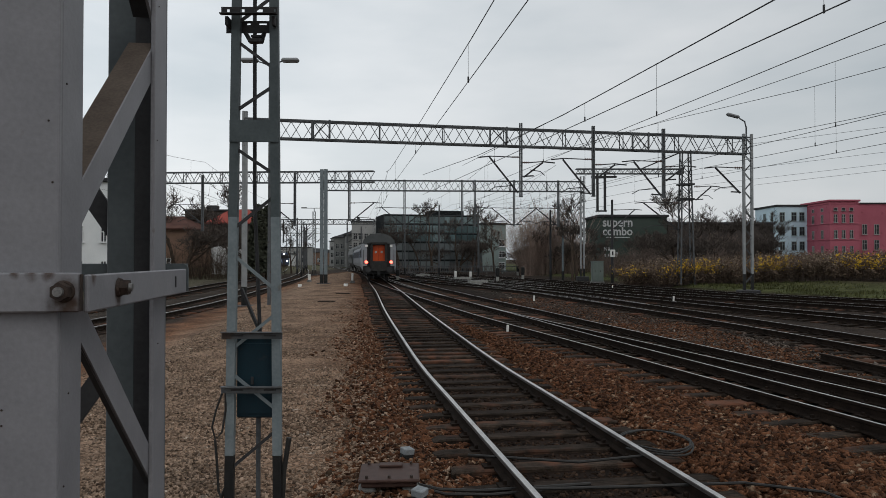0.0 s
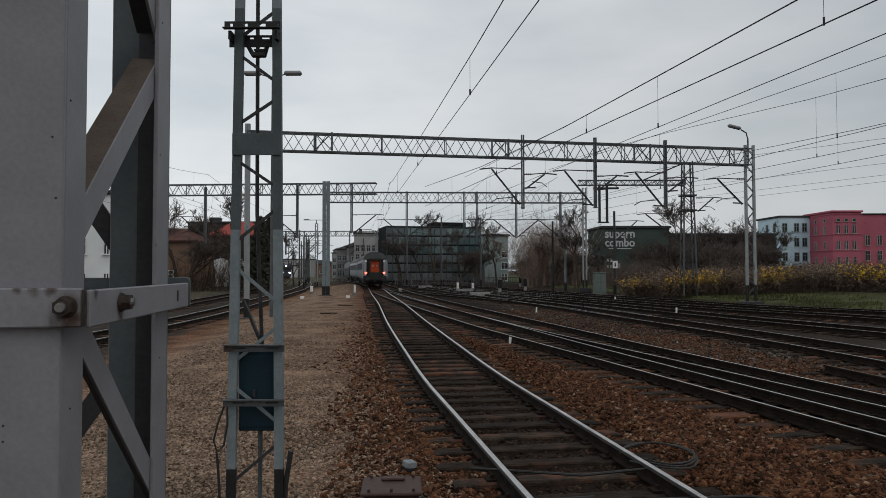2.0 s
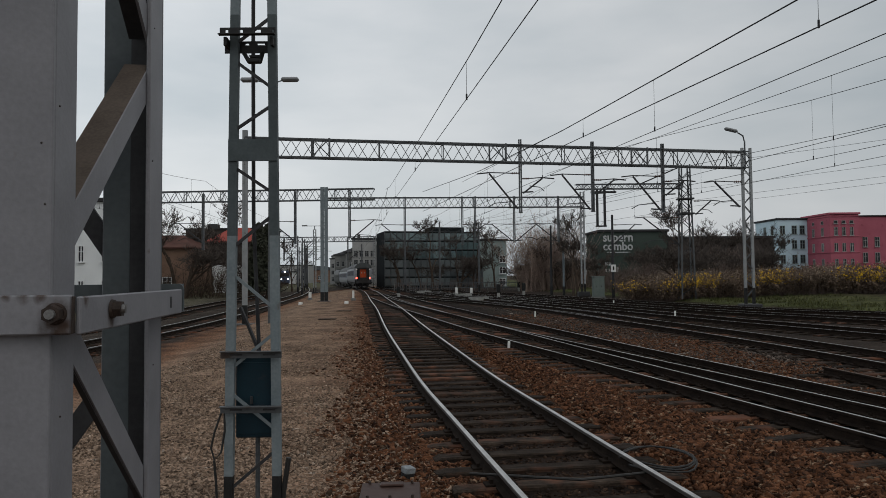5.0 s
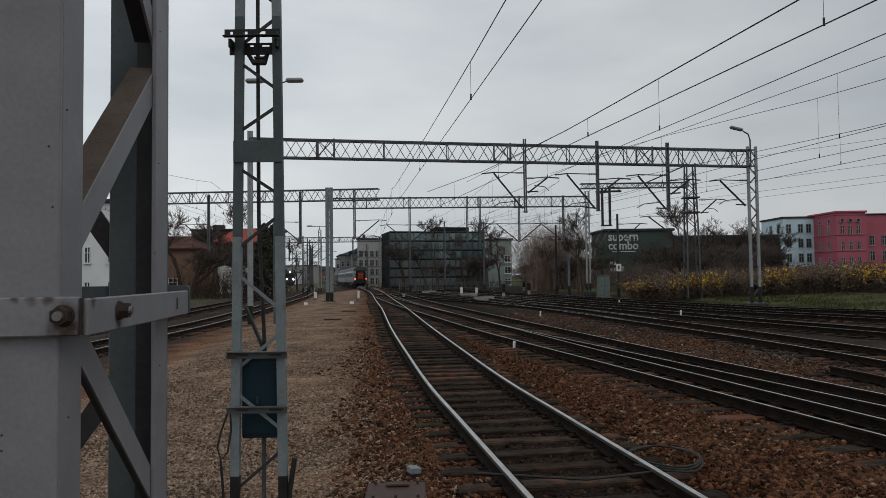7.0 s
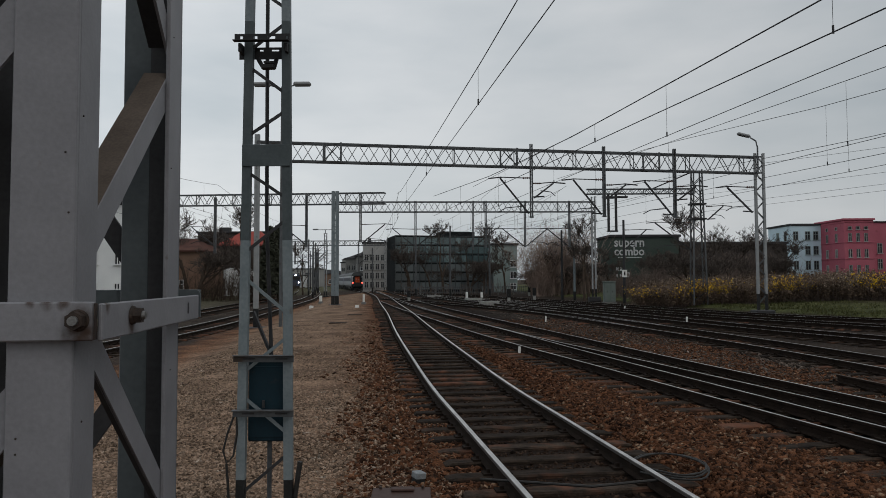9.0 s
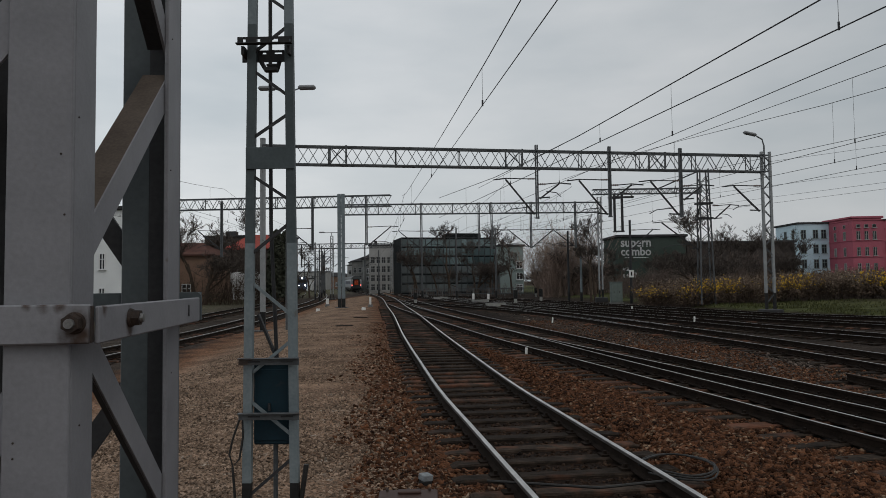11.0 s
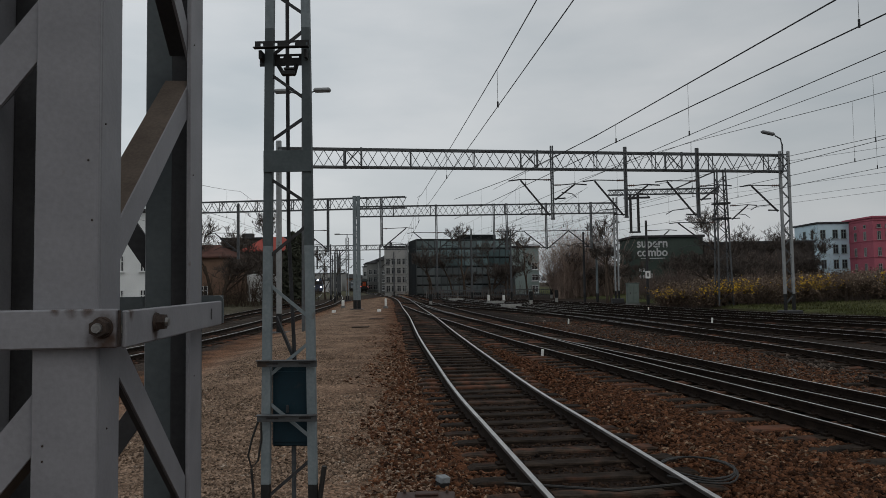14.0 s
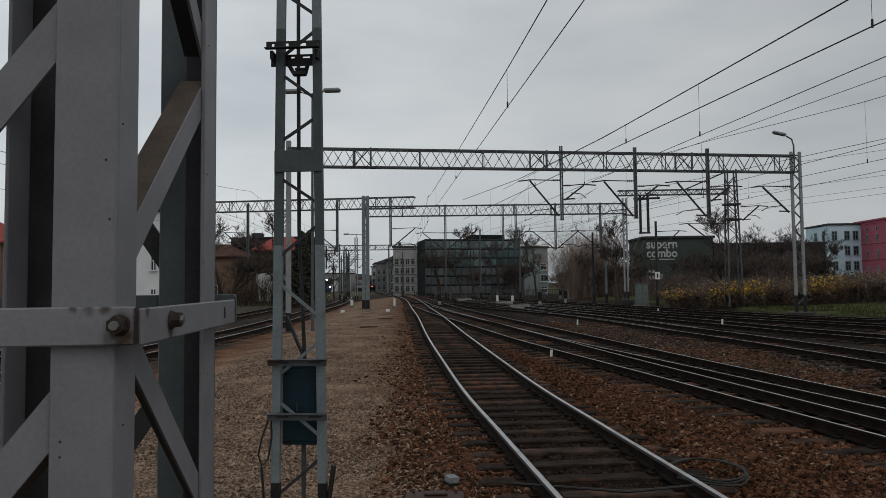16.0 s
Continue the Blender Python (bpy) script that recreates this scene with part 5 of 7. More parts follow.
def house(name, label, m, w, d, h, wall, roof, front=(), side=(), frame_mat=WHITE_WALL, hip=0.0, parapet=0.35, ww=1.1, wh=1.6, sill=0.9, storey=3.3, right_side=(), tower=True, attic=0.0, ledges=()):
    """A house whose front runs along local x from 0 to w and faces local -y."""
    e = thing(name, m, label, "building")
    bm = B()
    box(bm, 0, 0, -0.5, w, d, h)
    part("wall", bm, wall, e)
    bm = B()
    if hip:
        o = 0.5
        v = [bm.verts.new(p) for p in ((-o, -o, h), (w + o, -o, h), (w + o, d + o, h), (-o, d + o, h), (w * 0.3, d / 2, h + hip), (w * 0.7, d / 2, h + hip))]
        for q in ((0, 1, 5, 4), (1, 2, 5), (2, 3, 4, 5), (3, 0, 4), (3, 2, 1, 0)):
            bm.faces.new([v[i] for i in q])
        box(bm, -o, -o, h - 0.18, w + o, d + o, h - 0.02)
    else:
        box(bm, -0.25, -0.25, h + 0.004, w + 0.25, d + 0.25, h + parapet, bevel=0.05)
        if tower:
            box(bm, w * 0.2, d * 0.3, h + parapet + 0.004, w * 0.32, d * 0.5, h + parapet + 1.0)
    part("roof", bm, roof, e)
    for z in ledges:
        bm = B()
        box(bm, -0.12, -0.12, z, w + 0.12, -0.004, z + 0.16, bevel=0.02)
        box(bm, -0.12, 0, z, -0.004, d, z + 0.16, bevel=0.02)
        part("string_course", bm, wall, e)
    if attic:
        for col in front:
            window(e, col, attic, ww * 1.1, 0.5, frame_mat, cross=False)
        for col in side:
            wd = part("window", ring(B(), lambda a, o, u: (o, a, u), col - 0.27, attic, col + 0.27, attic + 0.5, 0.08, -0.09, 0.03), frame_mat, e)
            bm = B()
            box(bm, -0.02, col - 0.27, attic, 0.01, col + 0.27, attic + 0.5)
            part("pane", bm, PANE, wd)
    for col in front:
        for k in range(int((h - 0.6) // storey)):
            window(e, col, sill + k * storey, ww, wh, frame_mat)
    for off, cols in ((0, side), (w, right_side)):
        for col in cols:
            for k in range(int((h - 0.6) // storey)):
                bm = B()
                s = -1 if off == 0 else 1
                z = sill + k * storey
                wd = part("window", ring(bm, lambda a, o, u: (off + s * o, a, u), col - ww / 2, z, col + ww / 2, z + wh, 0.09, 0.09, -0.03), frame_mat, e)
                part("glazing_bar", box(B(), off + s * 0.07, col - 0.04, z, off - s * 0.03, col + 0.04, z + wh), frame_mat, wd)
                bm = B()
                box(bm, off + s * 0.02, col - ww / 2, z, off - s * 0.01, col + ww / 2, z + wh)
                part("pane", bm, PANE, wd)
    return e


def buildings():
    # pink houses at the street behind the hedge
    house("pink_house", "pink rendered four-storey house with white window frames", pose(68.5, 120, 0.4), 5.1, 9.2, 11.9, PINK, PINK, (1.0, 2.4, 3.8), (2.4, 5.4), storey=2.8, sill=-0.2, ww=0.52, wh=1.4, tower=False, attic=10.3, ledges=(5.1, 7.95, 11.5), frame_mat=PALE_WALL)
    house("pink_house", "pink rendered house wing set back under a dark roof", pose(73.7, 124, 0.4), 33, 10, 11.8, PINK, DARK_ROOF, (1.2, 3.4, 5.6, 8.2, 11, 14, 17, 20, 23), (), storey=2.85, sill=0.6, ww=0.75, wh=1.7, tower=False, frame_mat=PALE_WALL, parapet=0.25)
    house("pale_blue_house", "pale blue rendered house with grey window frames", pose(62.9, 127.5, 0.4), 5.6, 9, 11.6, PALE_BLUE, DARK_ROOF, (0.9, 3.1, 4.6), (2, 5), storey=2.75, sill=0.7, ww=0.8, wh=1.5, frame_mat=GREY_WALL, tower=False)
    # dark hall with pale painted lettering
    hall = house("dark_hall", "long dark green hall wall with pale graffiti lettering", pose(22.0, 95, 0.5, 0, 0, 2), 9.5, 8, 7.5, DARK_GREEN_WALL, DARK_ROOF, (), tower=False)
    rnd = random.Random(4)
    for words, x, z, size in (("supern", 0.35, 6.2, 1.75), ("combo", 0.35, 4.98, 1.62)):
        cu = bpy.data.curves.new("painted_word", "FONT")
        cu.body, cu.size, cu.extrude, cu.offset, cu.resolution_u = words, size, 0.012, 0.035, 3
        tmp = bpy.data.objects.new("painted_word", cu)
        me = bpy.data.meshes.new_from_object(tmp)
        bpy.data.objects.remove(tmp)
        me.materials.clear()
        me.materials.append(GRAFFITI)
        wide = max(v.co.x for v in me.vertices)
        me.transform(Matrix.Translation((x, -0.02, z)) @ Matrix.Rotation(radians(90), 4, "X") @ Matrix.Diagonal((4.25 / wide, 1, 1, 1)))
        word = new("painted_word", me)
        word.parent = hall
    bm = B()
    box(bm, 0.9, -0.03, 4.6, 4.2, -0.006, 4.72)
    part("painted_bar", bm, GRAFFITI, hall)
    for k in range(7):
        bm = B()
        x, z = 0.6 + 0.5 * (k % 4), 1.9 + 0.9 * (k // 4)
        box(bm, x, -0.03, z, x + rnd.uniform(0.2, 0.4), -0.006, z + rnd.uniform(0.4, 0.75))
        part("painted_bar", bm, GRAFFITI, hall)
    house("brown_hall", "long dark brown warehouse with a flat roof", pose(31.8, 96, 0.5, 0, 0, 2), 15.2, 10, 6.5, DARK_BROWN_WALL, DARK_ROOF, (), tower=False)
    # dark glass office block
    g = thing("office_block", pose(-10.4, 120, 0, 0, 0, 15), "dark office block with teal glass front behind bare trees", "building")
    Lg, Hg = 17.6, 10.1
    bm = B()
    box(bm, 0, 0.12, -0.5, Lg, 9, Hg)
    box(bm, Lg * 0.5, 1.5, Hg, Lg * 0.86, 6, Hg + 0.9)
    part("core", bm, DARK_CORE, g)
    cols, rows = 16, 6
    for i in range(cols):
        for j in range(rows):
            bm = B()
            box(bm, i * Lg / cols + 0.07, 0.03, 0.4 + j * Hg / rows * 0.96 + 0.06, (i + 1) * Lg / cols - 0.07, 0.10, 0.4 + (j + 1) * Hg / rows * 0.96 - 0.3)
            part("pane", bm, TEAL_PANE if j > 2 else DARK_PANEL, g)
    bm = B()
    for i in range(cols + 1):
        box(bm, i * Lg / cols - 0.05, -0.06, 0.2, i * Lg / cols + 0.05, 0.11, Hg)
    for j in range(rows + 1):
        box(bm, 0, -0.02, 0.3 + j * Hg / rows * 0.96, Lg, 0.11, 0.42 + j * Hg / rows * 0.96)
    part("mullions", bm, MULLION, g)
    house("grey_house", "grey-green rendered house with a column of windows", pose(6.2, 114, 0), 4.4, 8, 7.9, GREY_WALL, DARK_ROOF, (3.7,), storey=1.9, wh=1.0, ww=0.9, sill=0.5)
    house("pale_terrace", "long pale terrace with regular windows along the tracks", pose(-43, 260, 0, 0, 0, -75.7), 88, 12, 9.8, GREY_STONE, DARK_ROOF, [2 + k * 3.1 for k in range(28)], storey=2.5, wh=1.5, ww=1.0, sill=0.6, frame_mat=PALE_WALL)
    house("corner_house", "pale corner house with five rows of dark windows", pose(-20.2, 150, 0, 0, 0, 6), 5.3, 10, 10.3, PALE_WALL, DARK_ROOF, (0.8, 2.0, 3.2, 4.4), storey=2.0, wh=1.25, ww=0.75, sill=0.5, frame_mat=PALE_WALL)
    house("far_house", "grey distant house under a dark hip roof", pose(-27, 190, 0, 0, 0, 10), 8, 10, 9.0, GREY_STONE, DARK_ROOF, (1.2, 3.0, 4.8, 6.6), storey=2.2, wh=1.2, ww=0.9, sill=0.5, hip=2.0)
    house("far_block", "pale distant block across the western tracks", pose(-74, 262, 0), 22, 10, 6.5, PALE_WALL, DARK_ROOF, (2, 5, 8, 11, 14, 17, 20), storey=2.6, frame_mat=PALE_WALL)
    house("far_shed", "low pale shed beyond the western tracks", pose(-62, 236, 0), 9, 8, 3.8, WHITE_WALL, DARK_ROOF, (2, 5))
    house("far_terrace", "pale distant terrace with rows of dark windows", pose(-39.5, 236, 0, 0, 0, -12), 9.5, 10, 8.2, PALE_WALL, DARK_ROOF, (1, 2.6, 4.2, 5.8, 7.4), storey=2.3, wh=1.3, ww=0.9, sill=0.6, frame_mat=PALE_WALL)
    house("far_terrace", "grey distant terrace under a dark hip roof", pose(-34.0, 212, 0, 0, 0, -8), 8.0, 10, 9.0, GREY_STONE, DARK_ROOF, (1, 2.6, 4.2, 5.8, 7.2), storey=2.4, wh=1.4, ww=0.9, sill=0.6, frame_mat=PALE_WALL, hip=1.4)
    house("far_brick_house", "low brown brick house at the far end of the yard", pose(-66, 300, 0), 18, 9, 5.2, BRICK_WALL, DARK_ROOF, (2, 5, 8, 11, 14), storey=2.6, hip=1.8)
    # west side
    rh = house("red_roofed_house", "dark timber house with white ground floor and red tiled roof", pose(-37.4, 108, -0.3), 7.6, 8, 8.2, DARK_BROWN_WALL, RED_TILE, (2.2, 5.0), (), hip=2.4, storey=2.7, wh=1.2)
    bm = B()
    box(bm, -0.05, -0.05, -0.4, 7.65, -0.004, 4.4)
    part("ground_floor_wall", bm, WHITE_WALL, rh, "white rendered ground floor")
    house("brick_house", "brown brick house with a brown tiled roof", pose(-43, 92, -0.3), 8.5, 9, 6.6, BRICK_WALL, BROWN_TILE, (2, 5.5), (), hip=1.9)
    house("brown_block", "large dark brown block behind the red-roofed house", pose(-49.5, 130, -0.3), 16, 9, 11.6, DARK_BROWN_WALL, DARK_ROOF, (2, 5, 8, 11, 14), frame_mat=BRICK_WALL)
    house("white_building", "white rendered building with small dark windows", pose(-42, 58, -0.3), 14.3, 3.5, 9.0, WHITE_WALL, DARK_ROOF, (2, 5, 8, 11, 13), right_side=(1.7,), storey=3.0, ww=0.4, wh=1.3, frame_mat=WHITE_WALL)
    house("red_house", "red brick house at the edge of the yard", pose(-64, 70, -0.3), 12, 9, 7.5, BRICK_WALL, RED_TILE, (2, 5, 8, 10.5), right_side=(2.5, 6), hip=2.6)


buildings()


# ---------------------------------------------------------------- vegetation
def bare_tree_mesh(seed, height, spread=0.5, levels=5, trunk=0.16):
    rnd = random.Random(seed)
    bm, tw = B(), B()

    def grow(p, d, length, r, level):
        n = 3
        pts, q, dd = [p], p, d
        for k in range(n):
            dd = (dd + Vector((rnd.uniform(-1, 1), rnd.uniform(-1, 1), rnd.uniform(-0.3, 0.7))) * 0.16).normalized()
            q = q + dd * length / n
            pts.append(q)
        tube(bm if level < 2 else tw, pts if level < 4 else [pts[0], pts[-1]], r, r * 0.6, n=6 if level < 2 else 3, caps=False)
        if level >= levels:
            return
        for k in range(rnd.choice((2, 3, 3)) + (1 if level > 1 else 0)):
            t = rnd.uniform(0.35, 1.0)
            i = min(n - 1, int(t * n))
            b = pts[i].lerp(pts[i + 1], t * n - i)
            side = Vector((rnd.uniform(-1, 1), rnd.uniform(-1, 1), rnd.uniform(-0.15, 0.8)))
            grow(b, (dd * (1 - spread) + side.normalized() * spread * 1.35).normalized(), length * rnd.uniform(0.55, 0.8), max(0.017, r * 0.5), level + 1)
    grow(Vector((0, 0, -0.1)), Vector((0, 0, 1)), height * 0.36, trunk, 0)
    return bm, tw


def tree(seed, height, label, spread=0.5, levels=6):
    e = thing("bare_tree", pose(0, 0, 0), label, "tree")
    bm, tw = bare_tree_mesh(seed, height, spread, levels)
    part("trunk", bm, BARK, e)
    part("crown", tw, TWIG_DARK, e)
    return e


def leaf(bm, c, s, rnd, mi=0):
    u = Vector((rnd.uniform(-1, 1), rnd.uniform(-1, 1), rnd.uniform(-1, 1))).normalized()
    v = u.orthogonal().normalized()
    vs = [bm.verts.new(c + u * s), bm.verts.new(c + v * s * 0.55), bm.verts.new(c - u * s), bm.verts.new(c - v * s * 0.55)]
    bm.faces.new(vs).material_index = mi


def bush(name, seed, w, h, label, blossom, share, count=3200):
    rnd = random.Random(seed)
    e = thing(name, pose(0, 0, 0), label, "bush", "hedge along the bank")
    tw, lf, bl = B(), B(), B()
    for k in range(110):
        a = rnd.uniform(0, 2 * math.pi)
        rr = rnd.uniform(0, 0.35) * w
        p = Vector((math.cos(a) * rr, math.sin(a) * rr * 0.7, -0.05))
        out = Vector((math.cos(a) * rnd.uniform(0.1, 0.75), math.sin(a) * rnd.uniform(0.1, 0.6), 1)).normalized()
        ln = h * rnd.uniform(0.6, 1.08)
        q = p + out * ln * 0.6
        t = q + (out + Vector((rnd.uniform(-0.5, 0.5), rnd.uniform(-0.5, 0.5), rnd.uniform(-0.5, 0.2)))).normalized() * ln * 0.42
        tube(tw, [p, q, t], 0.014, 0.005, n=3, caps=False)
        for j in range(count // 110):
            f = rnd.uniform(0.25, 1)
            c = p.lerp(q, f / 0.6) if f < 0.6 else q.lerp(t, (f - 0.6) / 0.4)
            c = c + Vector((rnd.gauss(0, 0.09), rnd.gauss(0, 0.09), rnd.gauss(0, 0.07)))
            if c.z > h * 0.42 and rnd.random() < share * (c.z / h) ** 1.3:
                leaf(bl, c, rnd.uniform(0.045, 0.105) if blossom is YELLOW else rnd.uniform(0.035, 0.08), rnd)
            elif rnd.random() < 0.75:
                leaf(lf, c, rnd.uniform(0.045, 0.095), rnd)
    part("branchwork", tw, TWIG, e)
    part("foliage", lf, DRY_LEAF, e)
    part("blossom", bl, blossom, e)
    return e


def conifer(seed, h, w):
    rnd = random.Random(seed)
    e = thing("evergreen_tree", pose(0, 0, 0), "dark evergreen tree beside the houses", "tree")
    bm = B()
    tube(bm, [(0, 0, -0.1), (0, 0, h * 0.5), (0.1, 0, h)], 0.16, 0.03, n=7)
    part("trunk", bm, BARK, e)
    bm = B()
    for k in range(3200):
        t = rnd.random() ** 0.7
        z = h * (0.08 + 0.92 * t)
        r = w * (1 - t) ** 0.6 * rnd.uniform(0.3, 1.0) + 0.1
        a = rnd.uniform(0, 2 * math.pi)
        leaf(bm, Vector((math.cos(a) * r, math.sin(a) * r, z + rnd.uniform(-0.2, 0.2))), rnd.uniform(0.12, 0.3), rnd)
    part("crown", bm, EVERGREEN, e)
    return e


def vegetation():
    rnd = random.Random(11)
    trees = [tree(1, 9, "bare brown tree beside the yard"), tree(2, 8, "bare many-branched tree beside the yard", 0.6), tree(3, 10, "tall bare tree beside the yard", 0.45), tree(4, 5.5, "low bare brown scrub tree", 0.7)]
    # first four stand where they are, the rest are copies
    spots = [(0, -3.5, 104), (1, -0.5, 106), (2, 2.2, 103), (1, 4.5, 108), (0, -7.5, 112), (2, 7.5, 100), (0, 12.6, 66), (2, 13.4, 68), (1, 20.9, 60), (1, 19.7, 56), (3, 21.2, 60), (1, 31.5, 74), (3, 42.5, 92), (3, 40.5, 94),
             (1, 86, 104), (2, 95, 108), (2, -1.6, 100), (2, 5.2, 103), (0, -6.4, 101), (1, 2.4, 100.5),
             (0, -33, 84), (1, -30.5, 80), (2, -28.2, 90), (0, -36.5, 96), (1, -27, 98), (2, -35, 78), (0, -39, 100), (1, -40, 84), (2, -25, 112), (0, -48, 160), (1, -43, 175), (2, -52, 170), (0, -40, 150), (1, -38, 140)]
    for k in range(9):
        spots.append((rnd.choice((0, 1, 3)), 10.8 + k * 1.1 + rnd.uniform(-0.5, 0.5), rnd.uniform(84, 93)))
    for k in range(17):
        spots.append((rnd.choice((3, 3, 1, 0)), 26 + k * 0.75 + rnd.uniform(-0.5, 0.5), rnd.uniform(76, 88)))
    spots += [(2, 24.7, 72), (2, 26.4, 75)]
    used = set()
    for k, x, y in spots:
        s = rnd.uniform(0.85, 1.1)
        m = Matrix.Translation((x, y, ground_z(x, y))) @ Matrix.Rotation(rnd.uniform(0, 6.28), 4, "Z")
        if k in used:
            m = m @ Matrix.Scale(1.28 if y > 99 and -6 < x < 6 else 1.5 * s if x < -22 and y < 104 else s, 4)
        if k in used:
            o = copy_thing(trees[k], m)
        else:
            o = trees[k]
            o.matrix_basis = m
            used.add(k)
    ev = conifer(3, 8.5, 1.7)
    ev.matrix_basis = pose(-21.2, 78, -0.3)
    for x, y in ((-22.4, 82), (-20.8, 80)):
        copy_thing(ev, pose(x, y, -0.3, 0, 0, rnd.uniform(0, 360)))
    kinds = [bush("forsythia_bush", 21, 2.3, 1.9, "forsythia bush in yellow blossom on the bank", YELLOW, 0.5), bush("hedge_bush", 22, 2.4, 1.9, "brown leafless hedge bush on the bank", PALE_LEAF, 0.25),
             bush("forsythia_bush", 23, 2.2, 1.7, "half-open forsythia bush with few yellow blossoms", YELLOW, 0.22), bush("hedge_bush", 24, 2.6, 2.1, "pale budding hedge bush on the bank", PALE_LEAF, 0.6)]
    order = [2, 2, 1, 2, 0, 0, 0, 1, 1, 2, 0, 0, 1, 1, 3, 0, 0, 0, 1, 1, 1, 2, 2, 3, 1, 3, 0, 0, 1, 3]
    seen = set()
    for i, k in enumerate(order):
        t = i / (len(order) - 1)
        x, y = 14.5 + 25 * t, 52.4 - 12.5 * t + rnd.uniform(-0.4, 0.4)
        m = pose(x, y, ground_z(x, y), 0, 0, rnd.uniform(-40, 40))
        if k in seen:
            copy_thing(kinds[k], m)
        else:
            kinds[k].matrix_basis = m
            seen.add(k)
        x2, y2 = x + 0.6, y + 1.7
        copy_thing(kinds[1 if i % 3 else 3], pose(x2, y2, ground_z(x2, y2) + 0.15, 0, 0, rnd.uniform(0, 360)))


vegetation()


def scrub(label, regions, seed, material):
    """Dense leafless scrub too fine to count: leaning stems with side twigs, joined."""
    rnd = random.Random(seed)
    verts, faces = [], []

    def stick(p, q, r0, r1):
        k = len(verts)
        for c, r in ((p, r0), (q, r1)):
            for a in (0.3, 2.4, 4.5):
                verts.append((c[0] + math.cos(a) * r, c[1] + math.sin(a) * r, c[2]))
        faces.extend(((k, k + 1, k + 4, k + 3), (k + 1, k + 2, k + 5, k + 4), (k + 2, k, k + 3, k + 5)))
    for x0, x1, y0, y1, h0, h1, count in regions:
        for _ in range(count):
            x, y = rnd.uniform(x0, x1), rnd.uniform(y0, y1)
            z = ground_z(x, y) - 0.1
            clump = 0.65 + 0.5 * noise.noise((x * 0.35, y * 0.35, seed))
            h = max(0.6, rnd.uniform(h0, h1) * clump)
            lean = (rnd.gauss(0, 0.3), rnd.gauss(0, 0.3))
            top = (x + lean[0] * h, y + lean[1] * h, z + h)
            stick((x, y, z), top, 0.028, 0.012)
            for _k in range(11):
                f = rnd.uniform(0.25, 0.95)
                b = (x + lean[0] * h * f, y + lean[1] * h * f, z + h * f)
                ln = h * rnd.uniform(0.12, 0.36)
                a = rnd.uniform(0, 6.28)
                stick(b, (b[0] + math.cos(a) * ln * 0.7, b[1] + math.sin(a) * ln * 0.7, b[2] + ln * rnd.uniform(-0.2, 0.9)), 0.02, 0.011)
    me = bpy.data.meshes.new("scrub")
    me.from_pydata(verts, [], faces)
    me.materials.append(material)
    tagged(new("scrub", me), label, "scrub", kind="stuff")


scrub("dense brown leafless scrub behind the hedge", ((16.5, 29, 64, 73, 1.5, 4.0, 750), (26, 39, 77, 91, 2.5, 6.2, 1000), (19, 26, 78, 90, 1.5, 4.0, 350), (-8, 9, 98, 110, 1.0, 3.0, 160)), 5, TWIG)
scrub("pale brown leafless thicket behind the low fence", ((10.2, 19, 84, 94, 3.0, 8.0, 450), (10.2, 16.4, 86, 92, 8.0, 11.0, 430)), 7, TWIG_PALE)
scrub("dense dark leafless scrub by the brick houses", ((-30.5, -24, 78, 104, 2.0, 7.0, 420), (-46, -30, 80, 96, 1.5, 5.5, 420), (-66, -36, 140, 185, 1.5, 4.0, 500)), 6, BARK)


# ---------------------------------------------------------------- smaller yard things
def street_lamp():
    e = thing("street_lamp", pose(-8.2, 32, -0.2), "tall slim twin-armed street lamp with flat grey heads", "street lamp")
    bm = B()
    tube(bm, [(0, 0, 0), (0, 0, 5), (0, 0, 11.6)], 0.09, 0.05, n=8)
    part("pole", bm, GALV_DARK, e)
    for s in (-1, 1):
        bm = B()
        tube(bm, [(0, 0, 11.45), (s * 0.35, 0, 11.6), (s * 0.6, 0, 11.68)], 0.03, n=6)
        part("arm", bm, GALV_DARK, e)
        bm = B()
        box(bm, s * 0.55, -0.16, 11.62, s * 1.38, 0.16, 11.82, bevel=0.07)
        part("lamp_head", bm, LAMP_GREY, e)


def gantry_lamp():
    e = thing("gantry_lamp", pose(17.75, 39.6, 8.2), "curved lamp arm on the gantry mast", "street lamp")
    bm = B()
    tube(bm, [(0.0, 0, 0), (0.0, 0, 1.6), (-0.08, 0, 1.95), (-0.4, 0, 2.15)], 0.05, 0.04, n=7)
    part("arm", bm, GALV_DARK, e)
    bm = B()
    box(bm, -1.15, -0.15, 2.12, -0.4, 0.15, 2.3, bevel=0.07)
    for v in bm.verts:
        v.co.z += -0.25 * (v.co.x + 0.4)
    part("lamp_head", bm, LAMP_GREY, e)


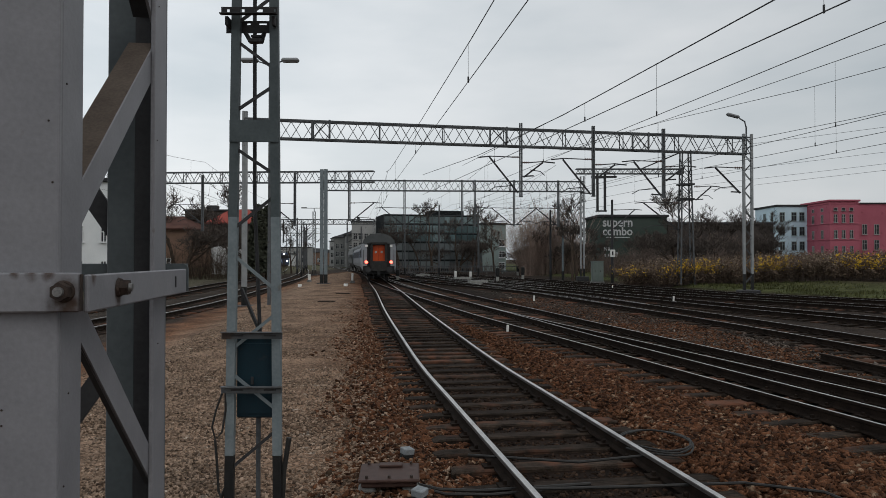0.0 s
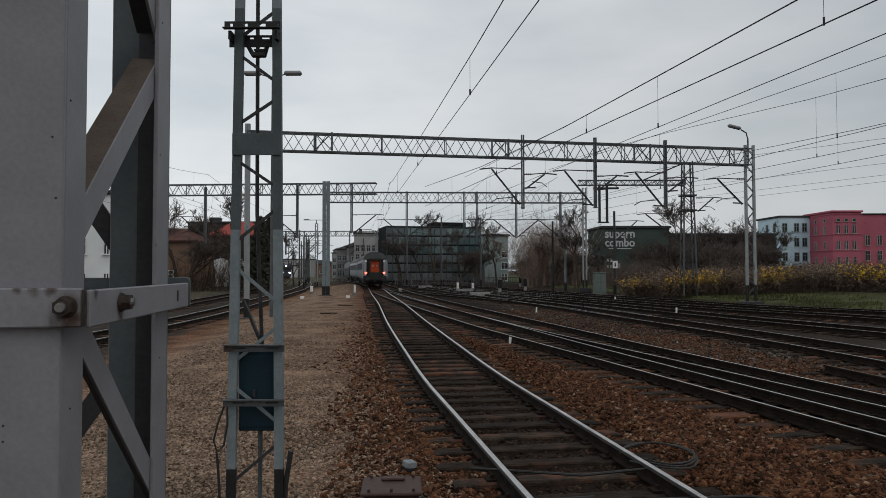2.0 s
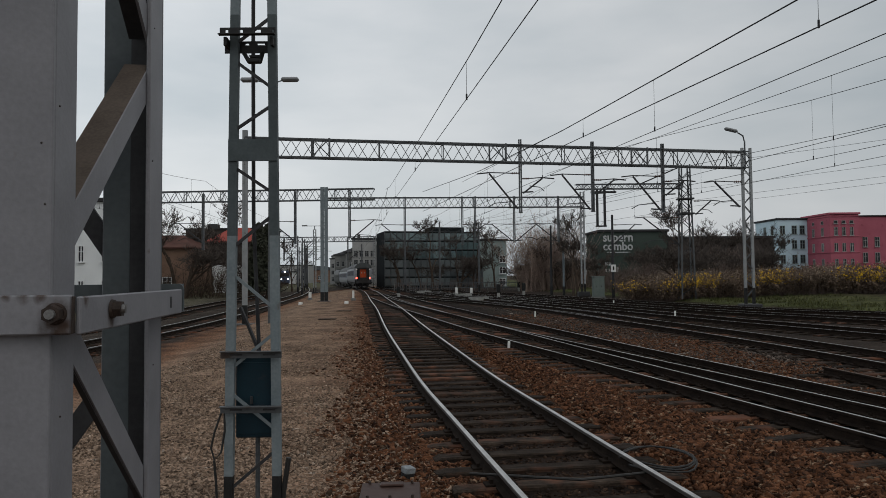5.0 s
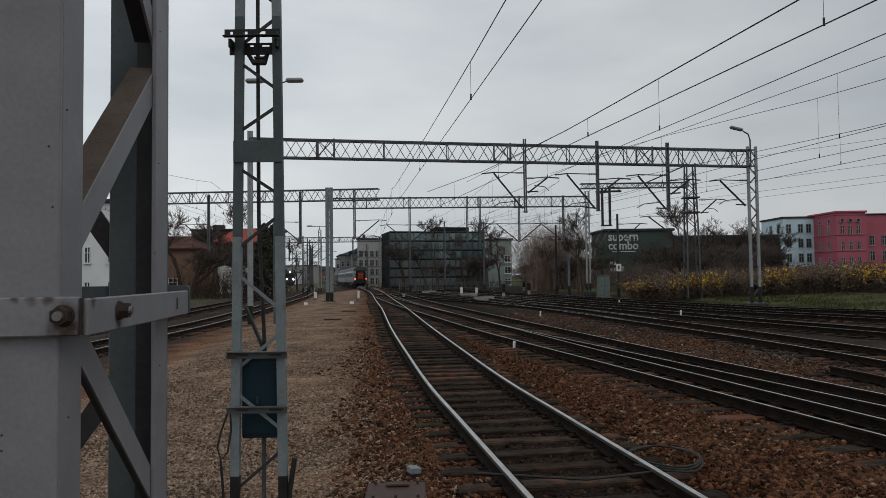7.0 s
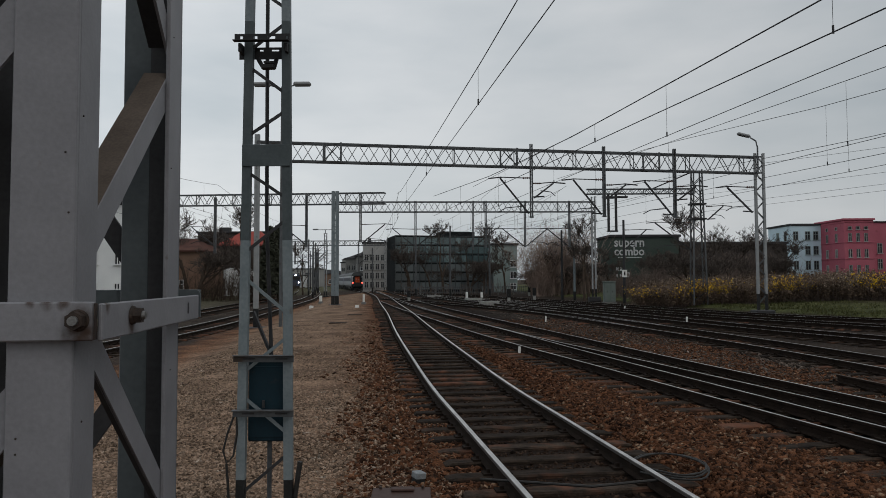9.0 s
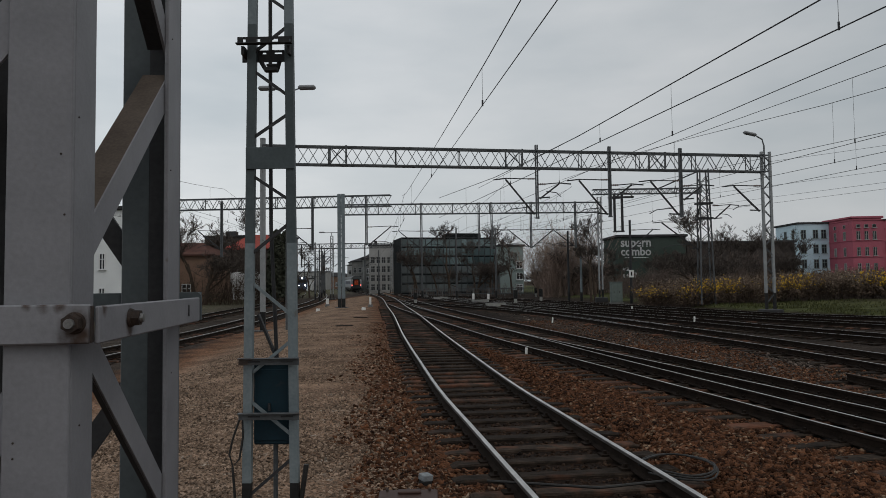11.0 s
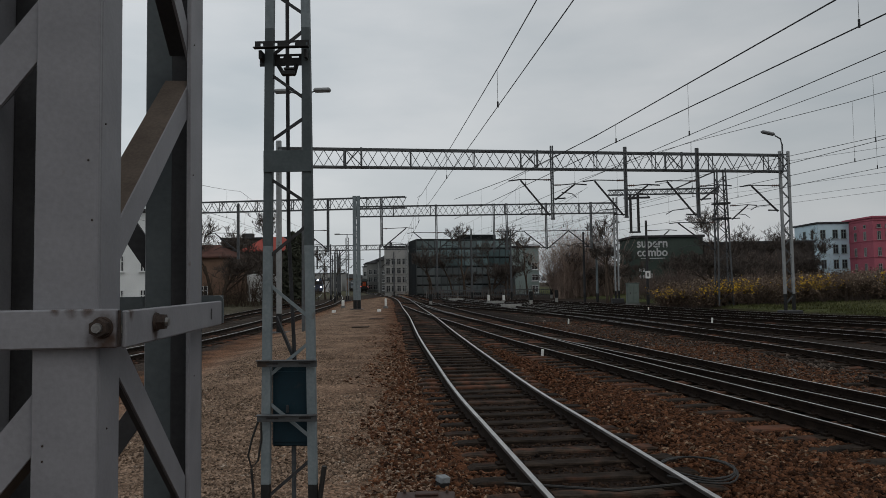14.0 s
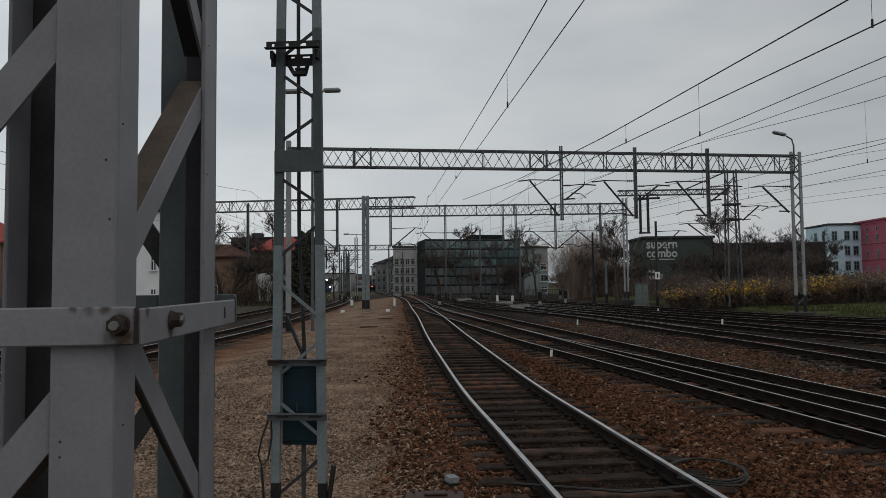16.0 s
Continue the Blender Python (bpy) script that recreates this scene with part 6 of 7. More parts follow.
def bracket_mast():
    e = thing("bracket_mast", pose(17.9, 50, 0.25), "dark four-legged lattice mast with a long side bracket", "lattice mast")
    h = 9.9
    legs = []
    for sx in (-1, 1):
        for sy in (-1, 1):
            bm = B()
            bar(bm, (sx * 0.5, sy * 0.4, 0), (sx * 0.3, sy * 0.25, h), 0.09)
            part("leg", bm, GALV_DARK, e)
    bm = B()
    z, k = 0.3, 1
    while z < h - 0.7:
        for sy in (-1, 1):
            w0, w1 = 0.5 - 0.2 * z / h, 0.5 - 0.2 * (z + 0.7) / h
            bar(bm, (-k * w0, sy * w0 * 0.8, z), (k * w1, sy * w1 * 0.8, z + 0.7), 0.045)
            bar(bm, (sy * w0, -k * w0 * 0.8, z), (sy * w1, k * w1 * 0.8, z + 0.7), 0.045)
        z, k = z + 0.7, -k
    part("lacing", bm, DARK_STEEL, e)
    bm = B()
    truss(bm, (-0.2, 0, 8.15), (-8.1, 0, 8.15), 0.4, 0.35, 0.6, 0.06, 0.035)
    part("bracket_truss", bm, GALV_DARK, e)
    bm = B()
    bar(bm, (-0.2, 0, 9.8), (-3.3, 0, 8.5), 0.09)
    part("stay", bm, DARK_STEEL, e)
    bm = B()
    for x in (-6.5, -5.95):
        bar(bm, (x, 0, 5.4), (x, 0, 8.1), 0.16)
    box(bm, -6.95, -0.15, 7.86, -5.1, 0.15, 7.98)
    box(bm, -6.62, -0.12, 5.35, -5.83, 0.12, 5.45)
    part("switch_hanger", bm, DARK_STEEL, e, "dark line disconnector frame")
    for z in (6.2, 7.3):
        bm = B()
        box(bm, -0.55, -0.4, z, 0.55, 0.4, z + 0.12)
        part("counterweight_frame", bm, DARK_STEEL, e)
    cantilever("cantilever", (0.6, 0), 1, 1.6, 7.2, 6.2, e)
    cantilever("cantilever", (-0.4, 0), -1, 3.0, 6.0, 4.0, e)


def slim_post(x, y, h, paint, label, plate=False, arm=0):
    z = ground_z(x, y)
    e = thing("slim_post", pose(x, y, z), label, "post")
    bm = B()
    tube(bm, [(0, 0, -0.2), (0, 0, h)], 0.13, 0.1, n=8)
    part("pole", bm, paint, e)
    bm = B()
    tube(bm, [(0, 0, -0.2), (0, 0, 0.9)], 0.145, 0.14, n=8)
    part("foot", bm, BLACK_PAINT, e)
    if plate:
        bm = B()
        box(bm, -0.22, -0.17, 2.3, 0.22, -0.145, 2.95, bevel=0.01)
        p = part("plate", bm, PLATE_WHITE, e, "white enamel plate")
        bm = B()
        box(bm, -0.06, -0.176, 2.45, 0.06, -0.1715, 2.8)
        part("mark", bm, BLACK_PAINT, p)
    if arm:
        cantilever("cantilever", (0, 0), arm, 2.3, h - 0.9, h - 2.6, e)
    return e


def dwarf_signal(x, y, h, paint, label):
    e = thing("dwarf_signal", pose(x, y, ground_z(x, y)), label, "dwarf signal", "dwarf signals")
    if paint is not BLACK_PAINT:
        bm = B()
        w = 0.085 if h > 1.12 else 0.13
        box(bm, -w, -0.1, 0.2, w, 0.1, h * 0.75, bevel=0.03)
        part("post", bm, paint, e)
        bm = B()
        box(bm, -0.2, -0.16, -0.1, 0.2, 0.16, 0.196, bevel=0.03)
        part("foot", bm, CONCRETE, e)
        return
    bm = B()
    box(bm, -0.13, -0.1, -0.1, 0.13, 0.1, h * 0.4, bevel=0.02)
    part("stand", bm, PALE_STAND, e, "pale concrete stand")
    bm = B()
    box(bm, -0.17, -0.14, h * 0.4, 0.17, 0.14, h, bevel=0.04)
    hd = part("signal_head", bm, paint, e)
    for z in (0.6, 0.82):
        bm = B()
        tube(bm, [(0, -0.141, h * z), (0, -0.22, h * z)], 0.07, n=10)
        part("visor", bm, paint, hd)


def point_machine(x, y, turn):
    e = thing("point_machine", pose(x, y, ground_z(x, y), 0, 0, turn), "low pale grey point machine beside the switch", "point machine", "point machines")
    bm = B()
    box(bm, -0.8, -0.3, 0.04, 0.8, 0.3, 0.27, bevel=0.03)
    part("case", bm, PALE_STAND, e)
    bm = B()
    box(bm, -0.84, -0.33, 0.274, 0.84, 0.33, 0.32, bevel=0.015)
    part("lid", bm, PALE_STAND, e)
    bm = B()
    bar(bm, (-0.8, 0, 0.12), (-2.0, 0, 0.12), 0.06)
    part("throw_rod", bm, DARK_STEEL, e)
    bm = B()
    box(bm, -1.0, -0.4, -0.1, 1.0, 0.4, 0.036)
    part("bed", bm, CONCRETE, e)


def marker_peg(x, y, h):
    e = thing("marker_peg", pose(x, y, ground_z(x, y), 0, 3, 0), "short white painted marker peg in the ballast", "marker peg", "marker pegs")
    bm = B()
    w = 0.14 if h < 0.2 else 0.035
    box(bm, -w, -w, -0.1, w, w, h, bevel=0.01)
    part("peg", bm, WHITE_PAINT, e)


def junction_box():
    e = thing("junction_box", pose(-0.495, 6.32, -0.08, 0, 0, 3), "low brown trackside junction box on concrete feet", "junction box")
    bm = B()
    box(bm, -0.25, -0.225, 0.135, 0.25, 0.225, 0.18, bevel=0.012)
    part("box_body", bm, BROWN_BOX, e)
    bm = B()
    box(bm, -0.275, -0.255, 0.184, 0.275, 0.255, 0.215, bevel=0.01)
    box(bm, -0.1, 0.1, 0.217, 0.12, 0.2, 0.24, bevel=0.008)
    lid = part("lid", bm, BROWN_BOX, e)
    for x in (-0.2, 0.0, 0.2):
        for y in (-0.2, 0.21):
            bm = B()
            bmesh.ops.create_cone(bm, cap_ends=True, segments=6, radius1=0.016, radius2=0.014, depth=0.02, matrix=Matrix.Translation((x, y, 0.228)))
            part("bolt", bm, WASHER, lid)
    for x in (-0.2, 0.2):
        bm = B()
        box(bm, x - 0.08, -0.2, -0.1, x + 0.08, 0.2, 0.131, bevel=0.02)
        part("concrete_foot", bm, CONCRETE, e)
    bm = B()
    tube(bm, [(0.26, -0.1, 0.12), (0.45, -0.15, 0.09), (0.8, -0.12, 0.06), (1.2, -0.05, 0.05), (1.9, 0.05, 0.05)], 0.016, n=6)
    tube(bm, [(0.26, -0.16, 0.12), (0.5, -0.22, 0.07), (0.9, -0.2, 0.05), (1.4, -0.12, 0.05)], 0.014, n=6)
    part("cable", bm, RUBBER, e)


def concrete_cube(x, y, s, turn):
    e = thing("concrete_marker", pose(x, y, 0, 4, 5, turn), "small marker block with pale cap and black base", "marker block", "concrete markers")
    bm = B()
    box(bm, -s / 2, -s / 2, s * 0.5, s / 2, s / 2, s * 1.05, bevel=0.007)
    part("cap", bm, BLOCK_PALE, e, "pale grey painted cap")
    bm = B()
    box(bm, -s * 0.46, -s * 0.46, -0.08, s * 0.46, s * 0.46, s * 0.5, bevel=0.008)
    part("block", bm, BLACK_PAINT, e, "black base")


def cable_coil():
    e = thing("cable_coil", pose(2.36, 7.6, 0), "black cable coiled loosely over the sleepers", "cable")
    bm = B()
    for k in range(3):
        r = 0.42 - 0.035 * k
        pts = [(r * math.cos(a) + 0.03 * math.sin(3 * a + k), 1.25 * r * math.sin(a), 0.06 + 0.012 * k + 0.01 * math.sin(2 * a)) for a in [i * 0.35 - 2.6 for i in range(17)]]
        tube(bm, pts, 0.011, n=6)
    part("loop", bm, RUBBER, e)
    bm = B()
    tube(bm, [(-1.6, -1.55, 0.06), (-0.6, -1.45, 0.05), (0.4, -1.35, 0.05), (1.0, -1.6, 0.05), (1.2, -2.2, 0.04)], 0.014, n=6)
    tube(bm, [(-2.1, -0.5, 0.06), (-1.0, -0.75, 0.06), (-0.2, -0.5, 0.06), (0.2, -0.3, 0.06)], 0.014, n=6)
    part("tail", bm, RUBBER, e)


def relay_cabinet():
    e = thing("relay_cabinet", pose(13.2, 60, 0), "grey-green trackside relay cabinet", "cabinet")
    bm = B()
    box(bm, 0, 0, 0.12, 1.0, 0.6, 1.85, bevel=0.02)
    part("body", bm, RELAY, e)
    bm = B()
    box(bm, -0.06, -0.06, 1.854, 1.06, 0.66, 1.93, bevel=0.02)
    part("roof", bm, RELAY, e)
    for x in (0.03, 0.51):
        bm = B()
        box(bm, x, -0.03, 0.2, x + 0.46, -0.004, 1.8, bevel=0.01)
        d = part("door", bm, RELAY, e)
        bm = B()
        box(bm, x + 0.2, -0.05, 0.95, x + 0.24, -0.032, 1.1)
        part("handle", bm, DARK_STEEL, d)
    bm = B()
    box(bm, -0.08, -0.08, -0.2, 1.08, 0.68, 0.116)
    part("plinth", bm, CONCRETE, e)


def fence():
    e = thing("low_fence", pose(-7, 96, 0), "low grey railing fence in front of the scrub", "fence")
    for k in range(11):
        bm = B()
        box(bm, k * 2.2 - 0.06, -0.06, -0.1, k * 2.2 + 0.06, 0.06, 1.2, bevel=0.01)
        part("post", bm, CONCRETE, e)
    for z in (0.35, 1.05):
        bm = B()
        box(bm, 0, -0.1, z, 22, -0.062, z + 0.1)
        part("rail", bm, GALV_DARK, e)
    for k in range(73):
        bm = B()
        box(bm, 0.25 + k * 0.3, -0.14, 0.15, 0.31 + k * 0.3, -0.102, 1.2)
        part("slat", bm, GALV_DARK, e)


def wooden_fence():
    e = thing("wooden_fence", pose(-33.4, 88, -0.3, 0, 0, 4), "short weathered wooden fence on the grassy verge", "fence")
    for k in range(5):
        bm = B()
        box(bm, k * 0.8 - 0.06, -0.06, -0.2, k * 0.8 + 0.06, 0.06, 1.25, bevel=0.015)
        part("post", bm, PALE_WOOD, e)
    for z in (0.35, 0.72, 1.08):
        bm = B()
        box(bm, -0.15, -0.095, z, 3.35, -0.063, z + 0.13, bevel=0.008)
        part("rail", bm, PALE_WOOD, e)


def far_locomotive():
    p = on_track(TRACK_L2, 196)
    e = thing("locomotive", pose(p.x, p.y, ground_z(p.x, p.y) + 0.19, 0, 0, 14), "distant dark locomotive with its headlights on", "locomotive")
    bm = B()
    prism(bm, [(-1.45, 0.6), (-1.45, 2.6), (-1.25, 3.7), (-0.8, 4.1), (0.8, 4.1), (1.25, 3.7), (1.45, 2.6), (1.45, 0.6)], 0, 15)
    part("body", bm, COACH_BLUE, e)
    bm = B()
    box(bm, -1.2, -0.03, 2.5, 1.2, -0.004, 3.3)
    part("windscreen", bm, PANE, e)
    for s, z in ((-0.9, 1.7), (0.9, 1.7), (0, 3.75)):
        bm = B()
        tube(bm, [(s, 0, z), (s, -0.08, z)], 0.22, n=12)
        part("headlight", bm, HEAD_WHITE, e, "glowing white headlight")
    bm = B()
    box(bm, -1.2, 0.5, 0.2, 1.2, 14.5, 0.596)
    part("underframe", bm, BLACK_PAINT, e)


def small_things():
    street_lamp()
    gantry_lamp()
    bracket_mast()
    slim_post(15.1, 60.5, 7.4, DARK_STEEL, "slim dark post with a white plate and wire bracket", True, 1)
    slim_post(11.1, 70, 7.2, DARK_STEEL, "slim dark post with a black foot beside the scrub")
    slim_post(12.2, 69, 5.2, GALV, "thin pale post beside the scrub")
    for x, y, h in ((-21.5, 100, 8.5), (-25.4, 122, 9.5), (-28.5, 142, 9.0), (-33.5, 165, 9.5), (-19.2, 92, 7.0), (-23.4, 96, 6.0), (-31.5, 118, 9.0), (-13.5, 112, 7.5), (4.6, 88, 9.0), (-0.5, 90, 9.3), (-5.2, 92, 8.0)):
        slim_post(x, y, h, GALV_DARK, "distant grey line mast beside the tracks", False, 1 if x < -20 else 0)
    for x, y, h in ((-23.0, 112, 8.6), (-26.6, 132, 9.2), (-30.6, 150, 9.6), (-36.5, 172, 10.0), (-41, 190, 10.0), (-35.2, 135, 8.0), (-46, 205, 10.5), (-52, 225, 11.0), (-39.5, 158, 9.0), (-48.5, 185, 9.5)):
        slim_post(x, y, h, GALV_DARK if y < 160 else DARK_STEEL, "distant slim line mast beside the western tracks", False, -1 if int(y) % 3 else 1)
    e = thing("lattice_lamp_mast", pose(-19.2, 101, -0.2), "distant lattice mast with twin lamps on top", "lamp mast")
    lattice_post(e, (0, 0), 0, 9.4, 0.35, 0.7)
    bm = B()
    bar(bm, (-1.7, 0, 9.9), (1.7, 0, 9.9), 0.08)
    bar(bm, (0, 0, 9.3), (0, 0, 9.9), 0.1)
    part("cross_arm", bm, GALV_DARK, e)
    for x in (-1.5, 1.5):
        bm = B()
        box(bm, x - 0.4, -0.15, 9.86, x + 0.4, 0.15, 10.06, bevel=0.05)
        part("lamp_head", bm, LAMP_GREY, e)
    for x, y, h, p, lb in ((1.35, 73, 1.1, WHITE_PAINT, "white dwarf signal between the yard tracks"), (3.0, 74, 1.0, WHITE_PAINT, "white dwarf signal among the yard tracks"), (4.9, 61, 1.3, BLACK_PAINT, "black dwarf signal among the yard tracks"),
                            (8.0, 68, 1.3, BLACK_PAINT, "black dwarf signal near the scrub"), (9.7, 88, 1.2, BLACK_PAINT, "black dwarf signal before the thicket"), (-4.4, 66, 1.1, BLACK_PAINT, "black dwarf signal beside the main track"), (-8.0, 60, 1.15, WHITE_PAINT, "white dwarf signal at the end of the path"), (-13.0, 66, 1.0, WHITE_PAINT, "white dwarf signal beside the western track")):
        dwarf_signal(x, y, h, p, lb)
    for x, y, turn in ((-2.4, 81, 14), (2.9, 56.5, 16), (1.9, 66.5, 16), (-16.2, 126, 30)):
        point_machine(x, y, turn)
    for x, y, h in ((1.85, 19.5, 0.21), (11.2, 33, 0.3), (11.6, 46.5, 0.3), (4.55, 34, 0.28), (-11.6, 55, 0.19), (-7.6, 53, 0.19)):
        marker_peg(x, y, h)
    junction_box()
    concrete_cube(-0.385, 7.15, 0.115, 35)
    concrete_cube(-0.205, 5.9, 0.115, -28)
    cable_coil()
    relay_cabinet()
    fence()
    wooden_fence()
    far_locomotive()
    e = thing("covered_column", pose(5.6, 108, 0), "dark covered column standing before the grey house", "column")
    bm = B()
    tube(bm, [(0, 0, -0.1), (0, 0, 3.2), (0, 0, 4.3), (0, 0, 4.8)], 0.75, 0.45, n=10)
    part("cover", bm, MULLION, e)


small_things()


def grass():
    rnd = random.Random(31)
    bm = B()
    for k in range(9000):
        y = rnd.uniform(24, 62)
        r = rnd.triangular(23.8, 32, 25.5)
        x = r - 0.13 * y
        if across(x, y) < 23.9 or noise.noise((x * 0.5, y * 0.5, 3)) < -0.15:
            continue
        z = ground_z(x, y)
        a, h, w = rnd.uniform(0, 6.28), rnd.uniform(0.06, 0.2), rnd.uniform(0.02, 0.05)
        dx, dy = math.cos(a) * w, math.sin(a) * w
        vs = [bm.verts.new(p) for p in ((x - dx, y - dy, z - 0.02), (x + dx, y + dy, z - 0.02), (x + rnd.uniform(-0.1, 0.1), y + rnd.uniform(-0.1, 0.1), z + h))]
        bm.faces.new(vs)
    o = obj("grass", bm, GRASS_BLADE)
    tagged(o, "short spring grass on the trackside bank", "grass", kind="stuff")


grass()


# ---------------------------------------------------------------- loose stones
def stone_dip(x, y):
    k = np.clip((1.6 - track_distance(x, y)) / 0.3, 0, 1)
    return k * (np.array([sink(a, b) for a, b in zip(x, y)]) - 0.016)


def stones(name, label, rects, sizes, material, seed, keep):
    """Loose stones, far past counting, strewn over the stretches given and joined."""
    rng = np.random.default_rng(seed)
    # an angular chip of eight corners, one pair drawn in to a ridge
    base = np.array([(-1, -0.7, -0.6), (1, -0.8, -0.6), (0.9, 0.8, -0.6), (-1, 0.7, -0.6), (-0.7, -0.35, 0.75), (0.6, -0.6, 0.6), (0.75, 0.5, 0.8), (-0.6, 0.55, 0.5)])
    tri = np.array([(0, 2, 1), (0, 3, 2), (4, 5, 6), (4, 6, 7), (0, 1, 5), (0, 5, 4), (1, 2, 6), (1, 6, 5), (2, 3, 7), (2, 7, 6), (3, 0, 4), (3, 4, 7)])
    allv, allf, count = [], [], 0
    for x0, x1, y0, y1, per in rects:
        n = int((x1 - x0) * (y1 - y0) * per)
        x, y = rng.uniform(x0, x1, n), rng.uniform(y0, y1, n)
        ok = keep(x, y, rng)
        x, y = x[ok], y[ok]
        n = len(x)
        s = rng.uniform(*sizes, n) * rng.choice([0.7, 1.0, 1.35], n)
        z = np.array([ground_z(a, b) for a, b in zip(x, y)]) + s * rng.uniform(-0.1, 0.35, n) + stone_dip(x, y)
        ang = rng.uniform(0, 6.28, n)
        v = base[None] * (1 + rng.uniform(-0.4, 0.35, (n, 8, 3))) * s[:, None, None] * np.stack([rng.uniform(0.8, 1.5, n), rng.uniform(0.6, 1.1, n), rng.uniform(0.4, 0.9, n)], -1)[:, None]
        ca, sa = np.cos(ang)[:, None], np.sin(ang)[:, None]
        v = np.stack([v[..., 0] * ca - v[..., 1] * sa, v[..., 0] * sa + v[..., 1] * ca, v[..., 2] + v[..., 0] * rng.uniform(-0.6, 0.6, n)[:, None] + v[..., 1] * rng.uniform(-0.5, 0.5, n)[:, None]], -1) + np.stack([x, y, z], -1)[:, None]
        allv.append(v.reshape(-1, 3))
        allf.append((tri[None] + 8 * np.arange(n)[:, None, None]).reshape(-1, 3) + count)
        count += 8 * n
    v, f = np.concatenate(allv), np.concatenate(allf)
    me = bpy.data.meshes.new(name)
    me.vertices.add(len(v))
    me.vertices.foreach_set("co", v.ravel())
    me.loops.add(f.size)
    me.loops.foreach_set("vertex_index", f.ravel().astype(np.int32))
    me.polygons.add(len(f))
    me.polygons.foreach_set("loop_start", (np.arange(len(f)) * 3).astype(np.int32))
    me.update(calc_edges=True)
    me.materials.append(material)
    tagged(new(name, me), label, "stones", kind="stuff")


def off_sleepers(x, y, rng):
    ok = np.ones(len(x), bool)
    for ln in LINES[:5]:
        near = ln[(ln[:, 1] < 40) & (ln[:, 1] > 2)]
        d = np.roll(near, -1, 0) - near
        d[-1] = d[-2]
        d /= np.linalg.norm(d, axis=1)[:, None]
        for (px, py), (tx, ty) in zip(near, d):
            rx, ry = x - px, y - py
            along, across = rx * tx + ry * ty, abs(rx * ty - ry * tx)
            ok &= ~((abs(along) < 0.15) & (across < 1.33)) | (rng.random(len(x)) < 0.03)
            ok &= ~((abs(along) < 0.4) & (abs(across - 0.753) < 0.1))
            ok &= ~((abs(along) < 0.32) & (across < 0.7)) | (rng.random(len(x)) < 0.75)
    return ok


def in_gauge(x, y):
    d = np.full(len(x), 99.0)
    for ln in LINES[:3]:
        for cx, cy in ln[(ln[:, 1] < 40) & (ln[:, 1] > 2)]:
            d = np.minimum(d, np.hypot(x - cx, y - cy))
    return d < 0.78


def ballast_side(x, y, rng):
    r = x + 0.13 * y + rng.normal(0, 0.9, len(x))
    return (r > 0.4) & off_sleepers(x, y, rng) & ~in_gauge(x, y)


def oily_side(x, y, rng):
    return off_sleepers(x, y, rng) & in_gauge(x, y)


def path_side(x, y, rng):
    r = x + 0.13 * y + rng.normal(0, 0.8, len(x))
    return (r < 0.45) & (r > -6.0)


OILY_STONE = mat("oily_ballast_stone", (0.010, 0.006, 0.004), (0.045, 0.027, 0.018), 0.85, 6, 60, 0.3, spot=(0.10, 0.07, 0.05), spot_at=0.64, island=0.85)
stones("oily_stones", "dark oily ballast stones between the rails", ((-0.6, 8.5, 4.4, 9, 650), (-1.2, 7.5, 9, 14, 480), (-2.5, 5, 14, 22, 200)), (0.012, 0.026), OILY_STONE, 6, oily_side)
stones("ballast_stones", "loose rust-brown ballast stones beside the track", ((-1.2, 6.5, 4.4, 9, 1300), (-1.8, 7.5, 9, 14, 800), (-3, 8, 14, 22, 320), (-4.5, 8, 22, 36, 60), (5, 9, 6, 16, 120)), (0.015, 0.033), STONE, 3, ballast_side)
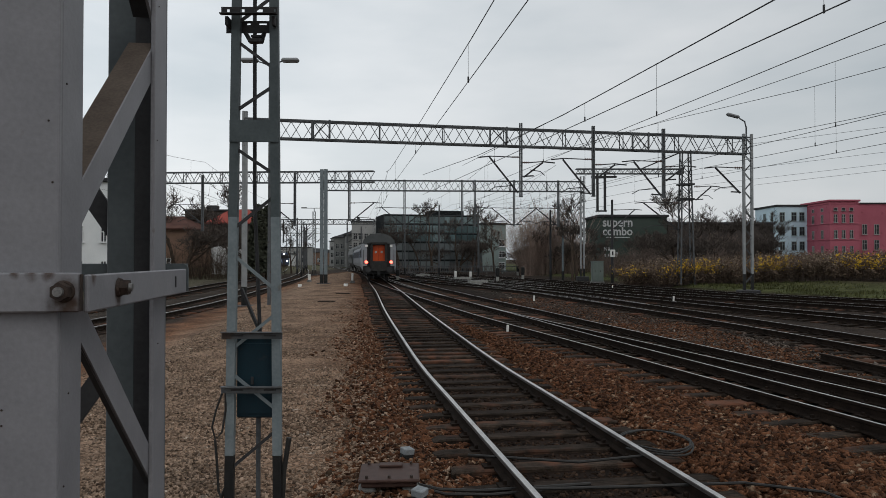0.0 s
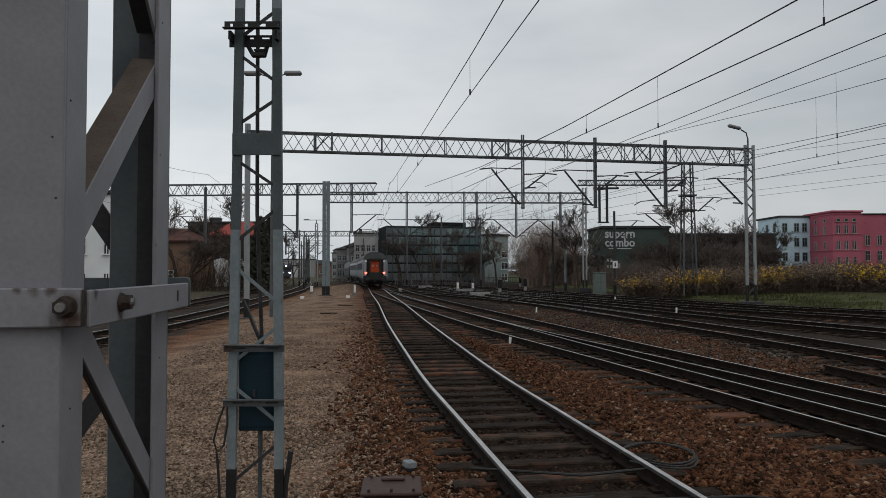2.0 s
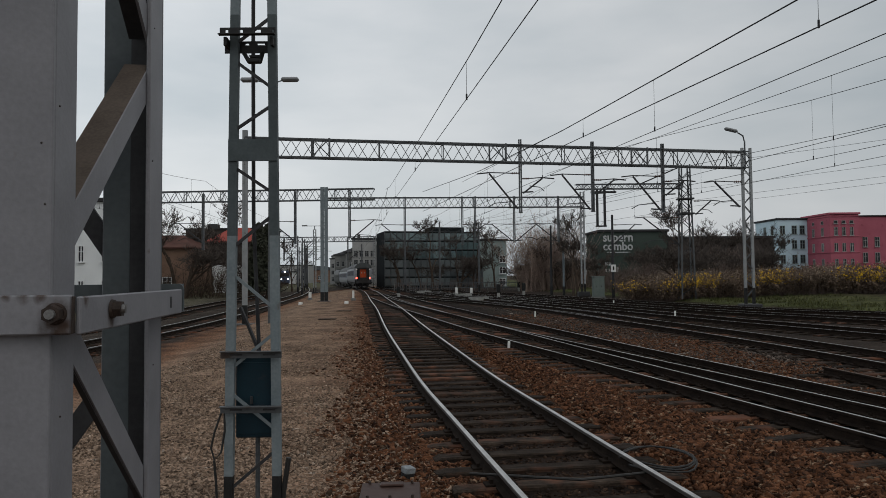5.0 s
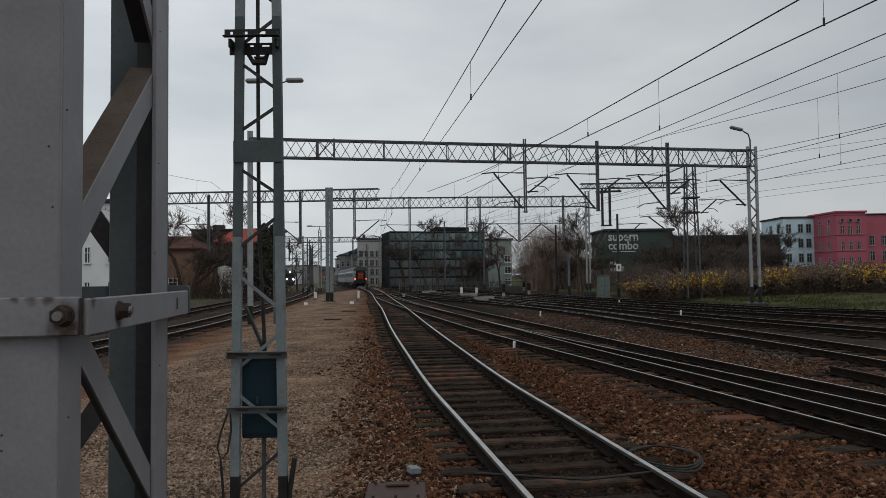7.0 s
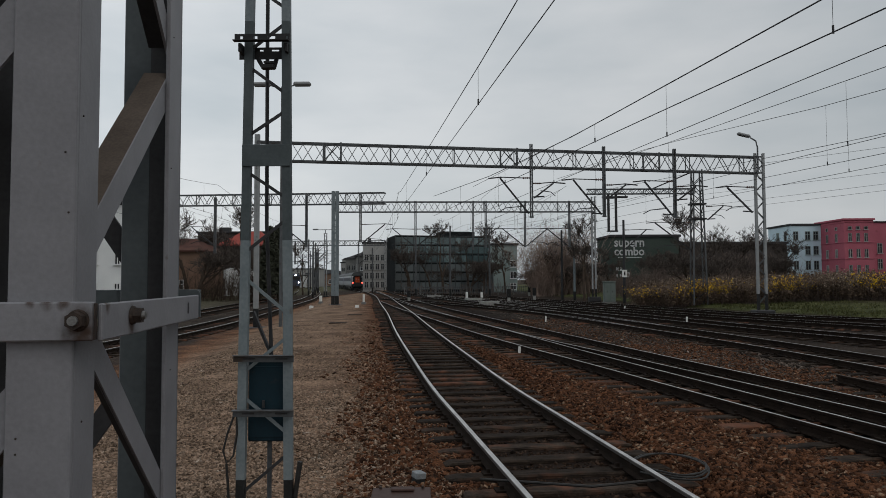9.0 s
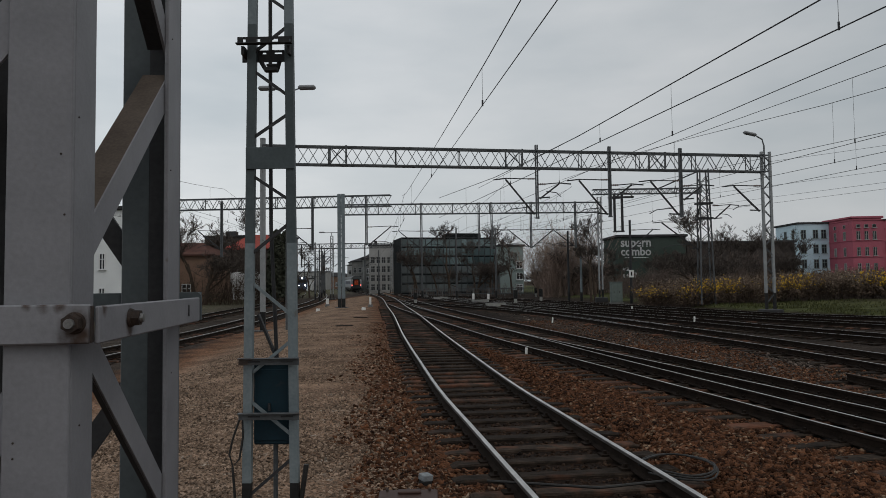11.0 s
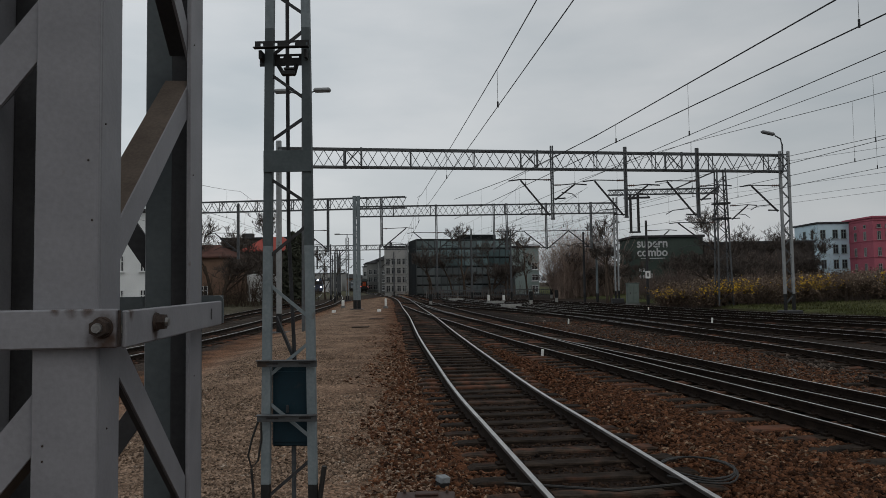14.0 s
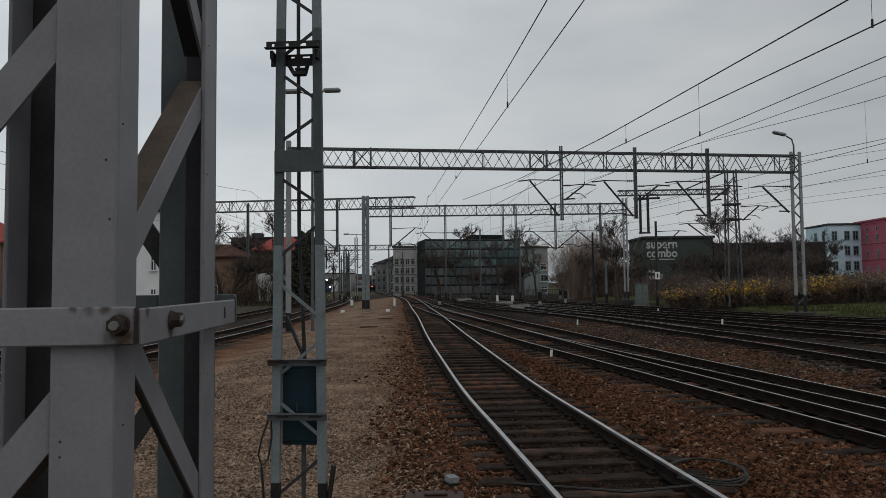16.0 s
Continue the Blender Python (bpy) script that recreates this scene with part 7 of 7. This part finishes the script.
stones("path_pebbles", "tan gravel pebbles of the path", ((-5.0, 0.2, 4.2, 8, 1700), (-6.0, -0.2, 8, 13, 900), (-7.5, -1, 13, 22, 260), (-8.5, -2, 22, 36, 50)), (0.009, 0.019), PEBBLE, 4, path_side)


def grey_side(x, y, rng):
    r = x + 0.13 * y + rng.normal(0, 0.25, len(x))
    return (r > 7.9) & (r < 11.8) & off_sleepers(x, y, rng)


STONE_GREY = mat("grey_ballast_stone", (0.032, 0.024, 0.02), (0.10, 0.078, 0.064), 0.9, 1.2, 60, 0.3, spot=(0.15, 0.13, 0.115), spot_at=0.6, island=0.8)
stones("grey_ballast_stones", "loose grey ballast stones between the yard tracks", ((4, 11, 8, 20, 110), (3, 10, 20, 34, 60), (0, 8, 34, 55, 14)), (0.018, 0.036), STONE_GREY, 8, grey_side)


def cover_plate(x, y, turn):
    e = thing("cover_plate", pose(x, y, ground_z(x, y) + 0.01, 0, 0, turn), "flat dark steel cover plate sunk in the gravel path", "cover plate", "cover plates")
    bm = B()
    box(bm, -0.42, -0.3, -0.05, 0.42, 0.3, 0.02, bevel=0.01)
    pl = part("plate", bm, RAIL_SIDE, e)
    bm = B()
    box(bm, -0.06, -0.02, 0.021, 0.06, 0.02, 0.035)
    part("grip", bm, WASHER, pl)


cover_plate(-5.75, 33.6, 4)
cover_plate(-6.1, 41.5, -3)


# ---------------------------------------------------------------- motion
def motions():
    pts = spline(TRACK_A, 0.5)
    run = [(0, 56), (1, 66), (2, 76.5), (3, 86), (4, 95.5), (5, 105.5), (6, 116), (7, 127), (8, 139), (9, 150.5), (10, 162), (11, 173), (12, 183.5), (13, 194), (14, 204), (15, 214), (16, 224)]
    ys = np.array([p.y for p in pts])
    for k, c in enumerate(COACHES):
        rows = []
        for t, y in run:
            i = int(np.argmin(abs(ys - y))) + round(k * 25.6 / 0.5)
            p, q = pts[min(i, len(pts) - 60)], pts[min(i + 48, len(pts) - 1)]
            d = q - p
            rows.append((t, Matrix.Translation((p.x, p.y, ground_z(p.x, p.y) + 0.185)) @ Matrix.Rotation(math.atan2(d.y, d.x) - math.pi / 2, 4, "Z")))
        walk(c, rows)


motions()
